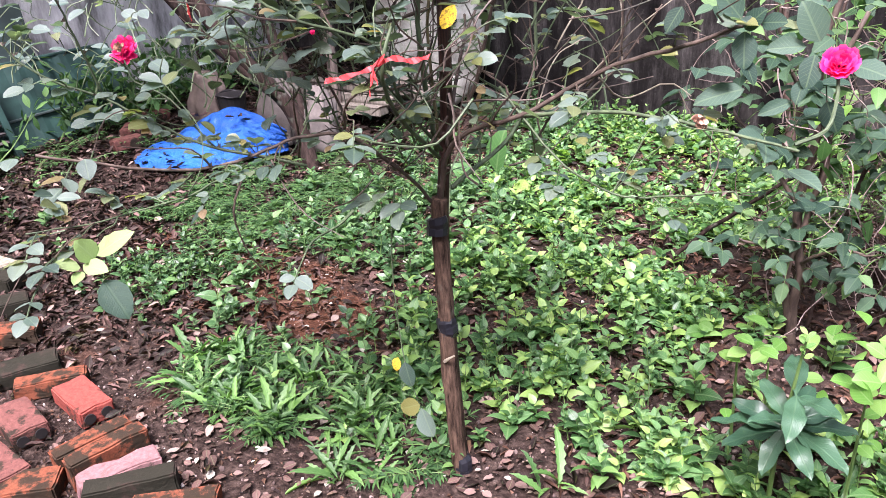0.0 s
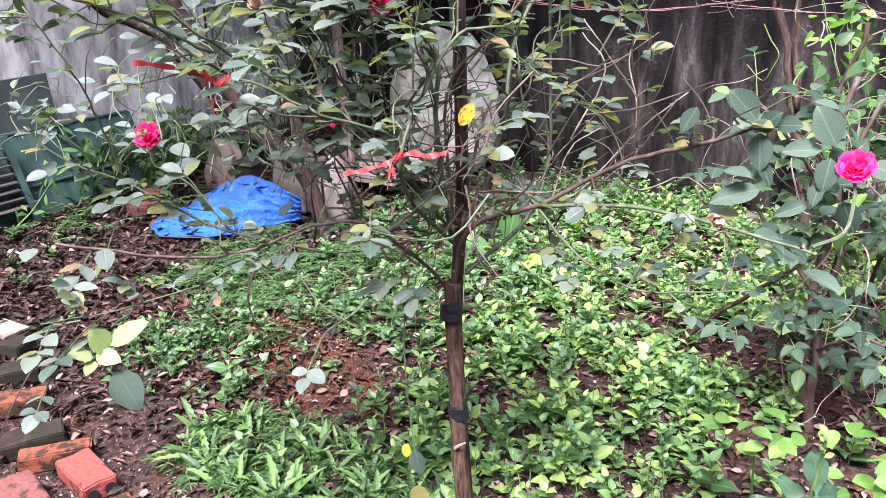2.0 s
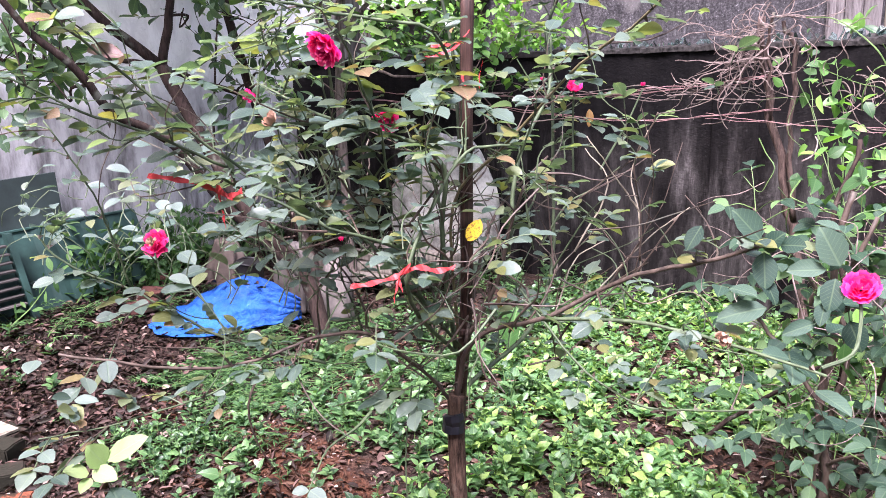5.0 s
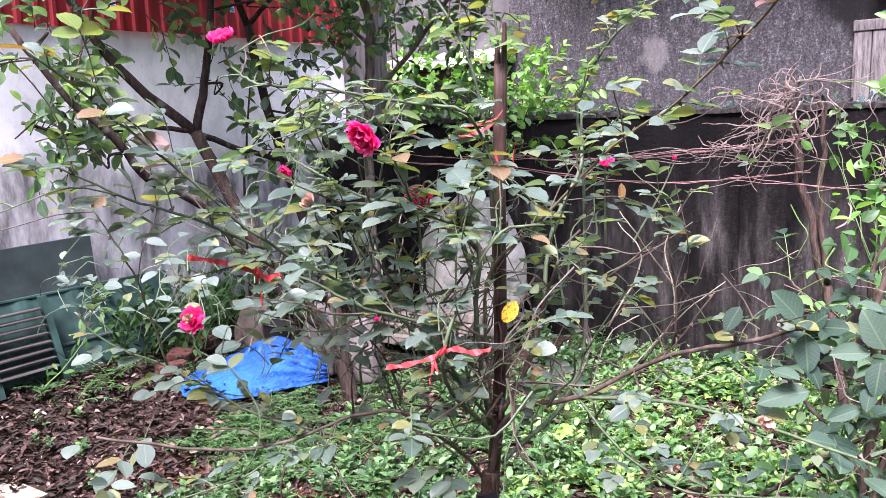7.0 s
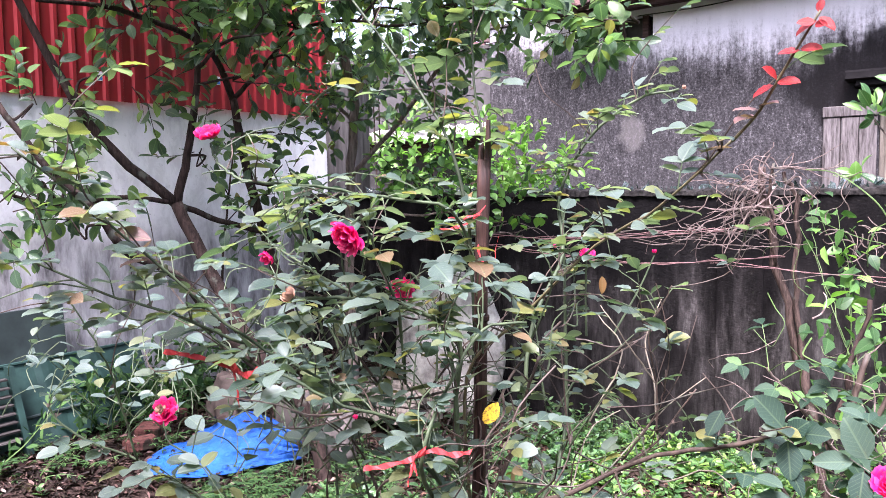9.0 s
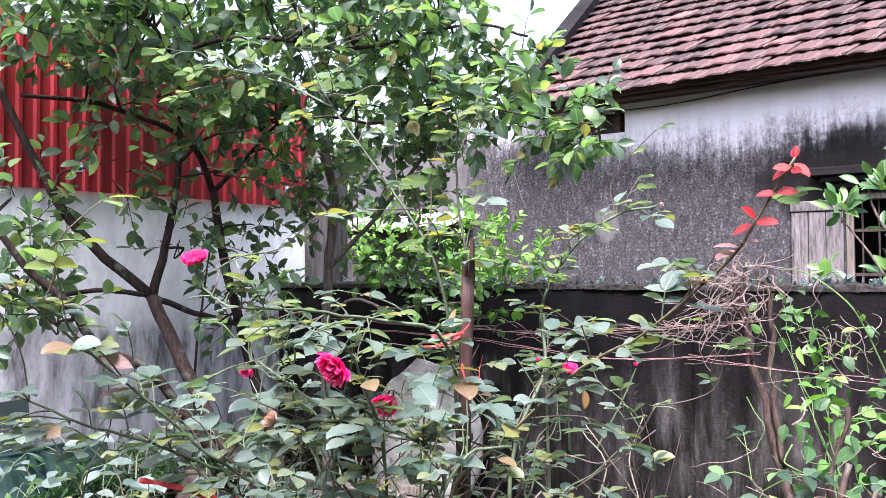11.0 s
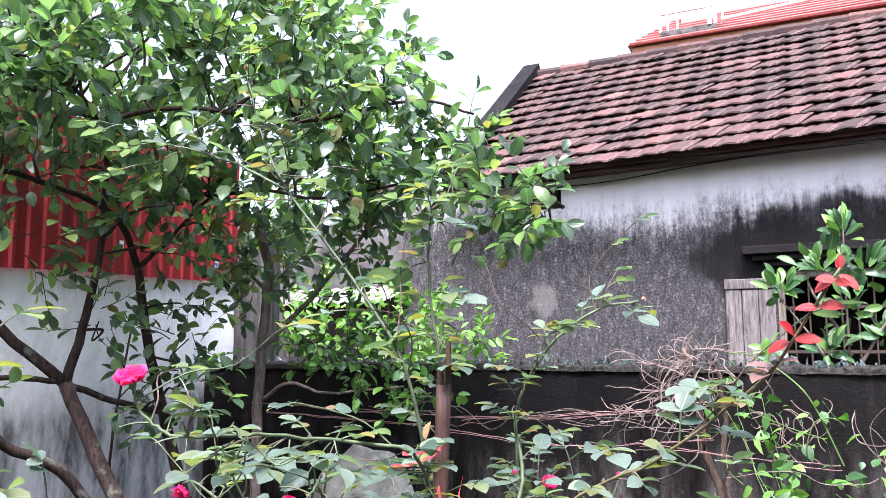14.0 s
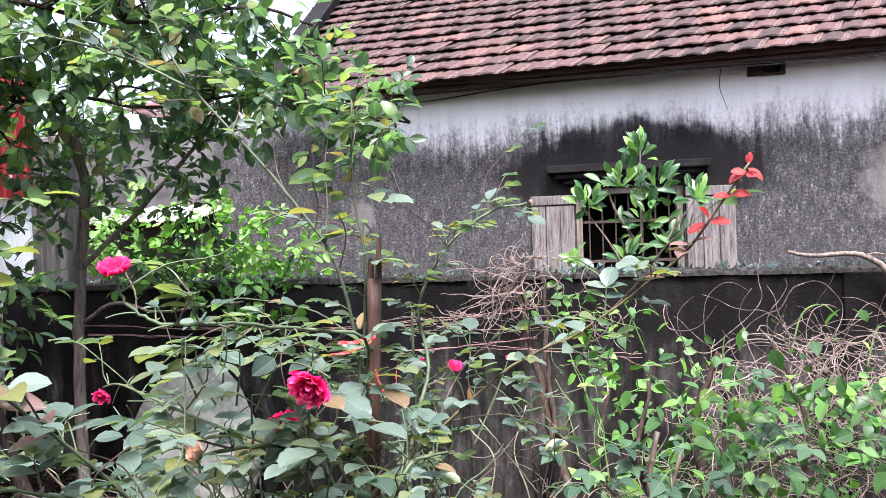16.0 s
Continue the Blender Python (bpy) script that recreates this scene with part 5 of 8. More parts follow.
# broad leaf groups that hang clear of the rest
for p, d, s, prs in (((-0.33, 1.42, 1.17), (-0.5, 0.4, 0.2), 0.06, 2), ((-0.89, 1.27, 0.85), (-0.4, -0.5, 0.0), 0.072, 2), ((-0.90, 1.28, 0.84), (0.3, -0.6, -0.2), 0.075, 1),
                   ((-0.92, 1.19, 0.97), (-0.2, -0.6, -0.1), 0.062, 0), ((-1.16, 0.72, 1.05), (0.0, -0.5, -0.4), 0.055, 1), ((-1.07, 0.62, 0.98), (-0.4, -0.4, 0.0), 0.05, 1), ((-0.98, 1.0, 1.27), (0.1, -0.8, 0.1), 0.075, 1),
                   ((-0.83, 1.12, 1.40), (-0.2, -0.5, 0.3), 0.09, 1), ((-0.85, 1.18, 1.44), (0.8, -0.3, 0.1), 0.088, 1), ((-0.88, 1.2, 1.4), (-0.9, -0.2, 0.1), 0.095, 1), ((-0.85, 1.35, 1.50), (0.5, -0.5, -0.1), 0.078, 2), ((-0.85, 1.36, 1.52), (-0.6, -0.4, 0.1), 0.075, 2),
                   ((-0.89, 1.46, 1.98), (0.8, -0.3, 0.0), 0.07, 2), ((-0.89, 1.46, 2.02), (-0.6, -0.4, 0.2), 0.065, 2), ((-0.89, 1.46, 1.90), (-0.8, -0.3, -0.1), 0.08, 1), ((-0.885, 1.46, 1.84), (0.9, -0.2, 0.0), 0.07, 2), ((-0.88, 1.46, 1.76), (-0.7, -0.5, 0.0), 0.075, 2), ((-0.88, 1.46, 1.72), (0.7, -0.5, 0.0), 0.07, 2), ((-0.84, 1.36, 1.46), (0.9, -0.2, -0.2), 0.08, 2), ((-0.86, 1.35, 1.44), (0.1, -0.6, -0.5), 0.082, 1)):
    compound(p, d, s * 1.1, prs, rose_leaves)
for p, d, s in (((-0.911, 1.155, 1.594), (-0.3, -0.6, -0.5), 0.07), ((-0.911, 1.155, 1.594), (0.5, -0.5, -0.4), 0.065), ((-0.90, 1.16, 1.594), (0.3, 0.5, 0.2), 0.055), ((-0.97, 1.0, 1.615), (-0.7, 0.1, 0.2), 0.055), ((-0.99, 0.92, 1.62), (-0.4, -0.6, 0.1), 0.055), ((-0.94, 1.08, 1.60), (0.4, -0.6, -0.2), 0.055)):
    compound(p, d, s * 1.1, 1, rose_leaves)
# broad leaves round the fresh bloom: foot, tip and width of each blade
for foot, tip_, w in (
        ((-0.258, 1.391, 1.198), (-0.302, 1.371, 1.252), 0.78), ((-0.252, 1.389, 1.182), (-0.223, 1.38, 1.218), 0.84), ((-0.227, 1.395, 1.192), (-0.186, 1.381, 1.198), 0.86),
        ((-0.251, 1.388, 1.179), (-0.24, 1.356, 1.122), 0.70), ((-0.134, 1.4, 1.164), (-0.167, 1.389, 1.229), 0.78), ((-0.153, 1.396, 1.157), (-0.211, 1.368, 1.155), 0.61),
        ((-0.139, 1.395, 1.144), (-0.142, 1.361, 1.097), 0.68), ((-0.237, 1.368, 1.087), (-0.311, 1.328, 1.072), 0.54), ((-0.25, 1.379, 1.139), (-0.218, 1.354, 1.102), 0.52),
        ((-0.16, 1.373, 1.07), (-0.207, 1.34, 1.052), 0.52), ((-0.149, 1.384, 1.106), (-0.153, 1.353, 1.071), 0.67), ((-0.354, 1.374, 1.219), (-0.37, 1.342, 1.181), 0.64), ((-0.152, 1.366, 0.954), (-0.092, 1.314, 0.947), 0.46)):
    foot, tip_ = np.array(foot), np.array(tip_)
    BROAD.append(place(foot, tip_ - foot, np.array([0.1, -0.65, 0.75]) + rng.normal(0, 0.22, 3), np.linalg.norm(tip_ - foot), 1.3 * w))
# broad pale leaves that lie level before the heart of the bush
WAXY = []
for foot, tip_, w in (
        ((-1.238, 1.25, 1.425), (-1.123, 1.19, 1.407), 0.9), ((-1.118, 1.25, 1.408), (-1.186, 1.19, 1.430), 0.8), ((-1.059, 1.25, 1.389), (-1.093, 1.19, 1.389), 0.7), ((-1.088, 1.25, 1.392), (-0.990, 1.19, 1.359), 0.6), ((-1.058, 1.25, 1.410), (-0.942, 1.19, 1.397), 0.9),
        ((-0.964, 1.25, 1.389), (-0.846, 1.19, 1.400), 0.9), ((-0.959, 1.25, 1.361), (-0.860, 1.19, 1.375), 0.8), ((-0.990, 1.25, 1.451), (-0.913, 1.19, 1.467), 1.2), ((-0.860, 1.25, 1.462), (-0.781, 1.19, 1.437), 1.1), ((-0.785, 1.25, 1.464), (-0.804, 1.19, 1.483), 0.9),
        ((-0.789, 1.25, 1.324), (-0.670, 1.19, 1.347), 0.6), ((-1.105, 1.25, 1.257), (-1.010, 1.19, 1.289), 0.9)):
    foot, tip_ = np.array(foot), np.array(tip_)
    WAXY.append(place(foot, tip_ - foot, np.array([0.05, -0.55, 0.85]) + rng.normal(0, 0.15, 3), 0.74 * np.linalg.norm(tip_ - foot), 0.78 * w))
for k in range(230):
    a = rng.random() * 6.28
    y = rng.uniform(1.08, 1.42)
    p = np.array([y * rng.uniform(-1.05, -0.66) if k < 70 else y * rng.uniform(-1.40, -0.90) if k < 140 else y * rng.uniform(-1.85, -1.30) if k < 190 else y * rng.uniform(-1.15, -0.75), y, rng.uniform(1.02, 1.46) if k < 70 or k > 189 else rng.uniform(1.08, 1.36) if k < 140 else rng.uniform(1.06, 1.24)])
    WAXY.append(place(p, (math.cos(a), math.sin(a), rng.normal(-0.05, 0.2)), np.array([0.0, -0.35, 0.9]) + rng.normal(0, 0.25, 3), rng.uniform(0.042, 0.066) * (0.85 if 139 < k < 190 else 1.0), 0.85))
    rachis.tube([p, p + rng.normal(0, 0.012, 3) - (math.cos(a) * 0.03, math.sin(a) * 0.03, 0.02), p - (math.cos(a) * 0.06, math.sin(a) * 0.06, 0.06)], 0.0011, 0.0016, 4, 3)
# flat layers of leaves in front of the pole
for k in range(17):
    p = np.array([rng.uniform(-1.10, -0.74), rng.uniform(0.98, 1.26), rng.uniform(1.28, 1.60)])
    a = rng.random() * 6.28
    compound(p, (math.cos(a), math.sin(a), rng.normal(0.05, 0.15)), rng.uniform(0.055, 0.085), 2 if k % 3 else 1, rose_leaves)
    rachis.tube([p - np.array([0.02, -0.05, 0.10]) + rng.normal(0, 0.02, 3), p - np.array([0.01, -0.02, 0.04]), p], 0.0022, 0.0014, 5, 3)
for k in range(14):
    p = np.array([-0.10, 1.46, 1.04]) + rng.normal(0, 1, 3) * (0.09, 0.05, 0.12)
    compound(p, rng.normal(0, 1, 3) * (1, 0.6, 0.5) + np.array([0.1, -0.2, 0.0]), rng.uniform(0.055, 0.085), 1, BROAD)
BLOOMS = np.array([(-1.01, 1.35, 1.395), (-1.367, 1.313, 1.452), (-0.806, 0.921, 1.533), (-1.06, 0.887, 1.70), (-0.10, 1.39, 1.135), (-1.35, 1.0, 1.17)]) + np.array([0.02, -0.035, 0])
rose_leaves = [m for m in rose_leaves if np.min(np.linalg.norm(BLOOMS - m[:3, 3], axis=1)) > 0.105]
# the pole stands clear of leaves over its lower half
rose_leaves = [m for m in rose_leaves if not (abs(math.atan2(m[0, 3], m[1, 3]) + 0.548) < 0.034 and m[1, 3] < 1.42 and 0.7 < m[2, 3] < 1.42 and rng.random() < 0.8)]
leaves(rose, rose_leaves, ROSE_SHAPES, ROSE_LEAF, 270)
leaves(rose, [m for m in WAXY if np.min(np.linalg.norm(BLOOMS - m[:3, 3], axis=1)) > 0.09], ROSE_SHAPES, WAXY_LEAF, 120, "waxy_leaf")
leaves(rose, BROAD, ROSE_SHAPES, BROAD_LEAF, 60, "broad_leaf")
part("twig_tangle", twigs, CANE_GREEN, rose, kind="stuff")
part("woody_twig_tangle", woody, CANE_BROWN, rose, kind="stuff")
part("leaf_stalk_tangle", rachis, CANE_GREEN, rose, kind="stuff")
part("thorn_cover", thorns, CANE_BROWN, rose, kind="stuff")

HANG_LEAF = leaf_mat("dark_rose_leaf", [(0.0, (0.018, 0.042, 0.026)), (1.0, (0.030, 0.062, 0.040))], 0.55, 0.12, 0.04)
# low pale sprig at the end of the thin left-hand cane
PALE_YOUNG = leaf_mat("pale_young_leaf", [(0.0, (0.26, 0.38, 0.13)), (1.0, (0.40, 0.50, 0.23))], 0.5, 0.35, 0.3)
sprig = part("sprig", Geo().tube([(-1.045, 0.707, 0.955), (-1.056, 0.662, 0.932), (-1.055, 0.644, 0.921), (-1.041, 0.642, 0.893)], 0.0018, 0.001, 5, 4), CANE_GREEN, rose, "low sprig with pale green young leaves", True)
for mat, nm, blades in ((PALE_YOUNG, "young_leaf", (((-1.055, 0.645, 0.922), (-1.06, 0.626, 0.96), 0.91), ((-1.055, 0.649, 0.927), (-1.019, 0.691, 0.96), 0.49), ((-1.065, 0.624, 0.916), (-1.068, 0.592, 0.938), 0.61), ((-1.063, 0.628, 0.919), (-1.025, 0.641, 0.91), 0.80), ((-1.061, 0.623, 0.91), (-1.048, 0.597, 0.904), 0.65))),
                        (HANG_LEAF, "dark_leaf", (((-1.04, 0.641, 0.891), (-0.989, 0.633, 0.842), 0.70),)),
                        (ROSE_LEAF, "leaf", (((-1.107, 0.638, 1.025), (-1.104, 0.608, 1.037), 0.54), ((-1.104, 0.64, 1.021), (-1.07, 0.656, 1.022), 0.45), ((-1.104, 0.637, 1.016), (-1.077, 0.626, 0.996), 0.66), ((-1.144, 0.614, 1.088), (-1.129, 0.591, 1.08), 1.0), ((-1.091, 0.695, 1.069), (-1.067, 0.678, 1.047), 0.76)))):
    leaves(sprig, [place(f_, np.array(t_) - f_, np.array([0.5, -0.45, 0.8]) + rng.normal(0, 0.15, 3), 1.05 * np.linalg.norm(np.array(t_) - f_), 1.4 * w_) for f_, t_, w_ in blades], ROSE_SHAPES, mat, 9, nm)

# red new shoot at the end of the long right-hand cane
SH = [(-0.31, 1.21, 1.67), (-0.27, 1.19, 1.71), (-0.23, 1.165, 1.77), (-0.19, 1.145, 1.83)]
shoot = part("shoot", Geo().tube(SH, 0.0026, 0.0016, 7, 5), CANE_TAN, rose, "young shoot with scarlet leaves", True)
red = []
for p, d, s in (((-0.19, 1.145, 1.83), (0.1, 0.0, 1), 0.026), ((-0.19, 1.145, 1.828), (-0.2, -0.1, 0.9), 0.022), ((-0.192, 1.146, 1.822), (0.75, -0.1, -0.75), 0.046), ((-0.194, 1.147, 1.818), (-0.9, 0.0, -0.55), 0.050), ((-0.196, 1.147, 1.816), (-0.8, -0.3, 0.1), 0.036), ((-0.196, 1.147, 1.814), (0.6, -0.5, -0.2), 0.034),
               ((-0.215, 1.157, 1.785), (0.95, -0.2, -0.05), 0.046), ((-0.215, 1.157, 1.783), (-0.95, -0.1, 0.05), 0.044), ((-0.245, 1.172, 1.748), (-0.5, -0.4, 0.55), 0.046), ((-0.245, 1.172, 1.745), (0.95, -0.3, -0.05), 0.052), ((-0.25, 1.175, 1.742), (-0.9, 0.0, -0.35), 0.050)):
    red.append(place(p, d, np.array([0, -0.75, 0.7]) + rng.normal(0, 0.25, 3), s * 0.62, 0.85))
leaves(shoot, red, ROSE_SHAPES, RED_LEAF, 99)
bronze = [place(p, d, np.array([0, -0.3, 1]) + rng.normal(0, 0.3, 3), s, 0.72) for p, d, s in (((-0.27, 1.19, 1.715), (0.6, -0.5, 0.1), 0.036), ((-0.27, 1.19, 1.71), (-0.8, -0.3, 0.15), 0.036), ((-0.275, 1.195, 1.70), (-0.6, 0.5, 0.1), 0.036), ((-0.28, 1.195, 1.70), (-0.3, -0.8, -0.1), 0.045),
          ((-1.10, 0.80, 1.53), (-0.7, -0.5, 0.2), 0.06), ((-1.10, 0.79, 1.52), (0.6, -0.6, 0.1), 0.055), ((-1.09, 0.79, 1.50), (-0.2, -0.9, 0.0), 0.05))]
leaves(shoot, bronze, ROSE_SHAPES, PINK_LEAF, 99, "bronze_leaf")
amber = [place(p, d, np.array([0, -0.2, 1]) + rng.normal(0, 0.35, 3), s, 0.66) for p, d, s in (((-1.13, 0.64, 1.66), (0.5, -0.5, 0.0), 0.06), ((-1.14, 0.62, 1.67), (-0.5, -0.5, 0.1), 0.06), ((-1.15, 0.66, 1.64), (0.7, 0.2, -0.1), 0.05), ((-1.20, 0.62, 1.52), (-0.6, -0.4, 0), 0.05), ((-0.31, 1.21, 1.66), (-0.7, -0.2, 0), 0.045),
         ((-0.86, 1.40, 1.60), (-0.1, -0.4, -0.8), 0.036), ((-0.70, 1.72, 1.40), (0.1, -0.2, -1), 0.042))]
leaves(shoot, amber, ROSE_SHAPES, AMBER_LEAF, 99, "amber_leaf")
yel = [place(p, d, n, s, 0.85) for p, d, n, s in (((-0.66, 1.13, 1.25), (-0.45, -0.2, -0.8), (0.5, -0.85, 0.15), 0.045), ((-0.93, 1.25, 0.42), (-0.2, -0.2, -0.9), (0, -1, 0.1), 0.04))]
leaves(rose, yel, ROSE_SHAPES, YELLOW_LEAF, 9, "yellow_leaf")
part("stalk", Geo().tube([(-0.92, 1.28, 0.84), (-0.93, 1.26, 0.68), (-0.92, 1.25, 0.50), (-0.90, 1.24, 0.40), (-0.87, 1.24, 0.30)], 0.002, 0.001, 5), CANE_GREEN, rose)
leaves(rose, [place((-0.905, 1.24, 0.42), (0.3, -0.2, -0.6), (0.2, -1, 0.3), 0.06), place((-0.87, 1.24, 0.31), (-0.7, -0.2, -0.3), (0.1, -1, 0.4), 0.06), place((-0.868, 1.24, 0.30), (0.5, -0.2, -0.8), (0.1, -1, 0.3), 0.075)], ROSE_SHAPES, ROSE_LEAF, 9, "hanging_leaf")


def petal_shape():
    v, uv, f = [], [], []
    for j in range(5):
        t = j / 4
        w = 0.40 * math.sin(math.pi * (0.18 + 0.70 * t)) ** 0.8
        for i in range(4):
            s = (i / 3 - 0.5) * 2
            v.append((w * s, 0.25 * (1 - (1 - t) ** 2) + 0.28 * s * s * w - (0.22 * max(0, t - 0.7)), t))
            uv.append((i / 3, t))
    f = [(j * 4 + i, j * 4 + i + 1, j * 4 + i + 5, j * 4 + i + 4) for j in range(4) for i in range(3)]
    return np.array(v), f, np.array(uv)


PETAL_SHAPE = petal_shape()


def flower(p, axis, size, label, openness=1.0, layers=4, ragged=0.0, mat=None):
    """A rose bloom: petals in spiral rings, each a cupped sheet, on a green calyx."""
    axis = unit(axis)
    a = unit(np.cross(axis, [0.3, 0.8, 0.1]))
    b = np.cross(axis, a)
    g, ang = Geo(), 0.0
    mats = []
    for L in range(layers):
        n = 4 + 3 * L
        for i in range(n):
            ang += 2 * math.pi / n + 0.35
            o = a * math.cos(ang) + b * math.sin(ang)
            lean = openness * (0.06 + 0.24 * L) + rng.normal(0, 0.08 + 0.6 * ragged)
            up = unit(axis * math.cos(lean) + o * math.sin(lean))
            out = unit(o - up * (o @ up))
            out = unit(out + np.cross(up, out) * rng.normal(0, 0.15 + ragged))
            m = np.eye(4)
            s = size * (0.55 + 0.13 * L) * rng.uniform(0.9, 1.1)
            m[:3, 0], m[:3, 1], m[:3, 2] = np.cross(out, up) * s * (1 - 0.35 * ragged), out * s, up * s
            m[:3, 3] = np.asarray(p) + o * size * (0.03 + 0.07 * L) - axis * size * 0.3
            mats.append(m)
    g.stamp(PETAL_SHAPE, mats)
    fl = part("bloom", g, mat or PETAL, rose, label, True)
    c = np.asarray(p) - axis * size * 0.32
    part("calyx", Geo().tube([c - axis * size * 0.25, c - axis * size * 0.08, c + axis * size * 0.12], size * 0.06, size * 0.2, 7, 3), CANE_GREEN, fl)
    return fl


flower((-0.10, 1.39, 1.135), (0.05, -0.75, 0.65), 0.023, "fresh pink rose bloom", 0.85, 5)
flower((-1.35, 1.0, 1.17), (0.3, -0.8, 0.45), 0.022, "faded pink rose bloom with a browned middle", 1.2, 5, 0.3)
flower((-1.342, 0.985, 1.177), (0.3, -0.8, 0.45), 0.012, "browned middle of the faded bloom", 1.3, 3, 0.4, WILT)
flower((-1.06, 0.887, 1.70), (0.1, -0.45, 0.9), 0.019, "bright pink rose bloom", 0.5, 5)
flower((-0.806, 0.921, 1.533), (-0.2, -0.8, -0.55), 0.020, "nodding deep pink rose bloom", 0.8, 6, 0.3)
flower((-1.01, 1.35, 1.395), (0.3, -0.7, -0.5), 0.020, "nodding deep pink rose bloom", 0.8, 6, 0.3)
flower((-1.367, 1.313, 1.452), (0.1, -0.7, -0.4), 0.024, "half-open pink rose bloom", 0.8, 3, 0.15)
flower((-0.73, 1.70, 1.45), (0.3, -0.3, 0.8), 0.026, "small half-open pink bloom", 0.7, 3)
flower((-0.62, 1.86, 1.45), (0.0, -0.1, 1), 0.013, "tight pink bud", 0.3, 2)
flower((-0.80, 1.68, 1.47), (0.0, -0.1, 1), 0.011, "tight red bud", 0.3, 2)
flower((-0.90, 1.05, 1.21), (0.1, -0.3, 1), 0.011, "tight pink bud", 0.3, 2)
flower((-0.29, 1.30, 1.045), (-0.4, -0.5, -0.5), 0.021, "withered brown bloom", 0.8, 3, 0.3, WILT)
flower((-1.02, 1.02, 1.42), (-0.3, -0.5, 0.6), 0.022, "withered brown bloom", 0.8, 3, 0.3, WILT)
flower((-1.41, 1.53, 2.40), (0.0, -0.2, 1), 0.013, "withered brown bud", 0.6, 2, 0.2, WILT)
flower((-0.55, 1.845, 1.835), (0.8, 0, 0.3), 0.011, "withered brown bud", 0.6, 2, 0.2, WILT)
part("stem", Geo().tube([(-0.14, 1.30, 1.02), (-0.10, 1.33, 1.04), (-0.095, 1.37, 1.08), (-0.10, 1.385, 1.12)], 0.0035, 0.0028, 6, 4), CANE_GREEN, rose)
part("stem", Geo().tube([(-0.75, 1.75, 1.25), (-0.74, 1.72, 1.36), (-0.73, 1.70, 1.44)], 0.0028, 0.002, 6, 4), CANE_GREEN, rose)
part("stem", Geo().tube([(-0.70, 1.80, 1.25), (-0.65, 1.84, 1.36), (-0.62, 1.86, 1.44)], 0.0026, 0.0016, 6, 4), CANE_GREEN, rose)


def ribbon(name, pts, width, up):
    g, p = Geo(), spline(pts, 5)
    up = unit(up)
    v = []
    for i, q in enumerate(p):
        w = width * 0.68 * (0.75 + 0.25 * math.sin(i * 1.3))
        u = unit(up + 0.35 * np.array([math.sin(i), math.cos(i * 1.7), 0]))
        v += [q + u * w / 2, q - u * w / 2]
    n = len(p)
    v = np.array(v)
    off = np.array([0, 0.0012, 0])
    f = [(2 * i, 2 * i + 1, 2 * i + 3, 2 * i + 2) for i in range(n - 1)]
    g.add(np.vstack([v, v + off]), f + [(2 * n + 2 * i + 2, 2 * n + 2 * i + 3, 2 * n + 2 * i + 1, 2 * n + 2 * i) for i in range(n - 1)])
    return g


for label, loc, strips in (("red plastic ribbon tied round the crossing rose canes", (-0.775, 1.06, 1.155), [([(-0.86, 1.02, 1.135), (-0.83, 1.03, 1.14), (-0.79, 1.05, 1.152), (-0.775, 1.06, 1.16)], 0.016), ([(-0.775, 1.06, 1.16), (-0.75, 1.07, 1.17), (-0.72, 1.08, 1.165), (-0.69, 1.09, 1.172)], 0.017), ([(-0.775, 1.055, 1.165), (-0.782, 1.05, 1.14), (-0.79, 1.05, 1.11)], 0.02), ([(-0.76, 1.06, 1.175), (-0.78, 1.052, 1.155), (-0.775, 1.055, 1.13)], 0.016)]),
                           ("red plastic ribbon tied to a rose cane", (-1.04, 0.91, 1.30), [([(-1.16, 0.86, 1.335), (-1.12, 0.875, 1.33), (-1.07, 0.895, 1.32), (-1.04, 0.91, 1.305)], 0.016), ([(-1.04, 0.905, 1.31), (-1.03, 0.90, 1.28), (-1.025, 0.90, 1.25)], 0.016), ([(-1.045, 0.905, 1.315), (-1.02, 0.91, 1.30), (-1.00, 0.92, 1.31)], 0.02)]),
                           ("red plastic ribbon knotted round the bamboo pole", (-0.845, 1.375, 1.545), [([(-0.92, 1.36, 1.52), (-0.89, 1.37, 1.525), (-0.85, 1.375, 1.54), (-0.82, 1.38, 1.57)], 0.013), ([(-0.90, 1.365, 1.545), (-0.87, 1.37, 1.545), (-0.83, 1.375, 1.555)], 0.012), ([(-0.83, 1.365, 1.49), (-0.82, 1.36, 1.465), (-0.81, 1.36, 1.445)], 0.016), ([(-0.785, 1.37, 1.51), (-0.79, 1.365, 1.48), (-0.79, 1.365, 1.455)], 0.012)])):
    rb = thing("ribbon", loc, label, "ribbon", "red ribbons on the rose")
    for pts, w in strips:
        part("strip", ribbon("strip", pts, w, (0, 0.2, 1)), RIBBON, rb)

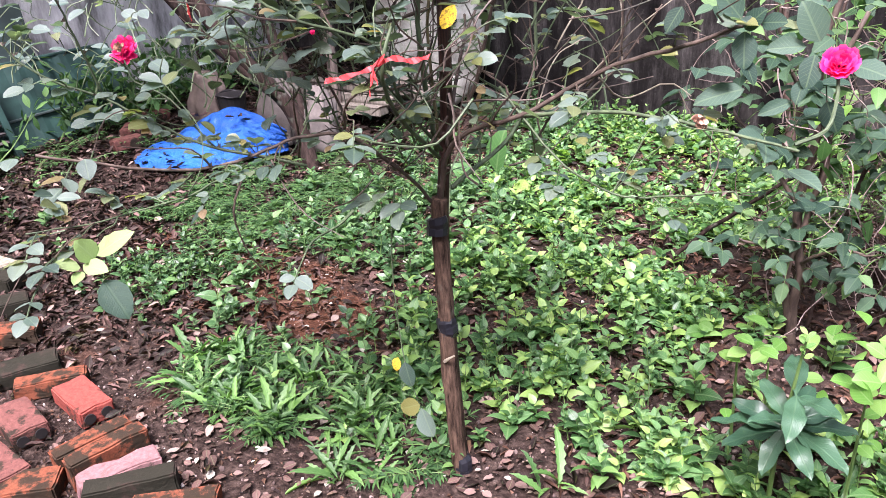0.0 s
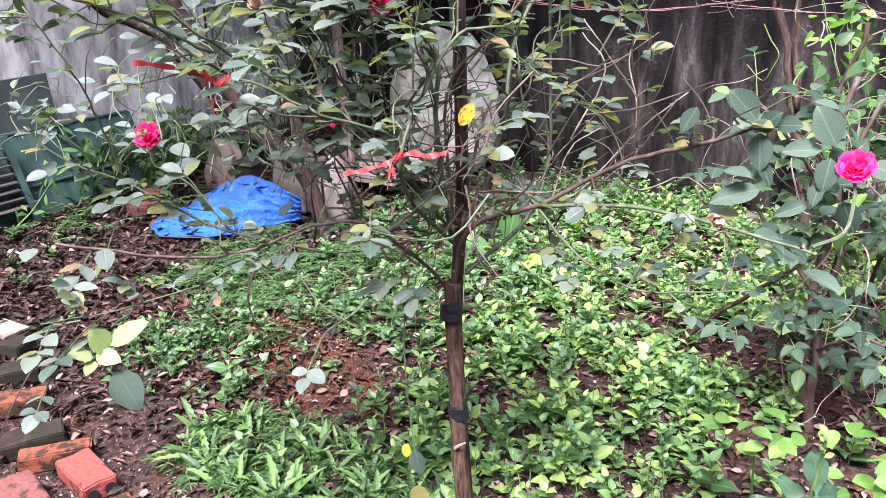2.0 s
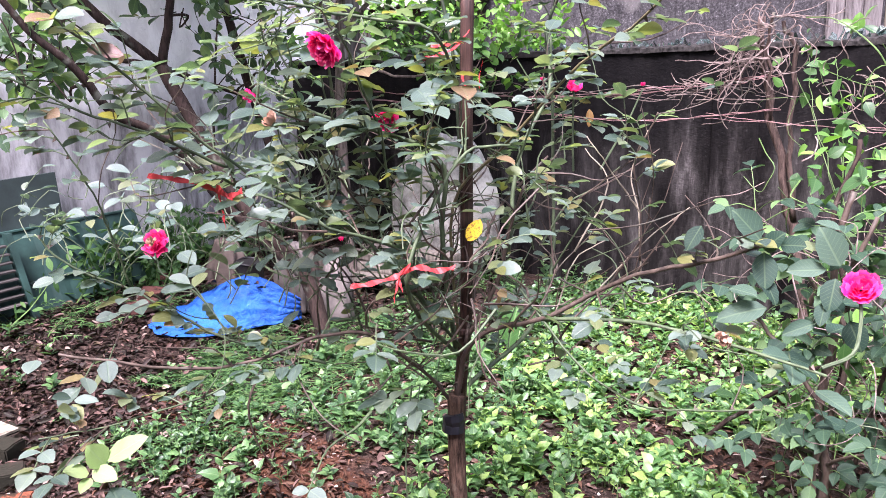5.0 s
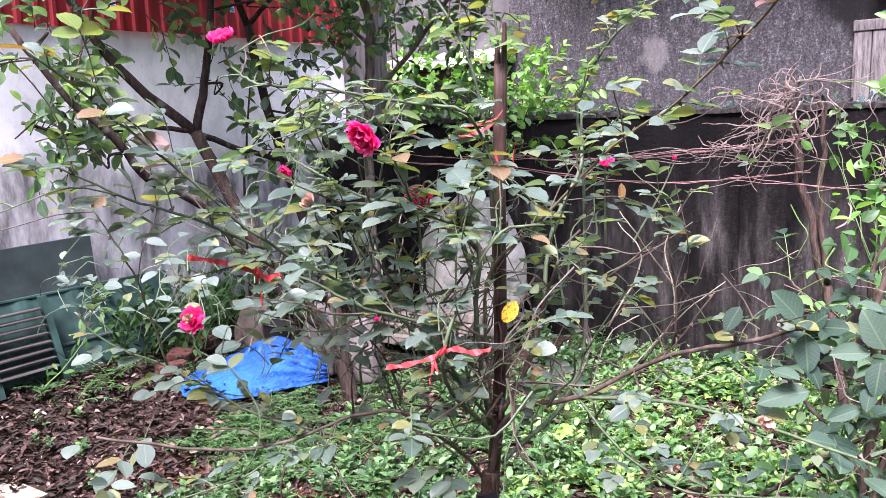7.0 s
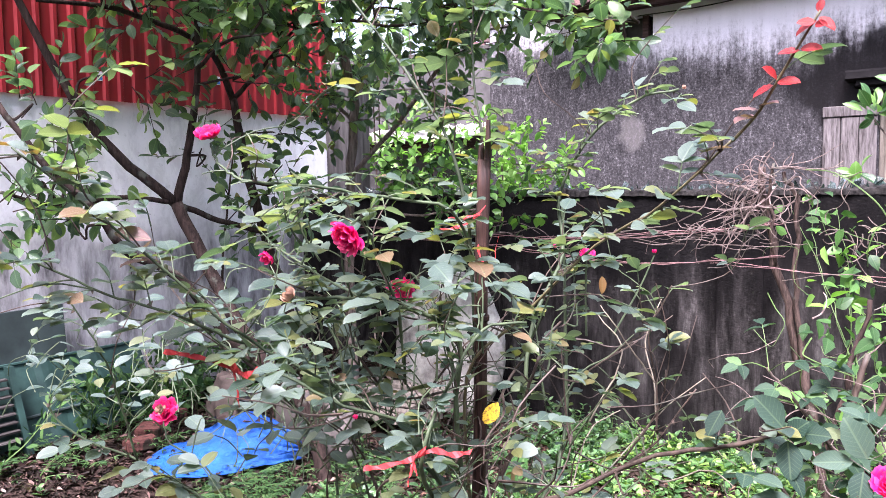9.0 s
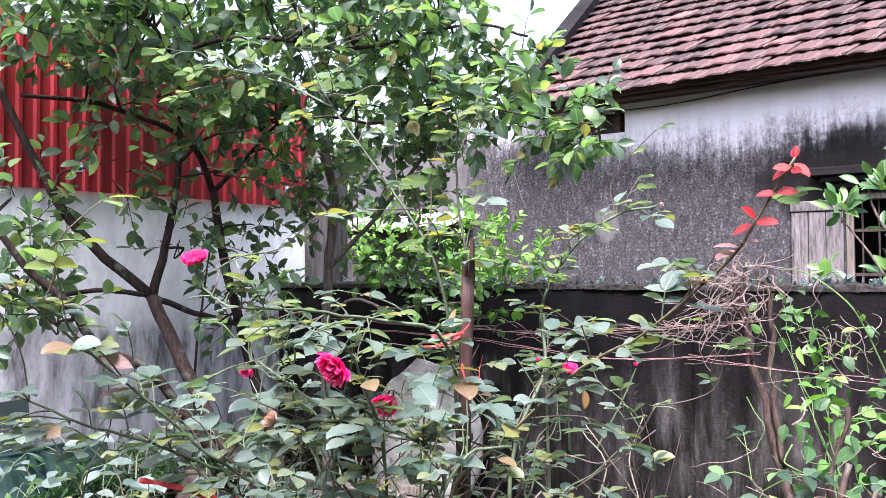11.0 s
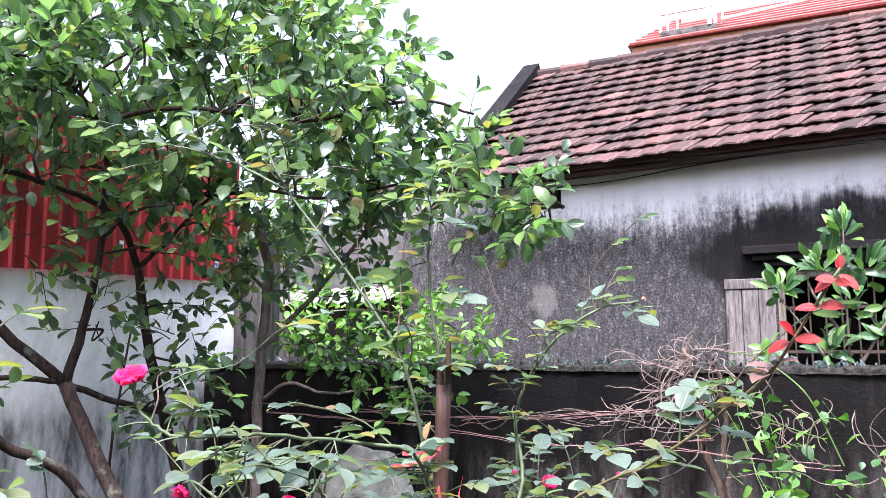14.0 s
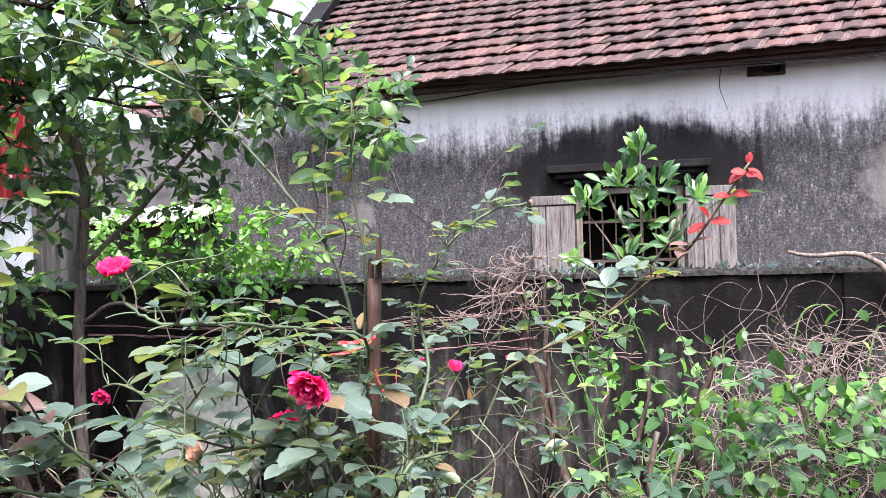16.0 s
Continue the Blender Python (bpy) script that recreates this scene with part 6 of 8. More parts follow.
# ---------------------------------------------------------------- fruit tree beside the wall
tree = thing("fruit_tree", (-2.78, 3.12, 0.03), "spreading fruit tree with several leaning brown trunks and a leafy crown", "tree")
BR = [
    (0.050, 0.040, [(-2.78, 3.12, -0.05), (-2.86, 3.14, 0.25), (-2.92, 3.08, 0.45), (-3.06, 2.88, 0.79), (-3.25, 2.82, 1.12), (-3.50, 2.78, 1.55)]),
    (0.036, 0.020, [(-3.50, 2.78, 1.55), (-3.72, 2.49, 1.90), (-3.81, 2.27, 2.32), (-3.85, 2.1, 2.7)]),
    (0.032, 0.016, [(-3.50, 2.78, 1.55), (-3.45, 2.84, 1.88), (-3.39, 2.86, 2.27), (-3.32, 2.81, 2.75)]),
    (0.022, 0.016, [(-3.50, 2.78, 1.55), (-3.45, 3.03, 1.45), (-3.37, 3.29, 1.37), (-3.38, 3.4, 1.30)]),
    (0.018, 0.010, [(-3.51, 2.76, 1.56), (-3.57, 2.49, 1.59), (-3.61, 2.19, 1.55), (-3.6, 1.9, 1.62)]),
    (0.044, 0.028, [(-2.90, 3.2, -0.05), (-3.05, 3.36, 0.3), (-3.24, 3.44, 0.65), (-3.43, 3.39, 1.26), (-3.53, 3.32, 1.76), (-3.56, 3.26, 2.16)]),
    (0.026, 0.012, [(-3.56, 3.26, 2.16), (-3.54, 3.05, 2.43), (-3.69, 2.61, 2.57), (-3.75, 2.2, 2.55)]),
    (0.020, 0.010, [(-3.56, 3.26, 2.16), (-3.45, 3.35, 2.30), (-3.26, 3.48, 2.57)]),
    (0.036, 0.016, [(-2.92, 3.06, 0.45), (-3.10, 2.80, 0.80), (-3.18, 2.52, 1.19), (-3.23, 2.28, 1.33), (-3.23, 2.09, 1.56), (-3.31, 1.96, 1.71), (-3.4, 1.8, 2.0)]),
    (0.018, 0.008, [(-3.32, 2.81, 2.75), (-3.14, 2.69, 2.80), (-2.81, 2.82, 2.85), (-2.49, 3.25, 2.85), (-2.02, 3.64, 3.01), (-1.75, 3.79, 2.94)]),
    (0.016, 0.008, [(-3.32, 2.81, 2.75), (-3.29, 2.56, 2.95), (-3.36, 2.20, 3.02)]),
    (0.014, 0.006, [(-3.26, 3.48, 2.57), (-2.95, 3.6, 2.6), (-2.61, 3.62, 2.53), (-1.99, 3.58, 2.55), (-1.64, 3.51, 2.45), (-1.18, 3.46, 2.34)]),
    (0.014, 0.006, [(-3.39, 2.86, 2.27), (-3.2, 2.9, 2.4), (-2.95, 2.95, 2.42)]),
]
for k, (r0, r1, pts) in enumerate(BR):
    part("trunk" if r0 > 0.03 else "branch", Geo().tube(pts, r0 * (0.95 if r0 > 0.04 else 0.8), r1 * 0.82, 9, 5, 0.002), TREE_BARK, tree, smooth=True)
grey_tree = thing("slender_tree", (-3.1, 3.78, 0.05), "slender grey-barked tree with a few leafy side branches", "tree")
GB = [(0.040, 0.032, [(-3.08, 3.75, -0.05), (-3.13, 3.80, 0.6), (-3.15, 3.81, 1.13), (-3.16, 3.85, 1.68), (-3.12, 3.85, 2.14), (-3.15, 3.78, 2.50)]),
      (0.020, 0.010, [(-3.16, 3.85, 1.70), (-2.84, 3.94, 2.03), (-2.49, 3.86, 2.32), (-2.27, 3.82, 2.56)]),
      (0.014, 0.006, [(-3.15, 3.84, 1.40), (-2.89, 3.77, 1.51), (-2.66, 3.79, 1.46), (-2.2, 3.85, 1.5)]),
      (0.016, 0.008, [(-3.13, 3.85, 2.05), (-3.35, 3.95, 2.2), (-3.45, 4.0, 2.5)])]
for r0, r1, pts in GB:
    part("trunk" if r0 > 0.03 else "branch", Geo().tube(pts, r0 * 0.85, r1 * 0.85, 9, 5, 0.003), GREY_BARK, grey_tree, smooth=True)


def foliage(centres, per, size, droop=0.15, tilt=0.55):
    """Leafy twigs round each centre: (x, y, z, radius)."""
    g, out = Geo(), []
    for x, y, z, r in centres:
        for k in range(per):
            u = unit(rng.normal(0, 1, 3) * np.array([1, 1, 0.7]))
            p = np.array([x, y, z]) + u * r * rng.random() ** 0.5
            d = unit(u + rng.normal(0, 0.5, 3))
            tw = [p]
            for i in range(3):
                d = unit(d + rng.normal(0, 0.22, 3) + np.array([0, 0, 0.05]))
                tw.append(tw[-1] + d * 0.07)
            g.tube(tw, 0.0030, 0.0011, 4, 2)
            out.append(place(tw[3], d, np.array([0, 0, 1]) + rng.normal(0, tilt, 3), size * rng.uniform(0.7, 1.1)))
            n = rng.integers(4, 8)
            for i in range(n):
                t = (i + 0.6) / n * 3
                k0 = min(2, int(t))
                q = tw[k0] + (tw[k0 + 1] - tw[k0]) * (t - k0)
                s = unit(np.cross(d, rng.normal(0, 1, 3)))
                out.append(place(q, unit(d * 0.7 + s * 0.9 + np.array([0, 0, -droop])), np.array([0, 0, 1]) + rng.normal(0, tilt, 3), size * rng.uniform(0.65, 1.25)))
    return g, out


CROWN = [(-3.31, 2.17, 2.95, 0.34), (-3.09, 2.64, 2.99, 0.36), (-2.88, 3.02, 3.05, 0.36), (-2.55, 3.27, 3.10, 0.34), (-2.74, 3.5, 2.72, 0.32), (-2.25, 3.66, 2.85, 0.32), (-1.92, 3.74, 2.82, 0.22), (-3.06, 3.0, 2.68, 0.34), (-3.36, 2.53, 2.50, 0.26), (-1.55, 3.55, 2.44, 0.18), (-3.25, 1.84, 3.0, 0.34), (-2.5, 3.25, 3.38, 0.25), (-2.95, 2.6, 3.3, 0.34), (-3.3, 2.9, 3.2, 0.34), (-2.2, 3.55, 2.55, 0.22), (-1.85, 3.55, 2.55, 0.15), (-1.3, 3.47, 2.36, 0.10), (-3.0, 2.25, 3.25, 0.3), (-3.75, 1.9, 3.0, 0.3), (-3.5, 2.6, 2.85, 0.3), (-2.35, 3.85, 3.0, 0.3), (-2.75, 4.0, 2.75, 0.3), (-2.05, 3.95, 2.65, 0.2), (-2.9, 4.1, 3.1, 0.35), (-3.4, 3.7, 2.9, 0.35), (-3.5, 3.9, 2.4, 0.3), (-2.5, 4.1, 2.5, 0.2), (-3.6, 2.9, 3.45, 0.35), (-3.1, 2.9, 3.4, 0.35), (-2.65, 2.95, 3.3, 0.32), (-2.3, 3.0, 3.2, 0.22), (-3.9, 2.9, 3.2, 0.35), (-3.2, 2.3, 3.3, 0.35), (-3.0, 2.2, 2.95, 0.3), (-2.6, 2.9, 2.95, 0.3), (-2.2, 3.0, 2.85, 0.25), (-3.5, 2.2, 3.3, 0.35), (-3.9, 3.3, 3.5, 0.4), (-3.3, 3.4, 3.4, 0.35), (-2.1, 3.4, 3.1, 0.18), (-3.9, 2.5, 3.02, 0.28), (-3.5, 2.6, 2.98, 0.28), (-3.6, 3.3, 2.9, 0.3), (-3.3, 2.1, 2.9, 0.25), (-3.95, 3.0, 2.85, 0.25), (-3.3, 3.2, 2.6, 0.16), (-3.05, 3.3, 2.5, 0.16)]
LEFT_LOW = [(-3.5, 1.95, 1.95, 0.16), (-3.5, 2.1, 1.72, 0.15), (-3.5, 1.85, 1.55, 0.13), (-3.45, 2.15, 1.50, 0.10)]
CROWN_BACK = [(-4.1, 2.4, 3.3, 0.4), (-4.1, 3.0, 3.7, 0.4), (-3.7, 3.4, 3.8, 0.4), (-3.3, 3.0, 3.8, 0.38), (-2.9, 3.3, 3.75, 0.36), (-2.6, 3.6, 3.5, 0.34), (-3.1, 3.9, 3.5, 0.36), (-2.45, 3.9, 3.35, 0.28), (-3.7, 4.1, 3.2, 0.36)]
LOWER = [(-3.75, 2.3, 1.95, 0.22), (-3.35, 3.35, 1.95, 0.24), (-3.5, 2.95, 1.85, 0.16), (-3.5, 2.2, 1.75, 0.16), (-3.2, 3.1, 2.2, 0.2), (-3.6, 2.6, 2.25, 0.22), (-3.25, 3.3, 1.75, 0.13), (-3.15, 3.25, 1.58, 0.13), (-3.28, 3.2, 1.45, 0.10)] + LEFT_LOW
g, lv = foliage(CROWN, 17, 0.095)
g2, lv2 = foliage(LOWER, 8, 0.085)
g3, lv3 = foliage(CROWN_BACK, 14, 0.095)
part("upper_twig_tangle", g3, TREE_BARK, tree, kind="stuff")
# thin limbs that carry each clump of the crown
wood = np.concatenate([np.array(spline(pts, 5)) for _, _, pts in BR])
for x, y, z, r in CROWN + CROWN_BACK + LOWER:
    c = np.array([x, y, z])
    gap = np.linalg.norm(wood - c, axis=1) + np.where(wood[:, 2] > z, 0.6, 0.0)
    foot = wood[int(np.argmin(gap))]
    bow = rng.normal(0, 0.05, (2, 3))
    part("limb", Geo().tube([foot, foot * 0.65 + c * 0.35 + bow[0] + (0, 0, 0.03), foot * 0.3 + c * 0.7 + bow[1], c + (c - foot) * 0.15], 0.0085, 0.0035, 6, 4), TREE_BARK, tree, smooth=True)
g.v += g2.v
g.uv += g2.uv
g.f += [tuple(i + g.count for i in f) for f in g2.f]
g.count += g2.count
part("twig_tangle", g, TREE_BARK, tree, kind="stuff")
leaves(tree, lv + lv2 + lv3, TREE_SHAPES, TREE_LEAF, 150)
g, lv = foliage([(-2.5, 3.85, 2.38, 0.20), (-2.75, 3.9, 2.25, 0.16), (-3.05, 3.8, 2.15, 0.16), (-3.2, 3.85, 2.05, 0.14), (-3.3, 3.9, 2.4, 0.25), (-3.0, 3.85, 2.6, 0.22), (-3.25, 4.15, 2.75, 0.28), (-2.9, 4.05, 2.95, 0.25), (-2.45, 3.85, 2.05, 0.10)], 12, 0.078)
part("twig_tangle", g, TREE_BARK, grey_tree, kind="stuff")
leaves(grey_tree, lv, TREE_SHAPES, TREE_LEAF, 60)
g, lv = foliage([(-2.55, 3.85, 1.63, 0.13), (-2.3, 3.85, 1.56, 0.14), (-2.1, 3.88, 1.50, 0.12), (-2.75, 3.88, 1.72, 0.08)], 15, 0.066)
part("low_twig_tangle", g, TREE_BARK, grey_tree, kind="stuff")
leaves(grey_tree, lv, TREE_SHAPES, VINE_LEAF, 60, "low_leaf", "low_foliage")

# shrubs beyond the wall
for nm, lab, cs, size, mat, per in (("garden_shrub", "bright green shrub growing behind the wall", [(-3.6, 5.5, 1.75, 0.35), (-3.0, 5.6, 1.8, 0.35), (-2.6, 5.5, 1.65, 0.3), (-4.2, 5.7, 1.9, 0.4), (-3.3, 5.9, 1.95, 0.3)], 0.085, LIME_LEAF, 30),
                                    ("ivy", "leafy creeper against the outbuilding wall", [(-4.9, 6.4, 2.5, 0.35), (-5.2, 6.5, 2.9, 0.35), (-5.0, 6.6, 3.3, 0.35), (-5.3, 6.0, 2.1, 0.35)], 0.14, TREE_LEAF, 16)):
    sb = thing(nm, (cs[0][0], cs[0][1], 0), lab, "shrub")
    g, lv = foliage(cs, per, size)
    for c in cs:
        g.tube([(c[0], c[1], -0.05), (c[0] + 0.05, c[1], 0.8), (c[0], c[1], c[2])], 0.014, 0.006, 6, 4)
    part("stem_tangle", g, TREE_BARK, sb, kind="stuff")
    leaves(sb, lv, TREE_SHAPES, mat, 40)

citrus = thing("citrus_shrub", (0.05, 5.35, 0), "glossy-leaved citrus shrub growing up in front of the barred window", "shrub")
for pts in ([(0.05, 5.35, -0.05), (0.03, 5.34, 1.2), (0.02, 5.3, 1.9), (0.03, 5.3, 2.42)], [(0.04, 5.34, 1.3), (-0.15, 5.3, 1.7), (-0.35, 5.28, 2.0)], [(0.03, 5.32, 1.5), (0.2, 5.3, 1.8), (0.38, 5.3, 2.05)], [(0.03, 5.3, 1.7), (-0.15, 5.3, 2.0), (-0.2, 5.3, 2.2)], [(0.03, 5.32, 1.3), (-0.05, 5.28, 1.5), (-0.12, 5.25, 1.65)]):
    part("stem", Geo().tube(pts, 0.012, 0.004, 7, 5), GREY_BARK, citrus)
lv = []
for c, n, r in (((0.03, 5.3, 2.35), 9, 0.10), ((-0.1, 5.3, 2.15), 18, 0.16), ((0.12, 5.3, 2.12), 14, 0.14), ((-0.33, 5.28, 2.03), 10, 0.10), ((0.38, 5.3, 2.05), 9, 0.09), ((0.05, 5.3, 1.9), 14, 0.16), ((-0.1, 5.25, 1.66), 10, 0.12), ((0.2, 5.3, 1.75), 6, 0.12), ((-0.42, 5.25, 1.68), 3, 0.04)):
    for k in range(int(n * 2.2)):
        u = unit(rng.normal(0, 1, 3) + np.array([0, -0.2, 0.3]))
        lv.append(place(np.array(c) + u * r * rng.random(), unit(u + np.array([0, 0, 0.35])), np.array([0, -0.6, 0.6]) + rng.normal(0, 0.4, 3), rng.uniform(0.085, 0.145), 0.80))
leaves(citrus, lv, OVAL_SHAPES, CITRUS_LEAF, 200)
leaves(citrus, [place((0.03, 5.3, 2.42), (0.1, 0, 1), (0.6, -0.7, 0), 0.15, 0.6), place((0.0, 5.3, 2.38), (-0.5, -0.2, 0.8), (0.2, -0.9, 0.2), 0.14, 0.8), place((0.4, 5.28, 2.02), (0.1, -0.2, 1), (0.1, -1, 0.1), 0.15), place((-0.43, 5.25, 1.62), (0, -0.2, 1), (0, -1, 0.1), 0.13)], OVAL_SHAPES, LIME_LEAF, 9, "young_leaf")
dead = thing("dead_branch", (1.5, 4.40, 0), "bare dead grey branch leaning out over the coping", "branch")
part("limb", Geo().tube([(0.723, 4.42, 1.681), (0.853, 4.42, 1.655), (1.035, 4.42, 1.662), (1.12, 4.41, 1.64), (1.209, 4.40, 1.569), (1.34, 4.39, 1.35), (1.45, 4.38, 0.8), (1.5, 4.38, -0.03)], 0.010, 0.024, 7, 5, 0.002), GREY_BARK, dead, smooth=True)
part("twig", Geo().tube([(1.10, 4.41, 1.645), (1.16, 4.40, 1.66), (1.21, 4.39, 1.65)], 0.008, 0.004, 6, 3), GREY_BARK, dead)

# ---------------------------------------------------------------- stump with dry creepers, and the creeper thicket
stump = thing("creeper_stump", (-0.5, 4.1, 0), "dead stump smothered in a tangle of dry creeper stems", "stump")
for r0, r1, pts in ((0.040, 0.026, [(-0.42, 4.1, -0.05), (-0.5, 4.12, 0.4), (-0.58, 4.15, 0.75), (-0.69, 4.15, 1.22), (-0.78, 4.15, 1.70)]), (0.024, 0.014, [(-0.56, 4.14, 0.7), (-0.60, 4.12, 1.1), (-0.60, 4.12, 1.5), (-0.66, 4.1, 1.66)]), (0.018, 0.010, [(-0.45, 4.1, 0.3), (-0.35, 4.08, 0.7), (-0.28, 4.05, 1.0)]), (0.016, 0.01, [(-0.70, 4.14, 1.2), (-0.72, 4.1, 1.5), (-0.7, 4.08, 1.72)])):
    part("trunk", Geo().tube(pts, r0 * 0.66, r1 * 0.7, 8, 5, 0.006), bark("dead_stump_bark", (0.022, 0.015, 0.012), (0.110, 0.075, 0.064), 0.85), stump, smooth=True)


def tangle(g, centre, spread, n, length, r, sag=0.1, bias=(0, 0, 0)):
    for k in range(n):
        p = np.asarray(centre) + rng.normal(0, 1, 3) * spread
        d = unit(rng.normal(0, 1, 3) + np.asarray(bias))
        pts = [p]
        for i in range(6):
            d = unit(d + rng.normal(0, 0.5, 3) + np.array([0, 0, -sag]))
            pts.append(pts[-1] + d * length / 6 * rng.uniform(0.6, 1.3))
        rr = r * rng.uniform(0.6, 1.5)
        g.tube(pts, rr, rr * 0.6, 4, 3)


g = Geo()


def strand(p, d, n, stride, pull, curl, r):
    """A dry creeper stem that curls as it goes and drifts along the pull."""
    pts, d = [np.asarray(p, float)], unit(d)
    axis = unit(rng.normal(0, 1, 3) * (0.3, 1, 0.3))
    for i in range(n):
        if rng.random() < 0.3:
            axis = unit(rng.normal(0, 1, 3) * (0.3, 1, 0.3))
        d = unit(d + np.cross(axis, d) * curl * rng.uniform(0.2, 1.3) + np.asarray(pull) + rng.normal(0, 0.12, 3) * (1, 0.4, 1))
        pts.append(pts[-1] + d * stride * rng.uniform(0.7, 1.3))
    g.tube(pts, r, r * 0.55, 5, 3)


for k in range(34):
    # stems that spill from the stump's head down to the twine
    strand((rng.normal(-0.76, 0.035), rng.normal(4.08, 0.03), rng.uniform(1.46, 1.66)), (-0.45, 0, rng.normal(-0.3, 0.4)), int(rng.integers(5, 15)), 0.036, (-0.13, 0, -0.13), 0.40, rng.uniform(0.0024, 0.0046))
for k in range(36):
    # loops that hang about the head
    strand((rng.normal(-0.73, 0.06), rng.normal(4.07, 0.03), rng.uniform(1.40, 1.68)), rng.normal(0, 1, 3) * (1, 0.3, 1), int(rng.integers(6, 13)), 0.028, (0, 0, -0.12), 0.75, rng.uniform(0.0022, 0.0042))
for k in range(12):
    strand((rng.normal(-1.02, 0.10), rng.normal(4.09, 0.02), rng.normal(1.40, 0.02)), (rng.normal(0, 0.6), 0, -0.6), int(rng.integers(5, 10)), 0.030, (-0.08, 0, -0.06), 0.5, rng.uniform(0.0020, 0.0034))
for k in range(16):
    strand((rng.normal(-0.34, 0.10), rng.normal(4.07, 0.04), rng.uniform(1.28, 1.46)), rng.normal(0, 1, 3) * (1, 0.3, 1), int(rng.integers(5, 11)), 0.030, (0.05, 0, -0.08), 0.6, rng.uniform(0.0020, 0.0036))
for k in range(5):
    strand((rng.normal(-0.70, 0.03), 4.07, 1.69), (0.9, 0, 0.25), 8, 0.038, (0.05, 0, -0.05), 0.25, 0.0028)
strand((-0.775, 4.1, 1.62), (0.02, 0, 1), 4, 0.035, (0, 0, 0.1), 0.05, 0.006)
for k in range(14):
    a = np.array([-3.0 + 2.1 * rng.random(), rng.normal(4.09, 0.015), 0])
    a[2] = 1.335 + rng.normal(0, 0.02)
    g.tube([a, a + [0.15, 0, rng.normal(0, 0.02)], a + [0.32, 0.01, rng.normal(0, 0.03)], a + [0.45, 0.01, rng.normal(0, 0.02)]], 0.0026, 0.0016, 4, 4)
part("dry_creeper_tangle", g, VINE_BARK, stump, kind="stuff")
for pts, r in (([(-3.3, 3.95, 1.38), (-2.4, 4.05, 1.335), (-1.5, 4.1, 1.33), (-0.72, 4.12, 1.42)], 0.004), ([(-3.2, 3.95, 1.33), (-2.3, 4.05, 1.28), (-1.4, 4.1, 1.20), (-0.65, 4.12, 1.26)], 0.004), ([(-1.95, 4.06, 1.31), (-1.4, 4.08, 1.36), (-0.95, 4.12, 1.39), (-0.65, 4.1, 1.42)], 0.0035), ([(-1.0, 4.1, 1.24), (-0.6, 4.1, 1.19), (-0.1, 4.08, 1.17)], 0.003)):
    tw = thing("twine", pts[1], "faded pink twine stretched along the wall", "twine", "twine lines")
    part("strand", Geo().tube(pts, r * 0.6, sides=5, fine=10, wob=0.003), TWINE, tw)
    part("strand", Geo().tube([(a, b - 0.008, c - 0.012 + 0.015 * math.sin(a * 7)) for a, b, c in pts], r * 0.45, sides=5, fine=10, wob=0.004), TWINE, tw)

thicket = thing("creeper_thicket", (0.5, 3.3, 0), "thicket of green creeper over grey dead stems", "creeper")
for r, pts in ((0.022, [(-0.20, 2.5, -0.05), (-0.21, 2.52, 0.3), (-0.18, 2.55, 0.7), (-0.25, 2.62, 1.0), (-0.2, 2.7, 1.25)]), (0.016, [(-0.17, 2.52, -0.05), (-0.10, 2.55, 0.4), (0.0, 2.6, 0.8), (0.05, 2.7, 1.15)]), (0.03, [(0.02, 3.0, -0.05), (0.05, 3.0, 0.5), (0.0, 3.05, 1.0), (0.1, 3.1, 1.3)]), (0.02, [(0.3, 2.9, -0.05), (0.25, 2.95, 0.5), (0.4, 3.0, 1.0), (0.3, 3.1, 1.35)]), (0.02, [(0.8, 3.2, -0.05), (0.75, 3.2, 0.6), (0.9, 3.25, 1.2)]), (0.02, [(1.3, 3.4, -0.05), (1.25, 3.4, 0.6), (1.3, 3.45, 1.2)]), (0.014, [(-0.75, 2.75, -0.02), (-0.5, 2.8, 0.25), (-0.2, 2.85, 0.5), (0.1, 2.9, 0.7)])):
    part("stem", Geo().tube(pts, r * (0.45 if pts[0][1] < 2.7 else 0.7), r * 0.35, 7, 5, 0.004), TREE_BARK, thicket, smooth=True)
g = Geo()
for c, s, n in (((0.25, 3.1, 1.0), (0.25, 0.2, 0.2), 120), ((0.75, 3.3, 1.0), (0.3, 0.2, 0.18), 150), ((1.3, 3.4, 0.9), (0.3, 0.2, 0.2), 110), ((0.05, 2.8, 0.5), (0.2, 0.2, 0.25), 70), ((0.6, 3.1, 0.5), (0.5, 0.25, 0.25), 120), ((0.55, 3.3, 1.3), (0.18, 0.1, 0.06), 36)):
    for k in range(int(n * 1.2)):
        strand(np.asarray(c) + rng.normal(0, 1, 3) * s * 0.9, rng.normal(0, 1, 3) + np.array([0.3, 0, 0]), int(rng.integers(6, 12)), 0.050, (0.05, 0, -0.07), 0.5, rng.uniform(0.0013, 0.0030))
part("dead_stem_tangle", g, VINE_BARK, thicket, kind="stuff")
g = Geo()
tangle(g, (0.35, 3.05, 0.8), (0.45, 0.3, 0.28), 70, 0.45, 0.0018, 0.05)
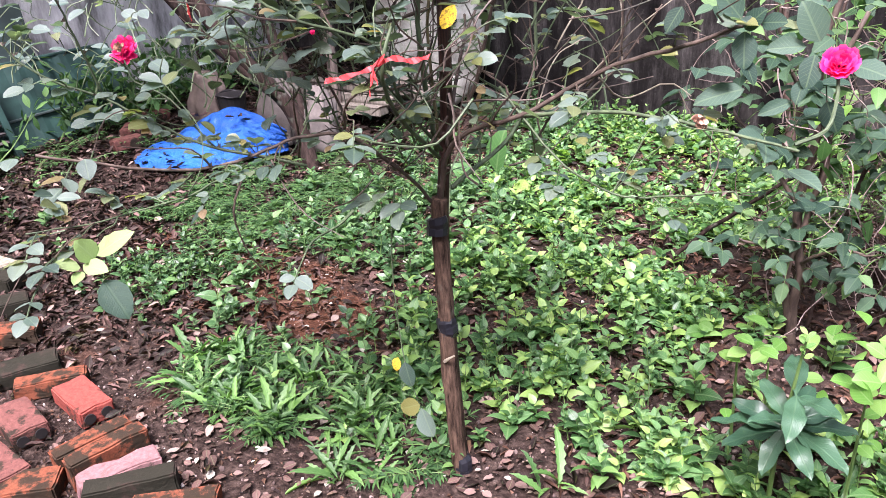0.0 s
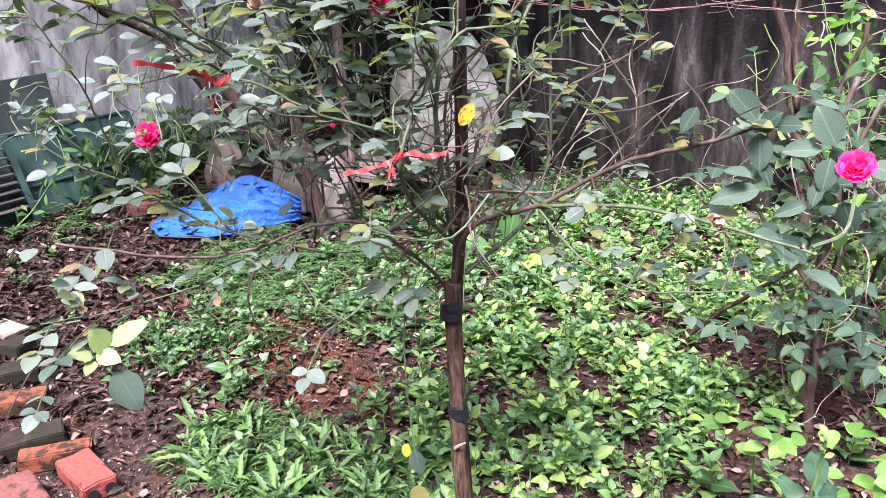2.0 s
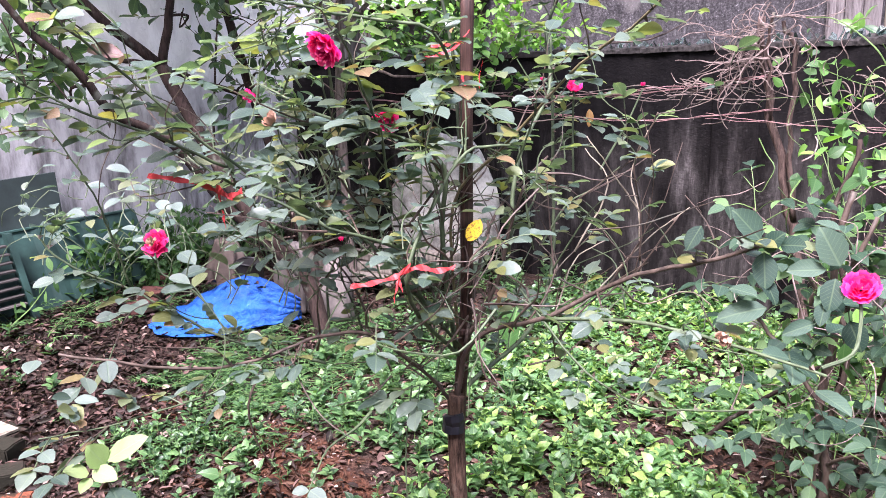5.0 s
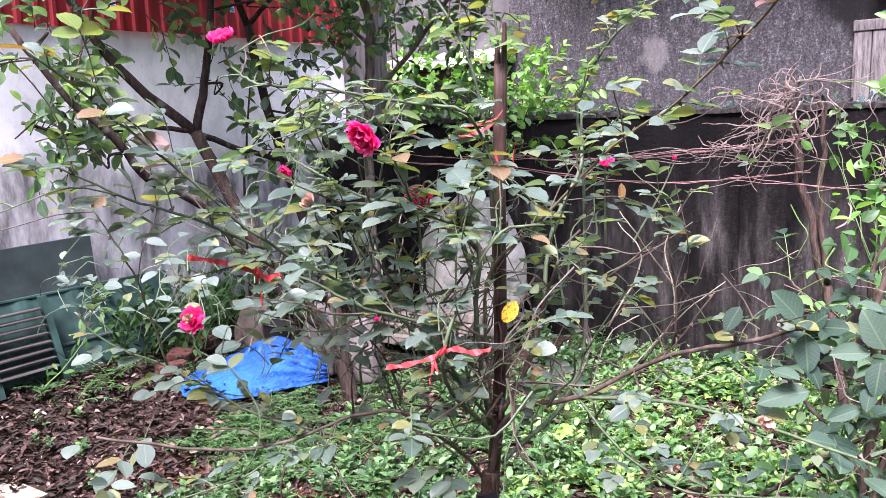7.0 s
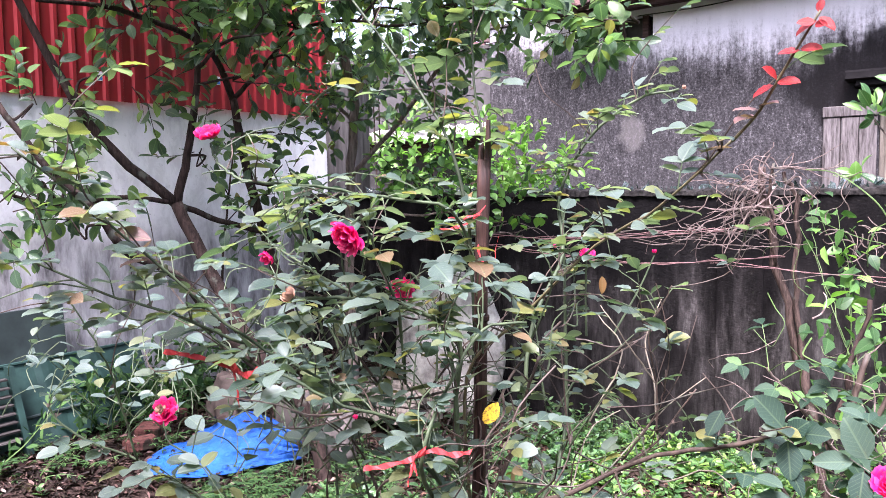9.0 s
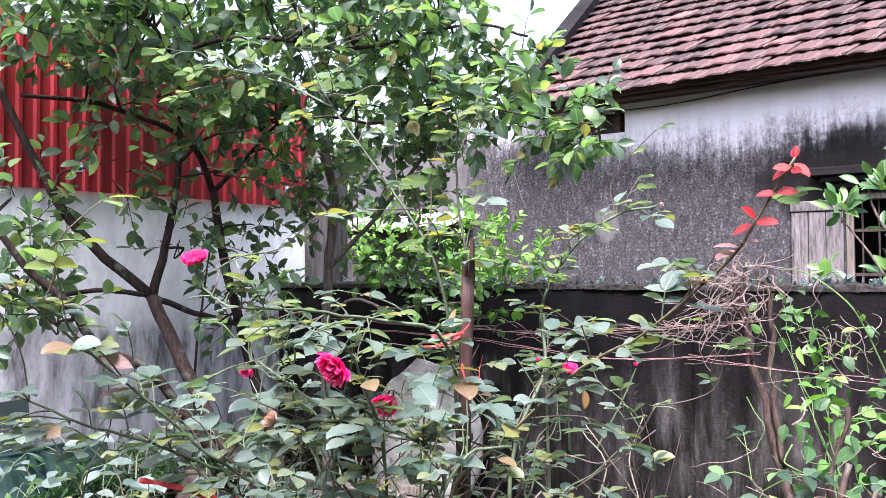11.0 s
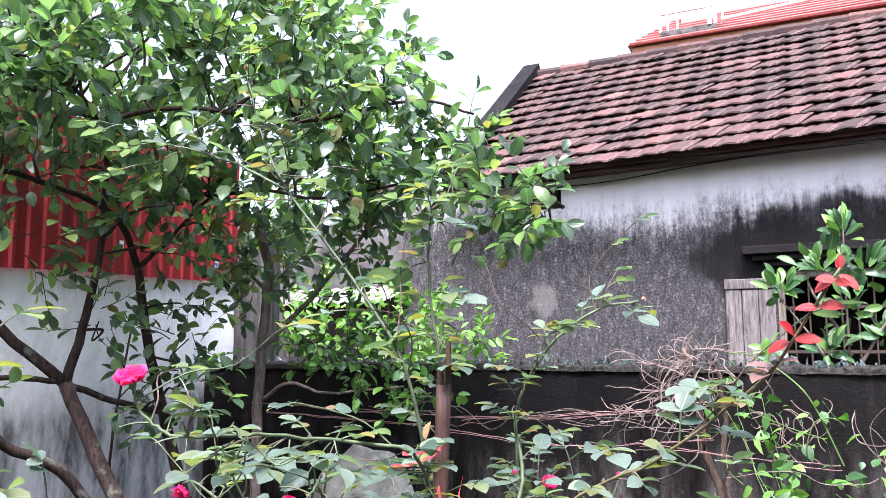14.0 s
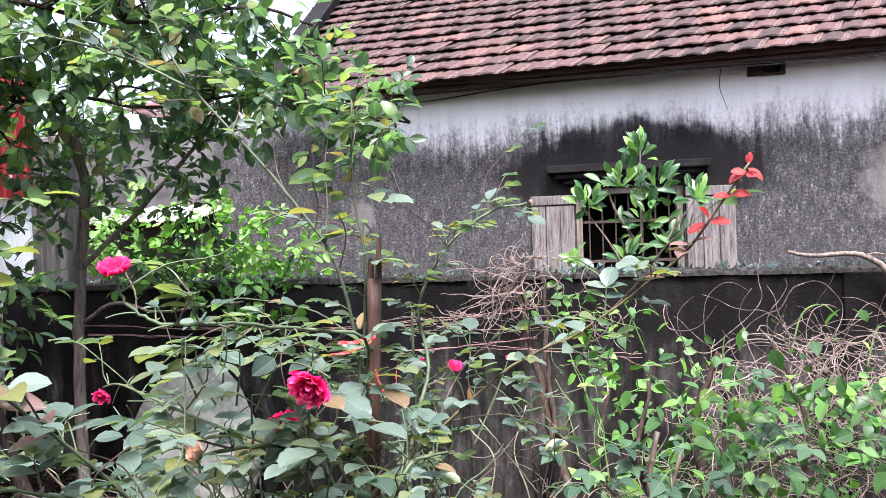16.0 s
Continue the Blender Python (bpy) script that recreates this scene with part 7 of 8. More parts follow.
for pts in ([(-0.10, 3.9, 1.2), (-0.20, 3.85, 1.45), (-0.28, 3.85, 1.56), (-0.42, 3.9, 1.66), (-0.55, 4.0, 1.68)], [(0.45, 3.4, 1.25), (0.5, 3.4, 1.42), (0.58, 3.4, 1.46), (0.64, 3.4, 1.41)], [(0.75, 3.4, 1.2), (0.8, 3.4, 1.36), (0.9, 3.4, 1.33)]):
    g.tube(pts, 0.004, 0.0025, 5, 5)
for k in range(4):
    a = rng.normal(0, 0.06, 3)
    g.tube([(-0.30 + a[0], 3.9 + a[1], 0.3), (-0.36 + a[0], 3.95 + a[1], 0.8), (-0.42 + a[1], 4.05, 1.2), (-0.52 + a[2], 4.18, 1.5)], 0.0026, 0.0014, 5, 5, 0.006)
part("green_stem_tangle", g, STEM_GREEN, thicket, kind="stuff")
lv = []
for c, s, n in (((0.15, 2.85, 1.0), (0.22, 0.15, 0.18), 80), ((0.6, 3.1, 1.05), (0.35, 0.15, 0.16), 110), ((1.2, 3.25, 0.95), (0.3, 0.15, 0.18), 80), ((0.0, 2.6, 0.55), (0.18, 0.15, 0.2), 60), ((0.6, 2.8, 0.5), (0.5, 0.2, 0.25), 110), ((-0.52, 4.2, 1.48), (0.05, 0.05, 0.10), 26), ((-0.38, 4.0, 1.25), (0.08, 0.06, 0.14), 40), ((-0.30, 3.6, 1.12), (0.10, 0.1, 0.12), 46), ((-0.2, 3.2, 1.12), (0.10, 0.12, 0.14), 60), ((-0.15, 3.0, 0.85), (0.12, 0.12, 0.15), 60), ((-0.2, 3.85, 1.42), (0.05, 0.05, 0.08), 10), ((0.1, 3.6, 1.08), (0.25, 0.2, 0.10), 50), ((0.10, 2.75, 1.16), (0.16, 0.1, 0.06), 26), ((0.55, 2.95, 1.10), (0.28, 0.14, 0.07), 70), ((1.05, 3.1, 1.02), (0.28, 0.14, 0.07), 60), ((0.45, 2.75, 0.95), (0.3, 0.12, 0.13), 70), ((1.0, 2.95, 0.9), (0.3, 0.12, 0.15), 80), ((-0.1, 2.45, 0.75), (0.12, 0.12, 0.2), 60), ((0.2, 2.35, 0.45), (0.2, 0.1, 0.2), 70)):
    for k in range(int(n * (0.75 if c[0] < -0.1 and c[1] > 2.9 else 0.95 if c[1] > 2.65 else 0.45))):
        p = np.asarray(c) + rng.normal(0, 1, 3) * s
        u = unit(rng.normal(0, 1, 3) + np.array([0, -0.4, 0]))
        lv.append(place(p, unit(u + np.array([0, 0, -0.25])), np.array([0, -0.25, 0.95]) + rng.normal(0, 0.5, 3), 0.03 + 0.065 * rng.random() ** 1.4))
leaves(thicket, lv, VINE_SHAPES, VINE_LEAF, 280)
# Lower leaves get a darker green: the thicket's shade is in their colour.
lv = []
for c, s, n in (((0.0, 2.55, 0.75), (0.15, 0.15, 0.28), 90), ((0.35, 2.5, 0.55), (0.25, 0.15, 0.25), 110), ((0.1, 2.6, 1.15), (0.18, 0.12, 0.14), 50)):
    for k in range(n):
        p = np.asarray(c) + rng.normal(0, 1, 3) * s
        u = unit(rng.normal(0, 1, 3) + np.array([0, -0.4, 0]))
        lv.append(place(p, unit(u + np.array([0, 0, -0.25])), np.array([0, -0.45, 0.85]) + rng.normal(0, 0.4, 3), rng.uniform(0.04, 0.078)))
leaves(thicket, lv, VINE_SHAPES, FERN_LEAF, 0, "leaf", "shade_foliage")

# ---------------------------------------------------------------- bramble under the creeper
BRAMBLE_LEAF = leaf_mat("bramble_leaf", [(0.0, (0.018, 0.042, 0.026)), (0.45, (0.040, 0.080, 0.048)), (0.85, (0.075, 0.135, 0.076)), (1.0, (0.14, 0.24, 0.08))], 0.52, 0.30, 0.08)
bramble = thing("bramble", (-0.19, 2.43, 0), "bramble with twisted brown stems and dull green toothed leaves", "bramble")
STEMS = [(0.017, [(-0.19, 2.43, -0.04), (-0.20, 2.44, 0.25), (-0.23, 2.46, 0.50), (-0.205, 2.48, 0.70), (-0.23, 2.50, 0.92), (-0.20, 2.52, 1.12)]),
         (0.013, [(-0.175, 2.44, -0.04), (-0.23, 2.42, 0.22), (-0.20, 2.44, 0.45), (-0.17, 2.45, 0.62), (-0.20, 2.48, 0.80), (-0.13, 2.50, 1.05)]),
         (0.016, [(0.07, 2.74, -0.04), (0.06, 2.72, 0.3), (0.09, 2.70, 0.6), (0.05, 2.70, 0.9), (0.10, 2.72, 1.15)]),
         (0.008, [(-0.22, 2.46, 0.45), (-0.34, 2.46, 0.62), (-0.46, 2.48, 0.74), (-0.56, 2.50, 0.80)]),
         (0.007, [(-0.21, 2.48, 0.72), (-0.30, 2.44, 0.88), (-0.40, 2.44, 1.00), (-0.46, 2.46, 1.06)]),
         (0.007, [(0.07, 2.70, 0.5), (-0.02, 2.58, 0.62), (-0.05, 2.46, 0.70), (0.02, 2.36, 0.74)]),
         (0.006, [(-0.20, 2.44, 0.28), (-0.12, 2.34, 0.38), (-0.02, 2.28, 0.42), (0.08, 2.26, 0.40)]),
         (0.006, [(-0.22, 2.45, 0.30), (-0.34, 2.38, 0.36), (-0.44, 2.36, 0.36)]),
         (0.007, [(0.07, 2.72, 0.25), (0.16, 2.60, 0.4), (0.26, 2.52, 0.48), (0.36, 2.5, 0.45)]),
         (0.007, [(0.06, 2.70, 0.85), (0.16, 2.62, 0.98), (0.26, 2.58, 1.06), (0.34, 2.55, 1.05)])]
lv, stalks = [], Geo()
for r, pts in STEMS:
    part("stem", Geo().tube(pts, r, r * 0.5, 8, 5, 0.003), CANE_BROWN, bramble, smooth=True)
    c = spline(pts, 6)
    for k in range(int(len(c) * (0.6 if r > 0.01 else 1.0))):
        i = rng.integers(2, len(c))
        if c[i][2] < 0.2:
            continue
        d = unit(rng.normal(0, 1, 3) * (1, 1, 0.4) + np.array([0, -0.45, 0.15]))
        L = rng.uniform(0.05, 0.15)
        q = c[i] + d * L + np.array([0, 0, 0.02])
        stalks.tube([c[i], (c[i] + q) / 2 + np.array([0, 0, 0.012]), q], 0.0018, 0.001, 4, 3)
        n = np.array([0, -0.3, 1.0]) + rng.normal(0, 0.3, 3)
        e = unit(d * (1, 1, 0.4) + np.array([0, 0, -0.25]))
        side = unit(np.cross(e, n))
        s = rng.uniform(0.040, 0.076)
        lv.append(place(q, e, n, s))
        for sg in (-1, 1):
            lv.append(place(q - d * 0.012, unit(e * 0.45 + sg * side), n + rng.normal(0, 0.2, 3), s * rng.uniform(0.7, 0.95)))
loops = Geo()
tangle(loops, (-0.1, 2.45, 0.75), (0.16, 0.10, 0.25), 34, 0.4, 0.0016, 0.16)
tangle(loops, (0.1, 2.6, 0.35), (0.25, 0.12, 0.18), 46, 0.4, 0.0018, 0.2)
part("stalk_tangle", stalks, STEM_GREEN, bramble, kind="stuff")
part("dry_tendril_tangle", loops, VINE_BARK, bramble, kind="stuff")
BRAMBLE_SHAPES = [leaf_shape(0.66, 8, 0.14, 0.22, 0.72, 0.9, 0.03, 0.05), leaf_shape(0.58, 8, 0.2, 0.12, 0.75, 0.9, 0.02, 0.05)]
leaves(bramble, lv, BRAMBLE_SHAPES, BRAMBLE_LEAF, 290)

# ---------------------------------------------------------------- stone, tarpaulin heap, leaning sheets
stone = thing("standing_stone", (-2.82, 4.45, 0.05), "rounded grey stone slab with lichen leaning against the wall", "stone")
bm = bmesh.new()
bmesh.ops.create_icosphere(bm, subdivisions=4, radius=1)
for v in bm.verts:
    n = 1 + 0.12 * noise.noise(v.co * 1.6) + 0.05 * noise.noise(v.co * 4) + 0.02 * noise.noise(v.co * 11)
    k = 1.0 if v.co.z > 0 else 0.86
    v.co = Vector((-2.83 + v.co.x * 0.45 * n * (1 - 0.1 * v.co.z), 4.5 + v.co.y * 0.14 * n + 0.03 * v.co.z, 0.52 + v.co.z * 0.54 * n * k))
part("slab", Geo().add([v.co for v in bm.verts], [[v.index for v in f.verts] for f in bm.faces]), STONE, stone, smooth=True)
bm.free()
# A black plug paints in the shade of the drill hole.
part("drill_hole", Geo().tube([(-2.575, 4.338, 0.66), (-2.575, 4.40, 0.66)], 0.030, 0.018, 8, 2), CABLE, stone)

tarp = thing("tarpaulin", (-3.45, 2.85, 0.15), "blue plastic tarpaulin draped over a heap of rubble", "tarpaulin")
N = 46
v = []
LOW = [(-3.42, 2.45, 0.13), (-3.33, 2.46, 0.13), (-3.20, 2.585, 0.12), (-3.095, 2.855, 0.12), (-2.97, 3.14, 0.12)]
HIGH = [(-3.49, 2.53, 0.16), (-3.52, 2.74, 0.21), (-3.42, 2.93, 0.305), (-3.20, 3.00, 0.385), (-2.94, 3.10, 0.27)]
low_, high_ = spline(LOW, 14), spline(HIGH, 14)


def along(c, a):
    k = a * (len(c) - 1)
    i = min(len(c) - 2, int(k))
    return c[i] * (1 - k + i) + c[i + 1] * (k - i)


for j in range(N):
    for i in range(N):
        a, b = i / (N - 1), j / (N - 1)
        q = along(low_, a) * (1 - b) + along(high_, a) * b
        bulge = 0.015 * math.sin(math.pi * b) * math.sin(math.pi * a) ** 0.5
        fold = 0.020 * noise.noise((a * 7, b * 2.5, 3.0)) + 0.010 * noise.noise((a * 14, b * 8, 1.0)) + 0.012 * abs(noise.noise((a * 5 + b * 3, b * 5 - a * 4, 7.0))) + 0.006 * abs(math.sin(a * 11 + b * 2)) * (1 - b)
        v.append((q[0] + 0.02 * noise.noise((b * 6, 0, a)), q[1] + 0.015 * noise.noise((a * 8, 1, b)), max(q[2] + bulge + fold, ground_z(q[0], q[1]) + 0.036)))
f = [(j * N + i, j * N + i + 1, (j + 1) * N + i + 1, (j + 1) * N + i) for j in range(N - 1) for i in range(N - 1)]
nV = len(v)
v2 = v + [(x, y, z - 0.004) for x, y, z in v]
rim = [j * N for j in range(N)] + [(N - 1) * N + i for i in range(1, N)] + [j * N + N - 1 for j in range(N - 2, -1, -1)] + list(range(N - 2, 0, -1))
sides_ = [(rim[i], rim[(i + 1) % len(rim)], rim[(i + 1) % len(rim)] + nV, rim[i] + nV) for i in range(len(rim))]
part("sheet", Geo().add(v2, f + [tuple(nV + k for k in q[::-1]) for q in f] + sides_), TARP, tarp, smooth=True)
leaf_on = [place((x, y, z), (rng.normal(), rng.normal(), 0), (0, 0, 1), 0.06) for x, y, z in [(-3.38, 2.86, 0.355), (-3.35, 2.87, 0.36), (-3.41, 2.85, 0.35), (-3.14, 2.93, 0.36), (-3.10, 2.95, 0.36), (-3.05, 2.96, 0.345)]]
leaves(tarp, leaf_on, DRY_SHAPES, DRY_LEAF, 9, "fallen_leaf")


heap = thing("rubble_heap", (-3.25, 2.85, 0.1), "heap of earth and rubble under the tarpaulin", "rubble")
bm = bmesh.new()
bmesh.ops.create_icosphere(bm, subdivisions=3, radius=1)
for q in bm.verts:
    k = 1 + 0.12 * noise.noise(q.co * 2.2)
    q.co = Vector((-3.27 + q.co.x * 0.17 * k, 2.92 + q.co.y * 0.09 * k, 0.06 + max(q.co.z, -0.2) * 0.19 * k))
part("rubble", Geo().add([q.co for q in bm.verts], [[q.index for q in f.verts] for f in bm.faces]), SOIL, heap, smooth=True)
bm.free()


def cloth(name, label, mat, cx, cy, cz, w, d, h, seed):
    t = thing(name, (cx, cy, cz), label, "sack")
    bm = bmesh.new()
    bmesh.ops.create_icosphere(bm, subdivisions=4, radius=1)
    for q in bm.verts:
        n = 1 + 0.30 * noise.noise(q.co * 1.4 + Vector((seed, 0, 0))) + 0.22 * abs(noise.noise(q.co * 3.2 + Vector((seed, 0, 0)))) - 0.16 * abs(noise.noise(Vector((q.co.x * 6, q.co.y * 6, q.co.z * 1.5)) + Vector((seed, 3, 0))))
        z = max(q.co.z, -0.55)
        q.co = Vector((cx + q.co.x * w * n * (1.15 - 0.35 * z), cy + q.co.y * d * n, cz + (z + 0.55) * h * n / 1.55))
    part("sacking", Geo().add([q.co for q in bm.verts], [[q.index for q in f.verts] for f in bm.faces]), mat, t, smooth=True)
    bm.free()


def draped(label, mat, x0, x1, y, z0, z1, depth, folds, seed):
    """A sheet hung over a heap: narrow and lumpy at its top, falling in deep folds that widen to the hem."""
    t = thing("sack", ((x0 + x1) / 2, y, z0), label, "sack")
    nu, nv, v = 44, 16, []
    for j in range(nv):
        b = j / (nv - 1)
        half = (x1 - x0) / 2 * (1.0 - 0.42 * b ** 1.3)
        for i in range(nu):
            a = 2 * math.pi * i / nu
            r = 1 + (0.20 - 0.10 * b) * math.sin(folds * a + 2.2 * noise.noise((a, b, seed))) + 0.14 * noise.noise((math.cos(a) * 2, math.sin(a) * 2, b * 3 + seed))
            x = (x0 + x1) / 2 + half * r * math.cos(a) * (1 - 0.3 * max(0, b - 0.85) / 0.15) + 0.03 * noise.noise((b * 3, seed, 0))
            v.append((x, y + depth * r * math.sin(a) * (1 - 0.35 * b), z0 + (z1 - z0) * b + 0.035 * noise.noise((math.cos(a) * 3, seed, math.sin(a) * 3))))
    f = [(j * nu + i, j * nu + (i + 1) % nu, (j + 1) * nu + (i + 1) % nu, (j + 1) * nu + i) for j in range(nv - 1) for i in range(nu)]
    part("sacking", Geo().add(v, f + [tuple((nv - 1) * nu + i for i in range(nu)), tuple(range(nu))[::-1]]), mat, t, smooth=True)


draped("brown crumpled sacking hung over timber", CLOTH_BROWN, -3.74, -3.42, 3.17, 0.16, 0.52, 0.09, 7, 1.0)
draped("pale cement sack, crumpled and torn", CLOTH_PALE, -3.27, -3.00, 3.26, 0.12, 0.53, 0.08, 6, 4.0)
cloth("sack", "pale grey plastic sack lying against the tree", CLOTH_PALE, -2.90, 3.36, 0.08, 0.09, 0.1, 0.34, 8.0)
bucket = thing("bucket", (-3.36, 3.14, 0.12), "dark dented bucket standing between the sacks", "bucket")
part("pail", Geo().tube([(-3.36, 3.14, 0.12), (-3.36, 3.14, 0.28), (-3.36, 3.14, 0.42)], 0.065, 0.085, 14, 2), CABLE, bucket)
part("rim", Geo().tube([(-3.36 + 0.086 * math.cos(a), 3.14 + 0.086 * math.sin(a), 0.42 + 0.006 * math.sin(3 * a)) for a in np.linspace(0, 6.283, 15)], 0.006, sides=6, fine=2), CABLE, bucket, "rolled rim")
plank_heap = thing("timber", (-3.1, 3.6, 0.2), "pile of weathered boards behind the heap", "timber")
for i in range(6):
    x = -3.5 + 0.05 * i
    part("board", Geo().box(x, x + 0.75, 3.75 + 0.06 * i, 3.84 + 0.06 * i, 0.18 + 0.055 * (i % 3), 0.23 + 0.055 * (i % 3), 0.004, 0.003), OLD_WOOD, plank_heap)

panel = thing("metal_panel", (-4.05, 2.3, 0.3), "faded green ribbed metal panel leaning on the side wall", "metal panel")
g = Geo()
n = 40
prof = [(0.0 if i % 8 < 6 else 0.008, 1.55 + i * 0.037) for i in range(n)]
v = []
for s in (0, 1):
    for a, b in prof:
        v.append((-3.98 - 0.20 * s + a, b, 0.20 + 0.50 * s))
v += [(x - 0.004, y, z) for x, y, z in v]
g.add(v, [(i, i + 1, n + i + 1, n + i) for i in range(n - 1)] + [(2 * n + i + 1, 2 * n + i, 3 * n + i, 3 * n + i + 1) for i in range(n - 1)])
part("sheet", g, GREEN_SHEET, panel)
part("top_edge", Geo().tube([(-4.178, 1.56, 0.705), (-4.178, 2.2, 0.705), (-4.178, 2.98, 0.70)], 0.009, sides=6, fine=3), GREEN_SHEET, panel, "folded upper edge of the sheet")
part("stiffener", Geo().tube([(-4.06, 1.60, 0.43), (-4.06, 2.2, 0.43), (-4.06, 2.95, 0.43)], 0.008, sides=6, fine=3), GREEN_SHEET_DARK, panel, "dark stiffening rib")
board = thing("board", (-4.18, 2.0, 0.5), "dark grey-green board standing behind the panel", "board")
g = Geo()
g.add([(-4.17, 1.2, 0.2), (-4.17, 2.55, 0.2), (-4.23, 2.55, 0.985), (-4.23, 1.2, 0.96), (-4.19, 1.2, 0.2), (-4.19, 2.55, 0.2), (-4.25, 2.55, 0.985), (-4.25, 1.2, 0.96)], [(0, 1, 2, 3), (4, 7, 6, 5), (0, 4, 5, 1), (1, 5, 6, 2), (2, 6, 7, 3), (3, 7, 4, 0)])
part("plate", g, GREEN_SHEET_DARK, board)
SLAT_WOOD = wood_mat("dark_slat_wood", (0.018, 0.016, 0.015), (0.085, 0.075, 0.070), (18, 1.2, 18))
louvre = thing("louvre_shutter", (-3.92, 1.95, 0.4), "dark slatted shutter leaning in a green frame", "shutter")
for i in range(8):
    z = 0.36 + i * 0.042
    part("slat", Geo().box(-3.965 - 0.016 * i, -3.925 - 0.016 * i, 1.45, 2.12, z, z + 0.012, 0.003, 0.001), SLAT_WOOD, louvre)
for y in (1.79, 2.13):
    g = Geo()
    g.add([(-3.95, y, 0.28), (-3.95, y + 0.035, 0.28), (-4.10, y + 0.035, 0.72), (-4.10, y, 0.72), (-3.91, y, 0.28), (-3.91, y + 0.035, 0.28), (-4.06, y + 0.035, 0.72), (-4.06, y, 0.72)], [(0, 1, 2, 3), (4, 7, 6, 5), (0, 4, 5, 1), (1, 5, 6, 2), (2, 6, 7, 3), (3, 7, 4, 0)])
    part("stile", g, GREEN_SHEET, louvre)


# ---------------------------------------------------------------- bricks along the path
def brick(label, mat, x, y, z, yaw, edge=False, length=0.22, tilt=0.0, holes=False, w=0.105, h=0.062):
    if edge:
        w, h = h, w
    t = thing("brick", (x, y, z), label, "brick", "loose bricks edging the path")
    t.rotation_euler = (radians(tilt), 0, radians(yaw))
    bm = bmesh.new()
    bmesh.ops.create_cube(bm, size=1)
    for q in bm.verts:
        q.co = Vector((q.co.x * length, q.co.y * w, (q.co.z + 0.5) * h))
    bmesh.ops.bevel(bm, geom=list(bm.edges), offset=0.005, segments=2, affect="EDGES")
    bmesh.ops.subdivide_edges(bm, edges=[e for e in bm.edges if e.calc_length() > 0.03], cuts=3, use_grid_fill=True)
    for q in bm.verts:
        q.co += Vector([(0.010 if mat == BRICK_PINK else 0.005) * noise.noise(q.co * 22 + Vector((x * 9, y * 7, k))) for k in range(3)])
    gg = Geo().add([q.co for q in bm.verts], [[q.index for q in f.verts] for f in bm.faces])
    bm.free()
    ORIGIN[t] = np.zeros(3)
    b = part("body", gg, mat, t)
    if holes:
        # Black discs on the end stand in for the shade inside the holes.
        for s in (-1, 1):
            part("hole", Geo().tube([(length / 2 - 0.004, s * 0.026, h / 2), (length / 2 + 0.005, s * 0.026, h / 2)], 0.017, 0.017, 14, 2), CABLE, b)


for label, mat, x, y, z, yaw, kw in (
        ("bright red hollow brick lying on damp soil", BRICK_RED, -2.05, 1.09, 0.0, -13, dict(holes=True)),
        ("grimy hollow brick with two round holes", BRICK_GRIME, -2.13, 0.93, 0.0, -15, dict(holes=True, length=0.2)),
        ("moss-darkened orange brick laid on edge", BRICK_MOSS, -1.81, 0.955, -0.02, 76, dict(edge=True)),
        ("moss-darkened orange brick laid on edge", BRICK_MOSS, -1.742, 0.95, -0.02, 76, dict(edge=True)),
        ("pale pink mortar-crusted brick", BRICK_PINK, -1.665, 0.925, -0.01, 62, dict(w=0.075)),
        ("black mossy brick laid on edge", BRICK_BLACK, -1.575, 0.895, -0.03, 48, dict(edge=True, length=0.23)),
        ("black mossy brick half sunk in soil", BRICK_MOSS, -1.43, 0.915, -0.05, 38, dict(edge=True)),
        ("orange brick with dark moss streaks", BRICK_MOSS, -2.24, 1.11, 0.0, 48, dict(w=0.07)),
        ("dark mossy brick sunk in soil", BRICK_BLACK, -2.41, 1.12, -0.005, 60, dict()),
        ("red brick with moss", BRICK_MOSS, -2.66, 1.22, 0.0, 45, dict()),
        ("dark brick half buried", BRICK_BLACK, -2.86, 1.31, -0.01, 60, dict()),
        ("worn red brick on bare soil", BRICK_GRIME, -1.99, 0.77, 0.0, -8, dict(length=0.2)),
        ("worn red brick with moss", BRICK_MOSS, -1.86, 0.75, 0.0, 40, dict()),
        ("dark broken brick half buried", BRICK_BLACK, -3.0, 1.42, 0.0, 20, dict(length=0.15)),
        ("broken brick on leaf litter", BRICK_GRIME, -3.72, 2.72, 0.02, 30, dict(length=0.14, tilt=8)),
        ("broken brick on leaf litter", BRICK_GRIME, -3.62, 2.58, 0.01, 70, dict(length=0.16, tilt=-6)),
        ("grimy broken brick beside the tarpaulin", BRICK_GRIME, -3.83, 2.95, 0.02, 15, dict(length=0.15))):
    brick(label, mat, x, y, z + ground_z(x, y), yaw, **kw)
block = thing("concrete_block", (-3.15, 1.5, 0.02), "dark sunken block with a pale plank on it", "block")
part("body", Geo().box(-3.45, -3.02, 1.40, 1.56, 0.0, 0.12, 0.008, 0.003), BRICK_BLACK, block)
part("plank", Geo().box(-3.46, -3.03, 1.41, 1.52, 0.121, 0.137, 0.003, 0.002), CANE_DRY, block)

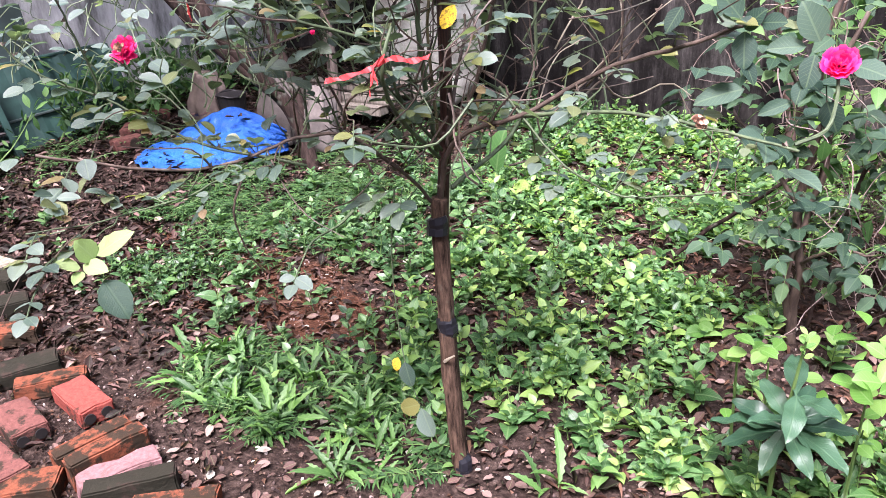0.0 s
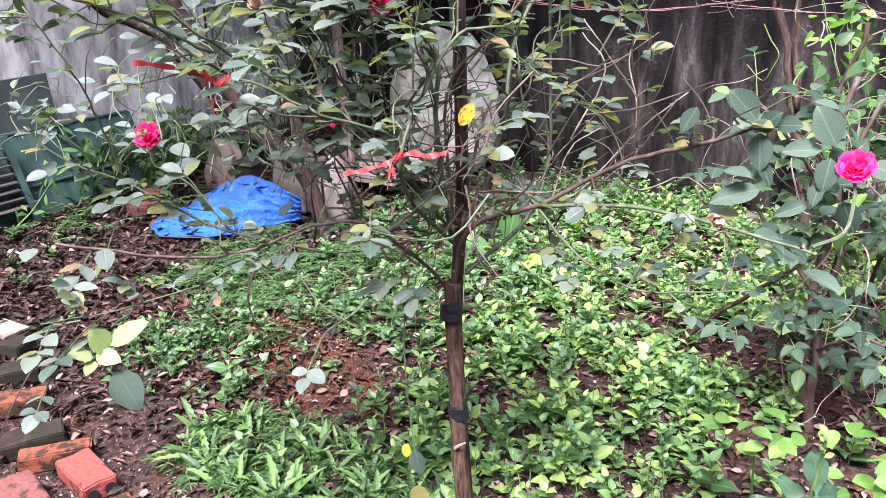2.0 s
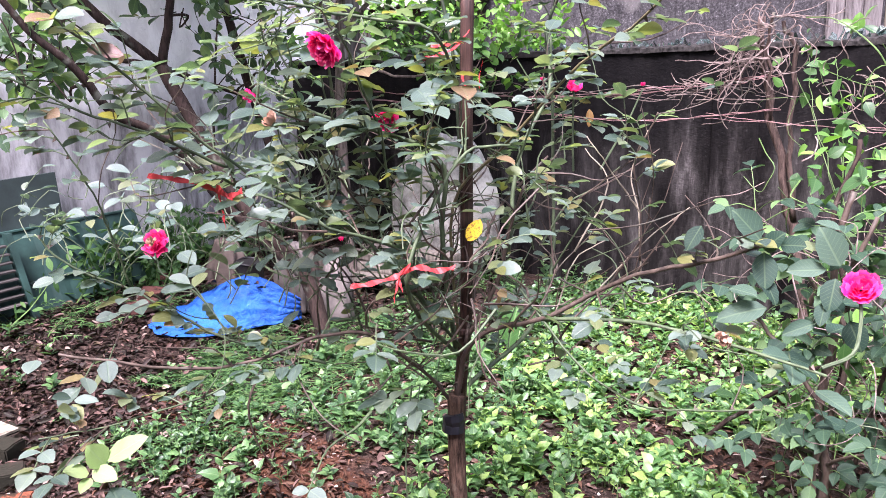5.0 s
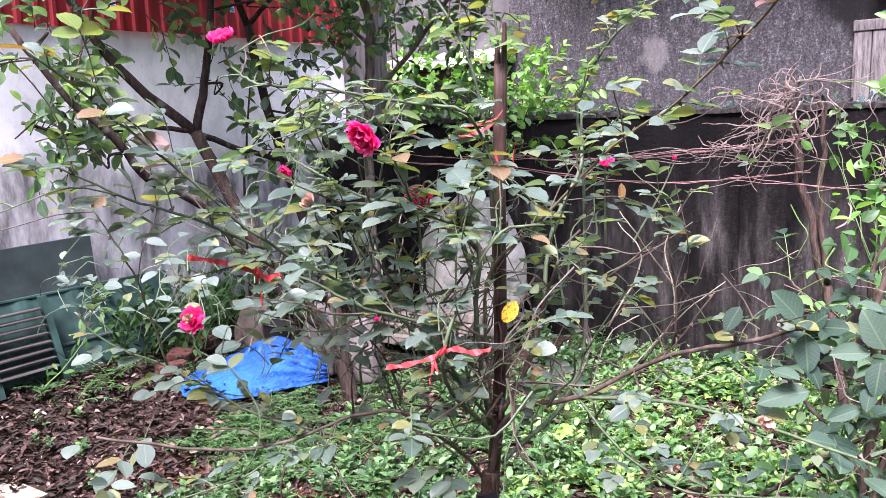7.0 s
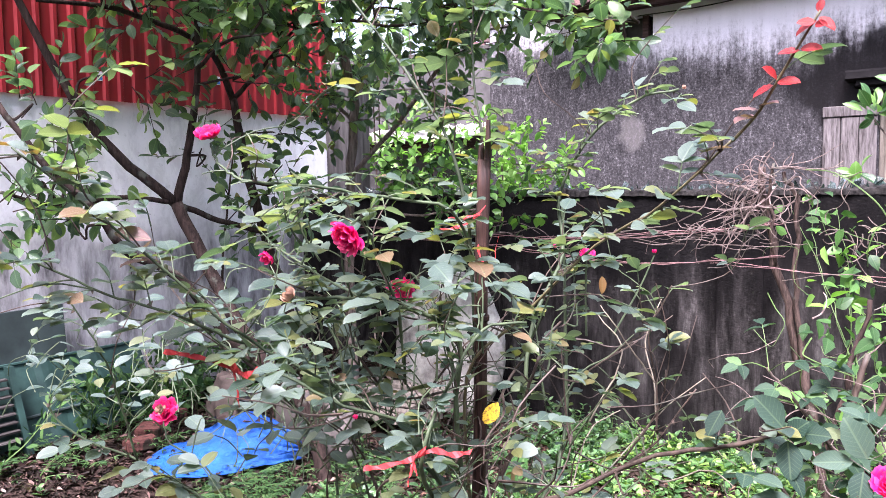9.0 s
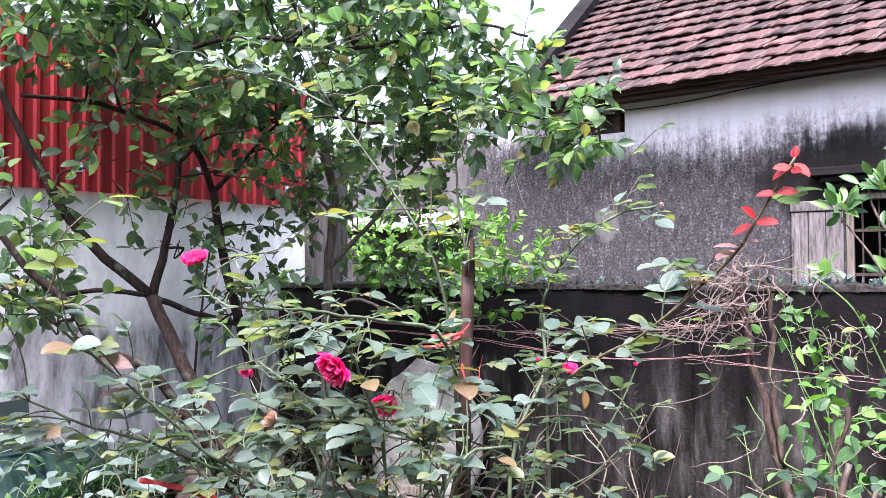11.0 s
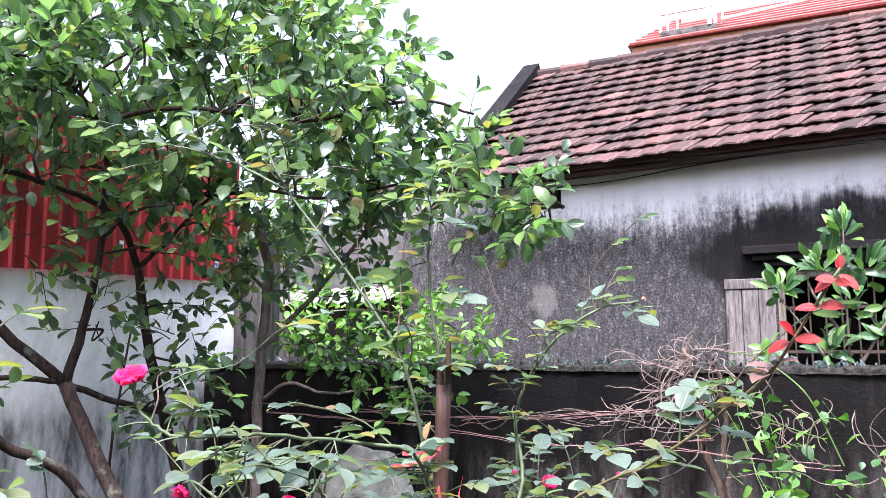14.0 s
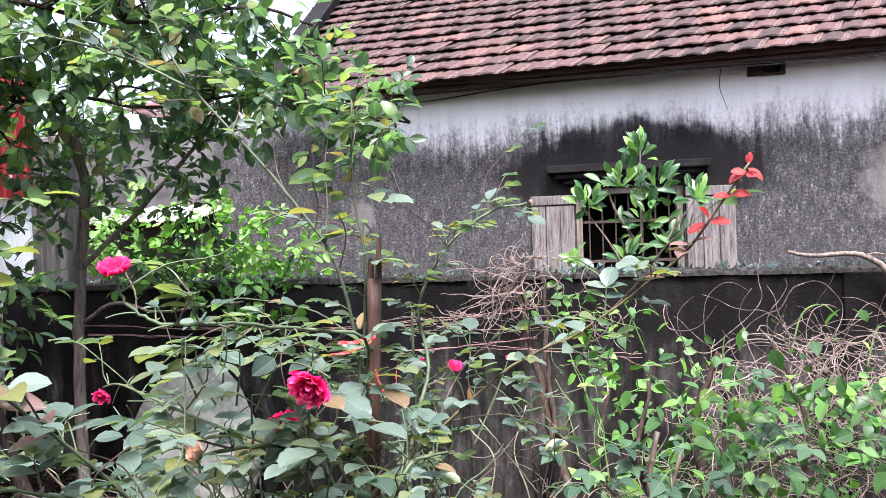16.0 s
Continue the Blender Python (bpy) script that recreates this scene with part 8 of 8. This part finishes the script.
# ---------------------------------------------------------------- low plants
sap = thing("sapling", (-0.12, 1.62, 0), "young sapling with large dark wavy glossy leaves", "sapling")
part("stem", Geo().tube([(-0.12, 1.62, -0.03), (-0.115, 1.58, 0.2), (-0.10, 1.54, 0.40), (-0.088, 1.52, 0.55)], 0.007, 0.0025, 7, 5), STEM_GREEN, sap, smooth=True)
lv = []
for k, (a, up, s) in enumerate(((185, 0.02, 0.22), (205, -0.15, 0.19), (165, 0.2, 0.18), (250, -0.55, 0.16), (300, -0.15, 0.18), (335, -0.05, 0.20), (10, 0.15, 0.19), (40, 0.3, 0.18), (130, 0.35, 0.18), (75, 0.5, 0.16), (225, 0.35, 0.15), (320, 0.4, 0.16), (100, 0.2, 0.20), (275, -0.1, 0.17))):
    z = 0.27 + 0.006 * k + (0.06 if k > 10 else 0.0)
    lv.append(place((-0.105 + 0.0012 * k, 1.57 - 0.004 * k, z), (math.cos(radians(a)), math.sin(radians(a)), up), np.array([0.25 * math.cos(radians(a)), -0.15, 1]) + rng.normal(0, 0.22, 3), s * 0.74))
leaves(sap, lv, JACK_SHAPES, DARK_LEAF, 40)
tip = [place((-0.088, 1.52, 0.50 + 0.008 * k), (math.cos(k * 2.2), math.sin(k * 2.2), 0.8), (0, -0.6, 0.8), 0.022, 1.0) for k in range(8)]
leaves(sap, tip, OVAL_SHAPES, LIME_LEAF, 9, "young_leaf")
shrub = thing("lime_shrub", (0.0, 1.75, 0), "low shrub with bright lime-green rounded leaves", "shrub")
lv, g = [], Geo()
for a, b, n in (((-0.25, 1.72, 0.40), (0.05, 0.04, 0.03), 7), ((-0.17, 1.68, 0.37), (0.05, 0.05, 0.03), 6), ((0.04, 1.58, 0.47), (0.07, 0.06, 0.03), 14), ((0.15, 1.7, 0.35), (0.15, 0.1, 0.08), 30), ((0.05, 1.75, 0.2), (0.2, 0.1, 0.08), 20)):
    for k in range(n):
        p = np.asarray(a) + rng.normal(0, 1, 3) * b
        lv.append(place(p, (rng.normal(), rng.normal(), 0.2), np.array([0, -0.4, 1]) + rng.normal(0, 0.3, 3), rng.uniform(0.042, 0.072), 1.25))
    g.tube([(a[0], a[1] + 0.1, -0.03), (a[0], a[1] + 0.05, a[2] * 0.6), a], 0.005, 0.002, 5, 4)
part("stem_tangle", g, STEM_GREEN, shrub, kind="stuff")
leaves(shrub, lv, OVAL_SHAPES, LIME_LEAF, 150)
# leaf litter, fallen leaves, pebbles
LB_Y = [0.9, 1.2, 1.46, 1.97, 2.7, 3.5, 4.8]
LB_X = [-1.1, -1.40, -2.02, -2.72, -3.2, -3.3, -3.3]


def weed_edge(y):
    return float(np.interp(y, LB_Y, LB_X))


lv = []
while len(lv) < 16500:
    x, y = rng.uniform(-4.25, -1.4), rng.uniform(0.5, 4.7)
    d = weed_edge(y) - x
    if x > -2.35 and y < 1.5 - 0.3 * (x + 2.1) and rng.random() < 0.85:
        continue
    if d < -0.9 or rng.random() > ss((d + 0.9) / 1.0) * (1.0 if y > 1.2 else 0.35):
        continue
    lv.append(place((x, y, ground_z(x, y) + rng.uniform(0.004, 0.03)), (rng.normal(), rng.normal(), rng.normal(0, 0.15)), np.array([0, 0, 1]) + rng.normal(0, 0.5, 3), 0.02 + 0.045 * rng.random() ** 1.5, 0.8))
for k in range(3600):
    x, y = rng.uniform(-3.2, 1.4), rng.uniform(1.3, 4.5)
    lv.append(place((x, y, ground_z(x, y) + rng.uniform(0.004, 0.02)), (rng.normal(), rng.normal(), rng.normal(0, 0.15)), np.array([0, 0, 1]) + rng.normal(0, 0.35, 3), rng.uniform(0.025, 0.065)))
litter = thing("leaf_litter", (-3, 2, 0.1), "thick litter of curled brown dead leaves", "leaf litter", kind="stuff")
for k, s in enumerate(DRY_SHAPES):
    part("dead_leaves", Geo().stamp(s, lv[k::3]), DRY_LEAF, litter, kind="stuff", smooth=True)
lv = []
while len(lv) < 3800:
    x, y = rng.uniform(-1.9, 0.8), rng.uniform(0.9, 4.4)
    if rng.random() > (1.0 if y < 1.75 else 0.42):
        continue
    lv.append(place((x, y, ground_z(x, y) + 0.012), (rng.normal(), rng.normal(), 0), np.array([0, 0, 1]) + rng.normal(0, 0.25, 3), 0.012 + 0.034 * rng.random() ** 1.5))
fallen = thing("fallen_leaves", (-0.8, 1.4, 0.02), "pale fallen rose leaves scattered on bare soil", "fallen leaves", kind="stuff")
part("pale_leaves", Geo().stamp(FALLEN_SHAPES[0], lv[::2]).stamp(FALLEN_SHAPES[1], lv[1::2]), PALE_LEAF, fallen, kind="stuff", smooth=True)
bm = bmesh.new()
bmesh.ops.create_icosphere(bm, subdivisions=1, radius=1)
PEB = (np.array([v.co[:] for v in bm.verts]) * [1, 0.8, 0.6], [[v.index for v in f.verts] for f in bm.faces], np.zeros((len(bm.verts), 2)))
bm.free()
peb = []
while len(peb) < 7000:
    x, y = rng.uniform(-2.7, 0.4), 0.5 + 1.9 * rng.random() ** 1.4
    m = np.eye(4)
    m[:3, :3] = np.array(Euler(rng.random(3) * 6).to_matrix()) * (0.0016 + 0.0085 * rng.random() ** 3)
    m[:3, 3] = (x, y, ground_z(x, y) + 0.002)
    peb.append(m)
crumbs = []
while len(crumbs) < 900:
    x, y = rng.normal(-2.2, 0.4), rng.normal(1.98, 0.22)
    crumbs.append(place((x, y, ground_z(x, y) + 0.008), (rng.normal(), rng.normal(), 0), np.array([0, 0, 1]) + rng.normal(0, 0.5, 3), rng.uniform(0.015, 0.05), 0.6))
for k in range(3200):
    x, y = rng.uniform(-2.5, 0.7), rng.uniform(1.4, 4.3)
    crumbs.append(place((x, y, ground_z(x, y) + rng.uniform(0.006, 0.02)), (rng.normal(), rng.normal(), 0), np.array([0, 0, 1]) + rng.normal(0, 0.5, 3), rng.uniform(0.02, 0.055), 0.7))
fine_bits = []
for k in range(11000):
    x, y = rng.uniform(-3.4, 0.6), 0.75 + 3.4 * rng.random() ** 1.6
    fine_bits.append(place((x, y, ground_z(x, y) + rng.uniform(0.002, 0.010)), (rng.normal(), rng.normal(), rng.normal(0, 0.3)), np.array([0, 0, 1]) + rng.normal(0, 0.6, 3), rng.uniform(0.006, 0.024), 0.8))
husk = thing("husk_mulch", (-2.2, 1.98, 0.02), "rust-brown dry husks scattered over the soil", "mulch", kind="stuff")
part("husks", Geo().stamp(DRY_SHAPES[0], crumbs[::2]).stamp(DRY_SHAPES[1], crumbs[1::2]), RUST_LEAF, husk, kind="stuff", smooth=True)
CHIP = leaf_shape(0.7, 2, 0.3, 0.2, 0.85, 0.9)
part("leaf_crumbs", Geo().stamp(CHIP, fine_bits[::2]), DRY_LEAF, husk, kind="stuff")
part("husk_crumbs", Geo().stamp(CHIP, fine_bits[1::2]), RUST_LEAF, husk, kind="stuff")
grit = thing("gravel", (-1.5, 1.2, 0), "grit and small pebbles on the soil", "gravel", kind="stuff")
PEBBLE = Mat("mixed_grit", 0.85)
PEBBLE.colour(PEBBLE.ramp(PEBBLE.rand(), [(0.0, (0.03, 0.02, 0.018)), (0.5, (0.11, 0.078, 0.07)), (0.85, (0.24, 0.18, 0.165)), (1.0, (0.55, 0.50, 0.46))]))
part("pebbles", Geo().stamp(PEB, peb), PEBBLE.m, grit, kind="stuff")

# broad-leaved ground cover
WEEDS = {"weed": [], "fern": [], "shade": []}
# Left-hand weeds: a darker kind, with shade put into the leaf colour.
WEED_SHADE_LEAF = leaf_mat("dark_weed_leaf", [(0.0, (0.026, 0.074, 0.028)), (0.5, (0.066, 0.155, 0.055)), (1.0, (0.150, 0.275, 0.100))], 0.34, 0.35, 0.25)
weed_stems = Geo()


def weed(x, y, h, size):
    z0 = ground_z(x, y)
    lean = rng.normal(0, 0.18, 2)
    top = np.array([x + lean[0] * h, y + lean[1] * h, z0 + h])
    weed_stems.tube([(x, y, z0 - 0.01), ((x + top[0]) / 2, (y + top[1]) / 2, z0 + h * 0.55), top], 0.0022, 0.0012, 4, 2)
    a = rng.random() * 6.28
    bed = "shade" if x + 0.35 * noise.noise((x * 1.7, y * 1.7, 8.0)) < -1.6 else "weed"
    n = rng.integers(3, 6)
    for k in range(n):
        t = (k + 1) / n
        c = np.array([x, y, z0]) * (1 - t) + top * t
        a += 1.57 + rng.normal(0, 0.25)
        s = size * (1.15 - 0.5 * t) * rng.uniform(0.8, 1.2)
        for q in (0, math.pi):
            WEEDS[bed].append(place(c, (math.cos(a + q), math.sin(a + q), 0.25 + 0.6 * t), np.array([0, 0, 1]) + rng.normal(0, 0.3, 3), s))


def feathery(x, y, h):
    z0 = ground_z(x, y)
    for k in range(rng.integers(5, 8)):
        a = rng.random() * 6.28
        d = unit(np.array([math.cos(a), math.sin(a), rng.uniform(0.4, 1.3)]))
        pts = [np.array([x, y, z0])]
        for i in range(4):
            d = unit(d + np.array([0, 0, -0.18]))
            pts.append(pts[-1] + d * h / 4)
        weed_stems.tube(pts, 0.0018, 0.0008, 4, 1)
        for i in range(1, 5):
            s = unit(np.cross(d, [0, 0, 1]))
            for q in (-1, 1):
                for w in (0.35, 0.9):
                    WEEDS["fern"].append(place(pts[i], unit(d * w + s * q), np.array([0, 0, 1]) + rng.normal(0, 0.3, 3), 0.050 * (1.2 - 0.15 * i)))
        WEEDS["fern"].append(place(pts[4], d, (0, 0, 1), 0.04))


def rosette(x, y, n, size):
    z0 = ground_z(x, y)
    a = rng.random() * 6
    t = thing("herb_clump", (x, y, z0), "clump of long toothed green leaves growing from damp soil", "herb", "toothed herb clumps")
    whorl = []
    for k in range(n):
        a += 2.4
        a += rng.normal(0, 0.8)
        foot = (x + rng.normal(0, 0.014), y + rng.normal(0, 0.014), z0 + 0.005)
        whorl.append(place(foot, (math.cos(a), math.sin(a), rng.uniform(0.4, 3.0)), np.array([0, 0, 1]) - 0.4 * np.array([math.cos(a), math.sin(a), 0]) + rng.normal(0, 0.3, 3), size * rng.uniform(0.45, 1.2)))
    leaves(t, whorl, BLADE_SHAPES, BLADE_LEAF, 99)


made = 0
while made < 2650:
    x, y = rng.uniform(-3.4, 1.7), rng.uniform(1.25, 4.72)
    e = x - weed_edge(y)
    if x > 1.25 + 0.45 * noise.noise((y * 1.6, 0.3, 2.0)) or (x > -0.2 and y < 1.45 + 0.25 * noise.noise((x * 2.2, 0.7, 4.0))):
        continue
    if e < 0 or rng.random() > ss(e / 0.5 + 0.12):
        continue
    bare = 1.0 * math.exp(-((x + 2.15) / 0.5) ** 2 - ((y - 1.98) / 0.36) ** 2) + 1.1 * math.exp(-((x + 1.68) / 0.28) ** 2 - ((y - 1.80) / 0.22) ** 2) + 0.8 * math.exp(-((x + 0.7) / 0.4) ** 2 - ((y - 1.38) / 0.22) ** 2)
    bare += 1.3 * math.exp(-((x - 0.08) / 0.42) ** 2 - ((y - 2.55) / 0.42) ** 2) + 0.9 * math.exp(-((x - 0.1) / 0.42) ** 2 - ((y - 3.1) / 0.5) ** 2)
    bare += 0.85 * ss((noise.noise((x * 2.6, y * 2.6, 5.0)) + 0.05) / 0.3)
    if rng.random() < bare * 0.85 or (y < 1.6 and rng.random() < 0.45):
        continue
    if x < -2.05 and y > 2.15 and rng.random() < 0.5 + 0.5 * ss((-x - 2.3) / 0.7):
        continue
    made += 1
    weed(x, y, rng.uniform(0.03, 0.15), rng.choice([0.028, 0.036, 0.044, 0.054, 0.064, 0.074]))
for k in range(85):
    x, y = rng.normal(-2.5, 0.42), rng.normal(2.85, 0.45)
    if x > weed_edge(y) - 0.1 and y < 4.6:
        feathery(x, y, rng.uniform(0.10, 0.19))
for k in range(46):
    x, y = rng.uniform(-3.1, -2.5), rng.uniform(2.15, 2.6)
    feathery(x, y, rng.uniform(0.08, 0.14))
for k in range(34):
    x, y = rng.uniform(-1.85, -0.95), rng.uniform(1.26, 1.62)
    feathery(x, y, rng.uniform(0.08, 0.14))
for k in range(48):
    x = rng.uniform(-1.95, -1.02)
    rosette(x, rng.uniform(1.24, 1.62) - 0.12 * (x + 1.5), rng.integers(11, 17), rng.uniform(0.065, 0.115))
for k in range(4):
    rosette(rng.uniform(-0.8, 0.1), rng.uniform(1.35, 1.7), 7, rng.uniform(0.10, 0.15))
for k in range(12):
    feathery(rng.uniform(-4.0, -3.6), rng.uniform(2.0, 3.2), 0.2)
for k in range(9):
    weed(rng.uniform(-3.9, -3.0), rng.uniform(1.7, 2.6), 0.07, 0.05)
for k in range(75):
    weed(rng.normal(-2.5, 0.14), rng.normal(1.82, 0.12), rng.uniform(0.05, 0.12), rng.uniform(0.03, 0.055))
for k in range(24):
    weed(rng.normal(-2.05, 0.28), rng.normal(1.95, 0.18), rng.uniform(0.04, 0.10), rng.uniform(0.025, 0.05))
cover = thing("ground_cover", (-1, 2.8, 0), "dense low green weeds covering the garden bed", "weeds", kind="stuff")
for nm, shapes, mat in (("weed", WEED_SHAPES, WEED_LEAF), ("shade", WEED_SHAPES, WEED_SHADE_LEAF), ("fern", FERN_SHAPES, FERN_LEAF)):
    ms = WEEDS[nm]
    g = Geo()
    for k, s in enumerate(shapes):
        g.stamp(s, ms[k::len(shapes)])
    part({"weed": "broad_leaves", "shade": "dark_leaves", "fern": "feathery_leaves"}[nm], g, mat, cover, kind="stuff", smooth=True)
part("stems", weed_stems, STEM_GREEN, cover, kind="stuff")
chard = thing("broad_leaf_plant", (-1.66, 3.25, 0), "leafy plant with one broad puckered pale green leaf", "plant")
leaves(chard, [place((-1.70, 3.25, 0.12), (0.15, -0.1, 0.9), (-0.2, -0.9, 0.3), 0.24, 1.1), place((-1.8, 3.25, 0.05), (-0.5, -0.3, 0.5), (0, -0.6, 0.8), 0.18), place((-1.6, 3.2, 0.05), (0.6, -0.3, 0.4), (0, -0.6, 0.8), 0.16)], OVAL_SHAPES, WEED_LEAF, 9)

# feathery bush by the side wall
bush = thing("fern_bush", (-3.95, 3.4, 0.25), "dark feathery-leaved bush against the side wall", "bush")
g, fl = Geo(), []
for k in range(48):
    p = np.array([rng.normal(-3.95, 0.11), rng.normal(3.2, 0.40), 0.25])
    d = unit(np.array([rng.normal(0.15, 0.3), rng.normal(0, 0.35), 1]))
    pts = [p]
    L = rng.uniform(0.25, 0.52)
    for i in range(5):
        d = unit(d + rng.normal(0, 0.12, 3))
        pts.append(pts[-1] + d * L / 5)
    g.tube(pts, 0.005, 0.002, 4, 2)
    for i in range(1, 6):
        for w in range(5):
            s = unit(rng.normal(0, 1, 3))
            fl.append(place(pts[i] + s * 0.02, unit(s + np.array([0, 0, 0.2])), np.array([0, 0, 1]) + rng.normal(0, 0.4, 3), rng.uniform(0.05, 0.09), 2.2))
part("stem_tangle", g, STEM_GREEN, bush, kind="stuff")
leaves(bush, fl, FERN_SHAPES, FERN_LEAF, 0)
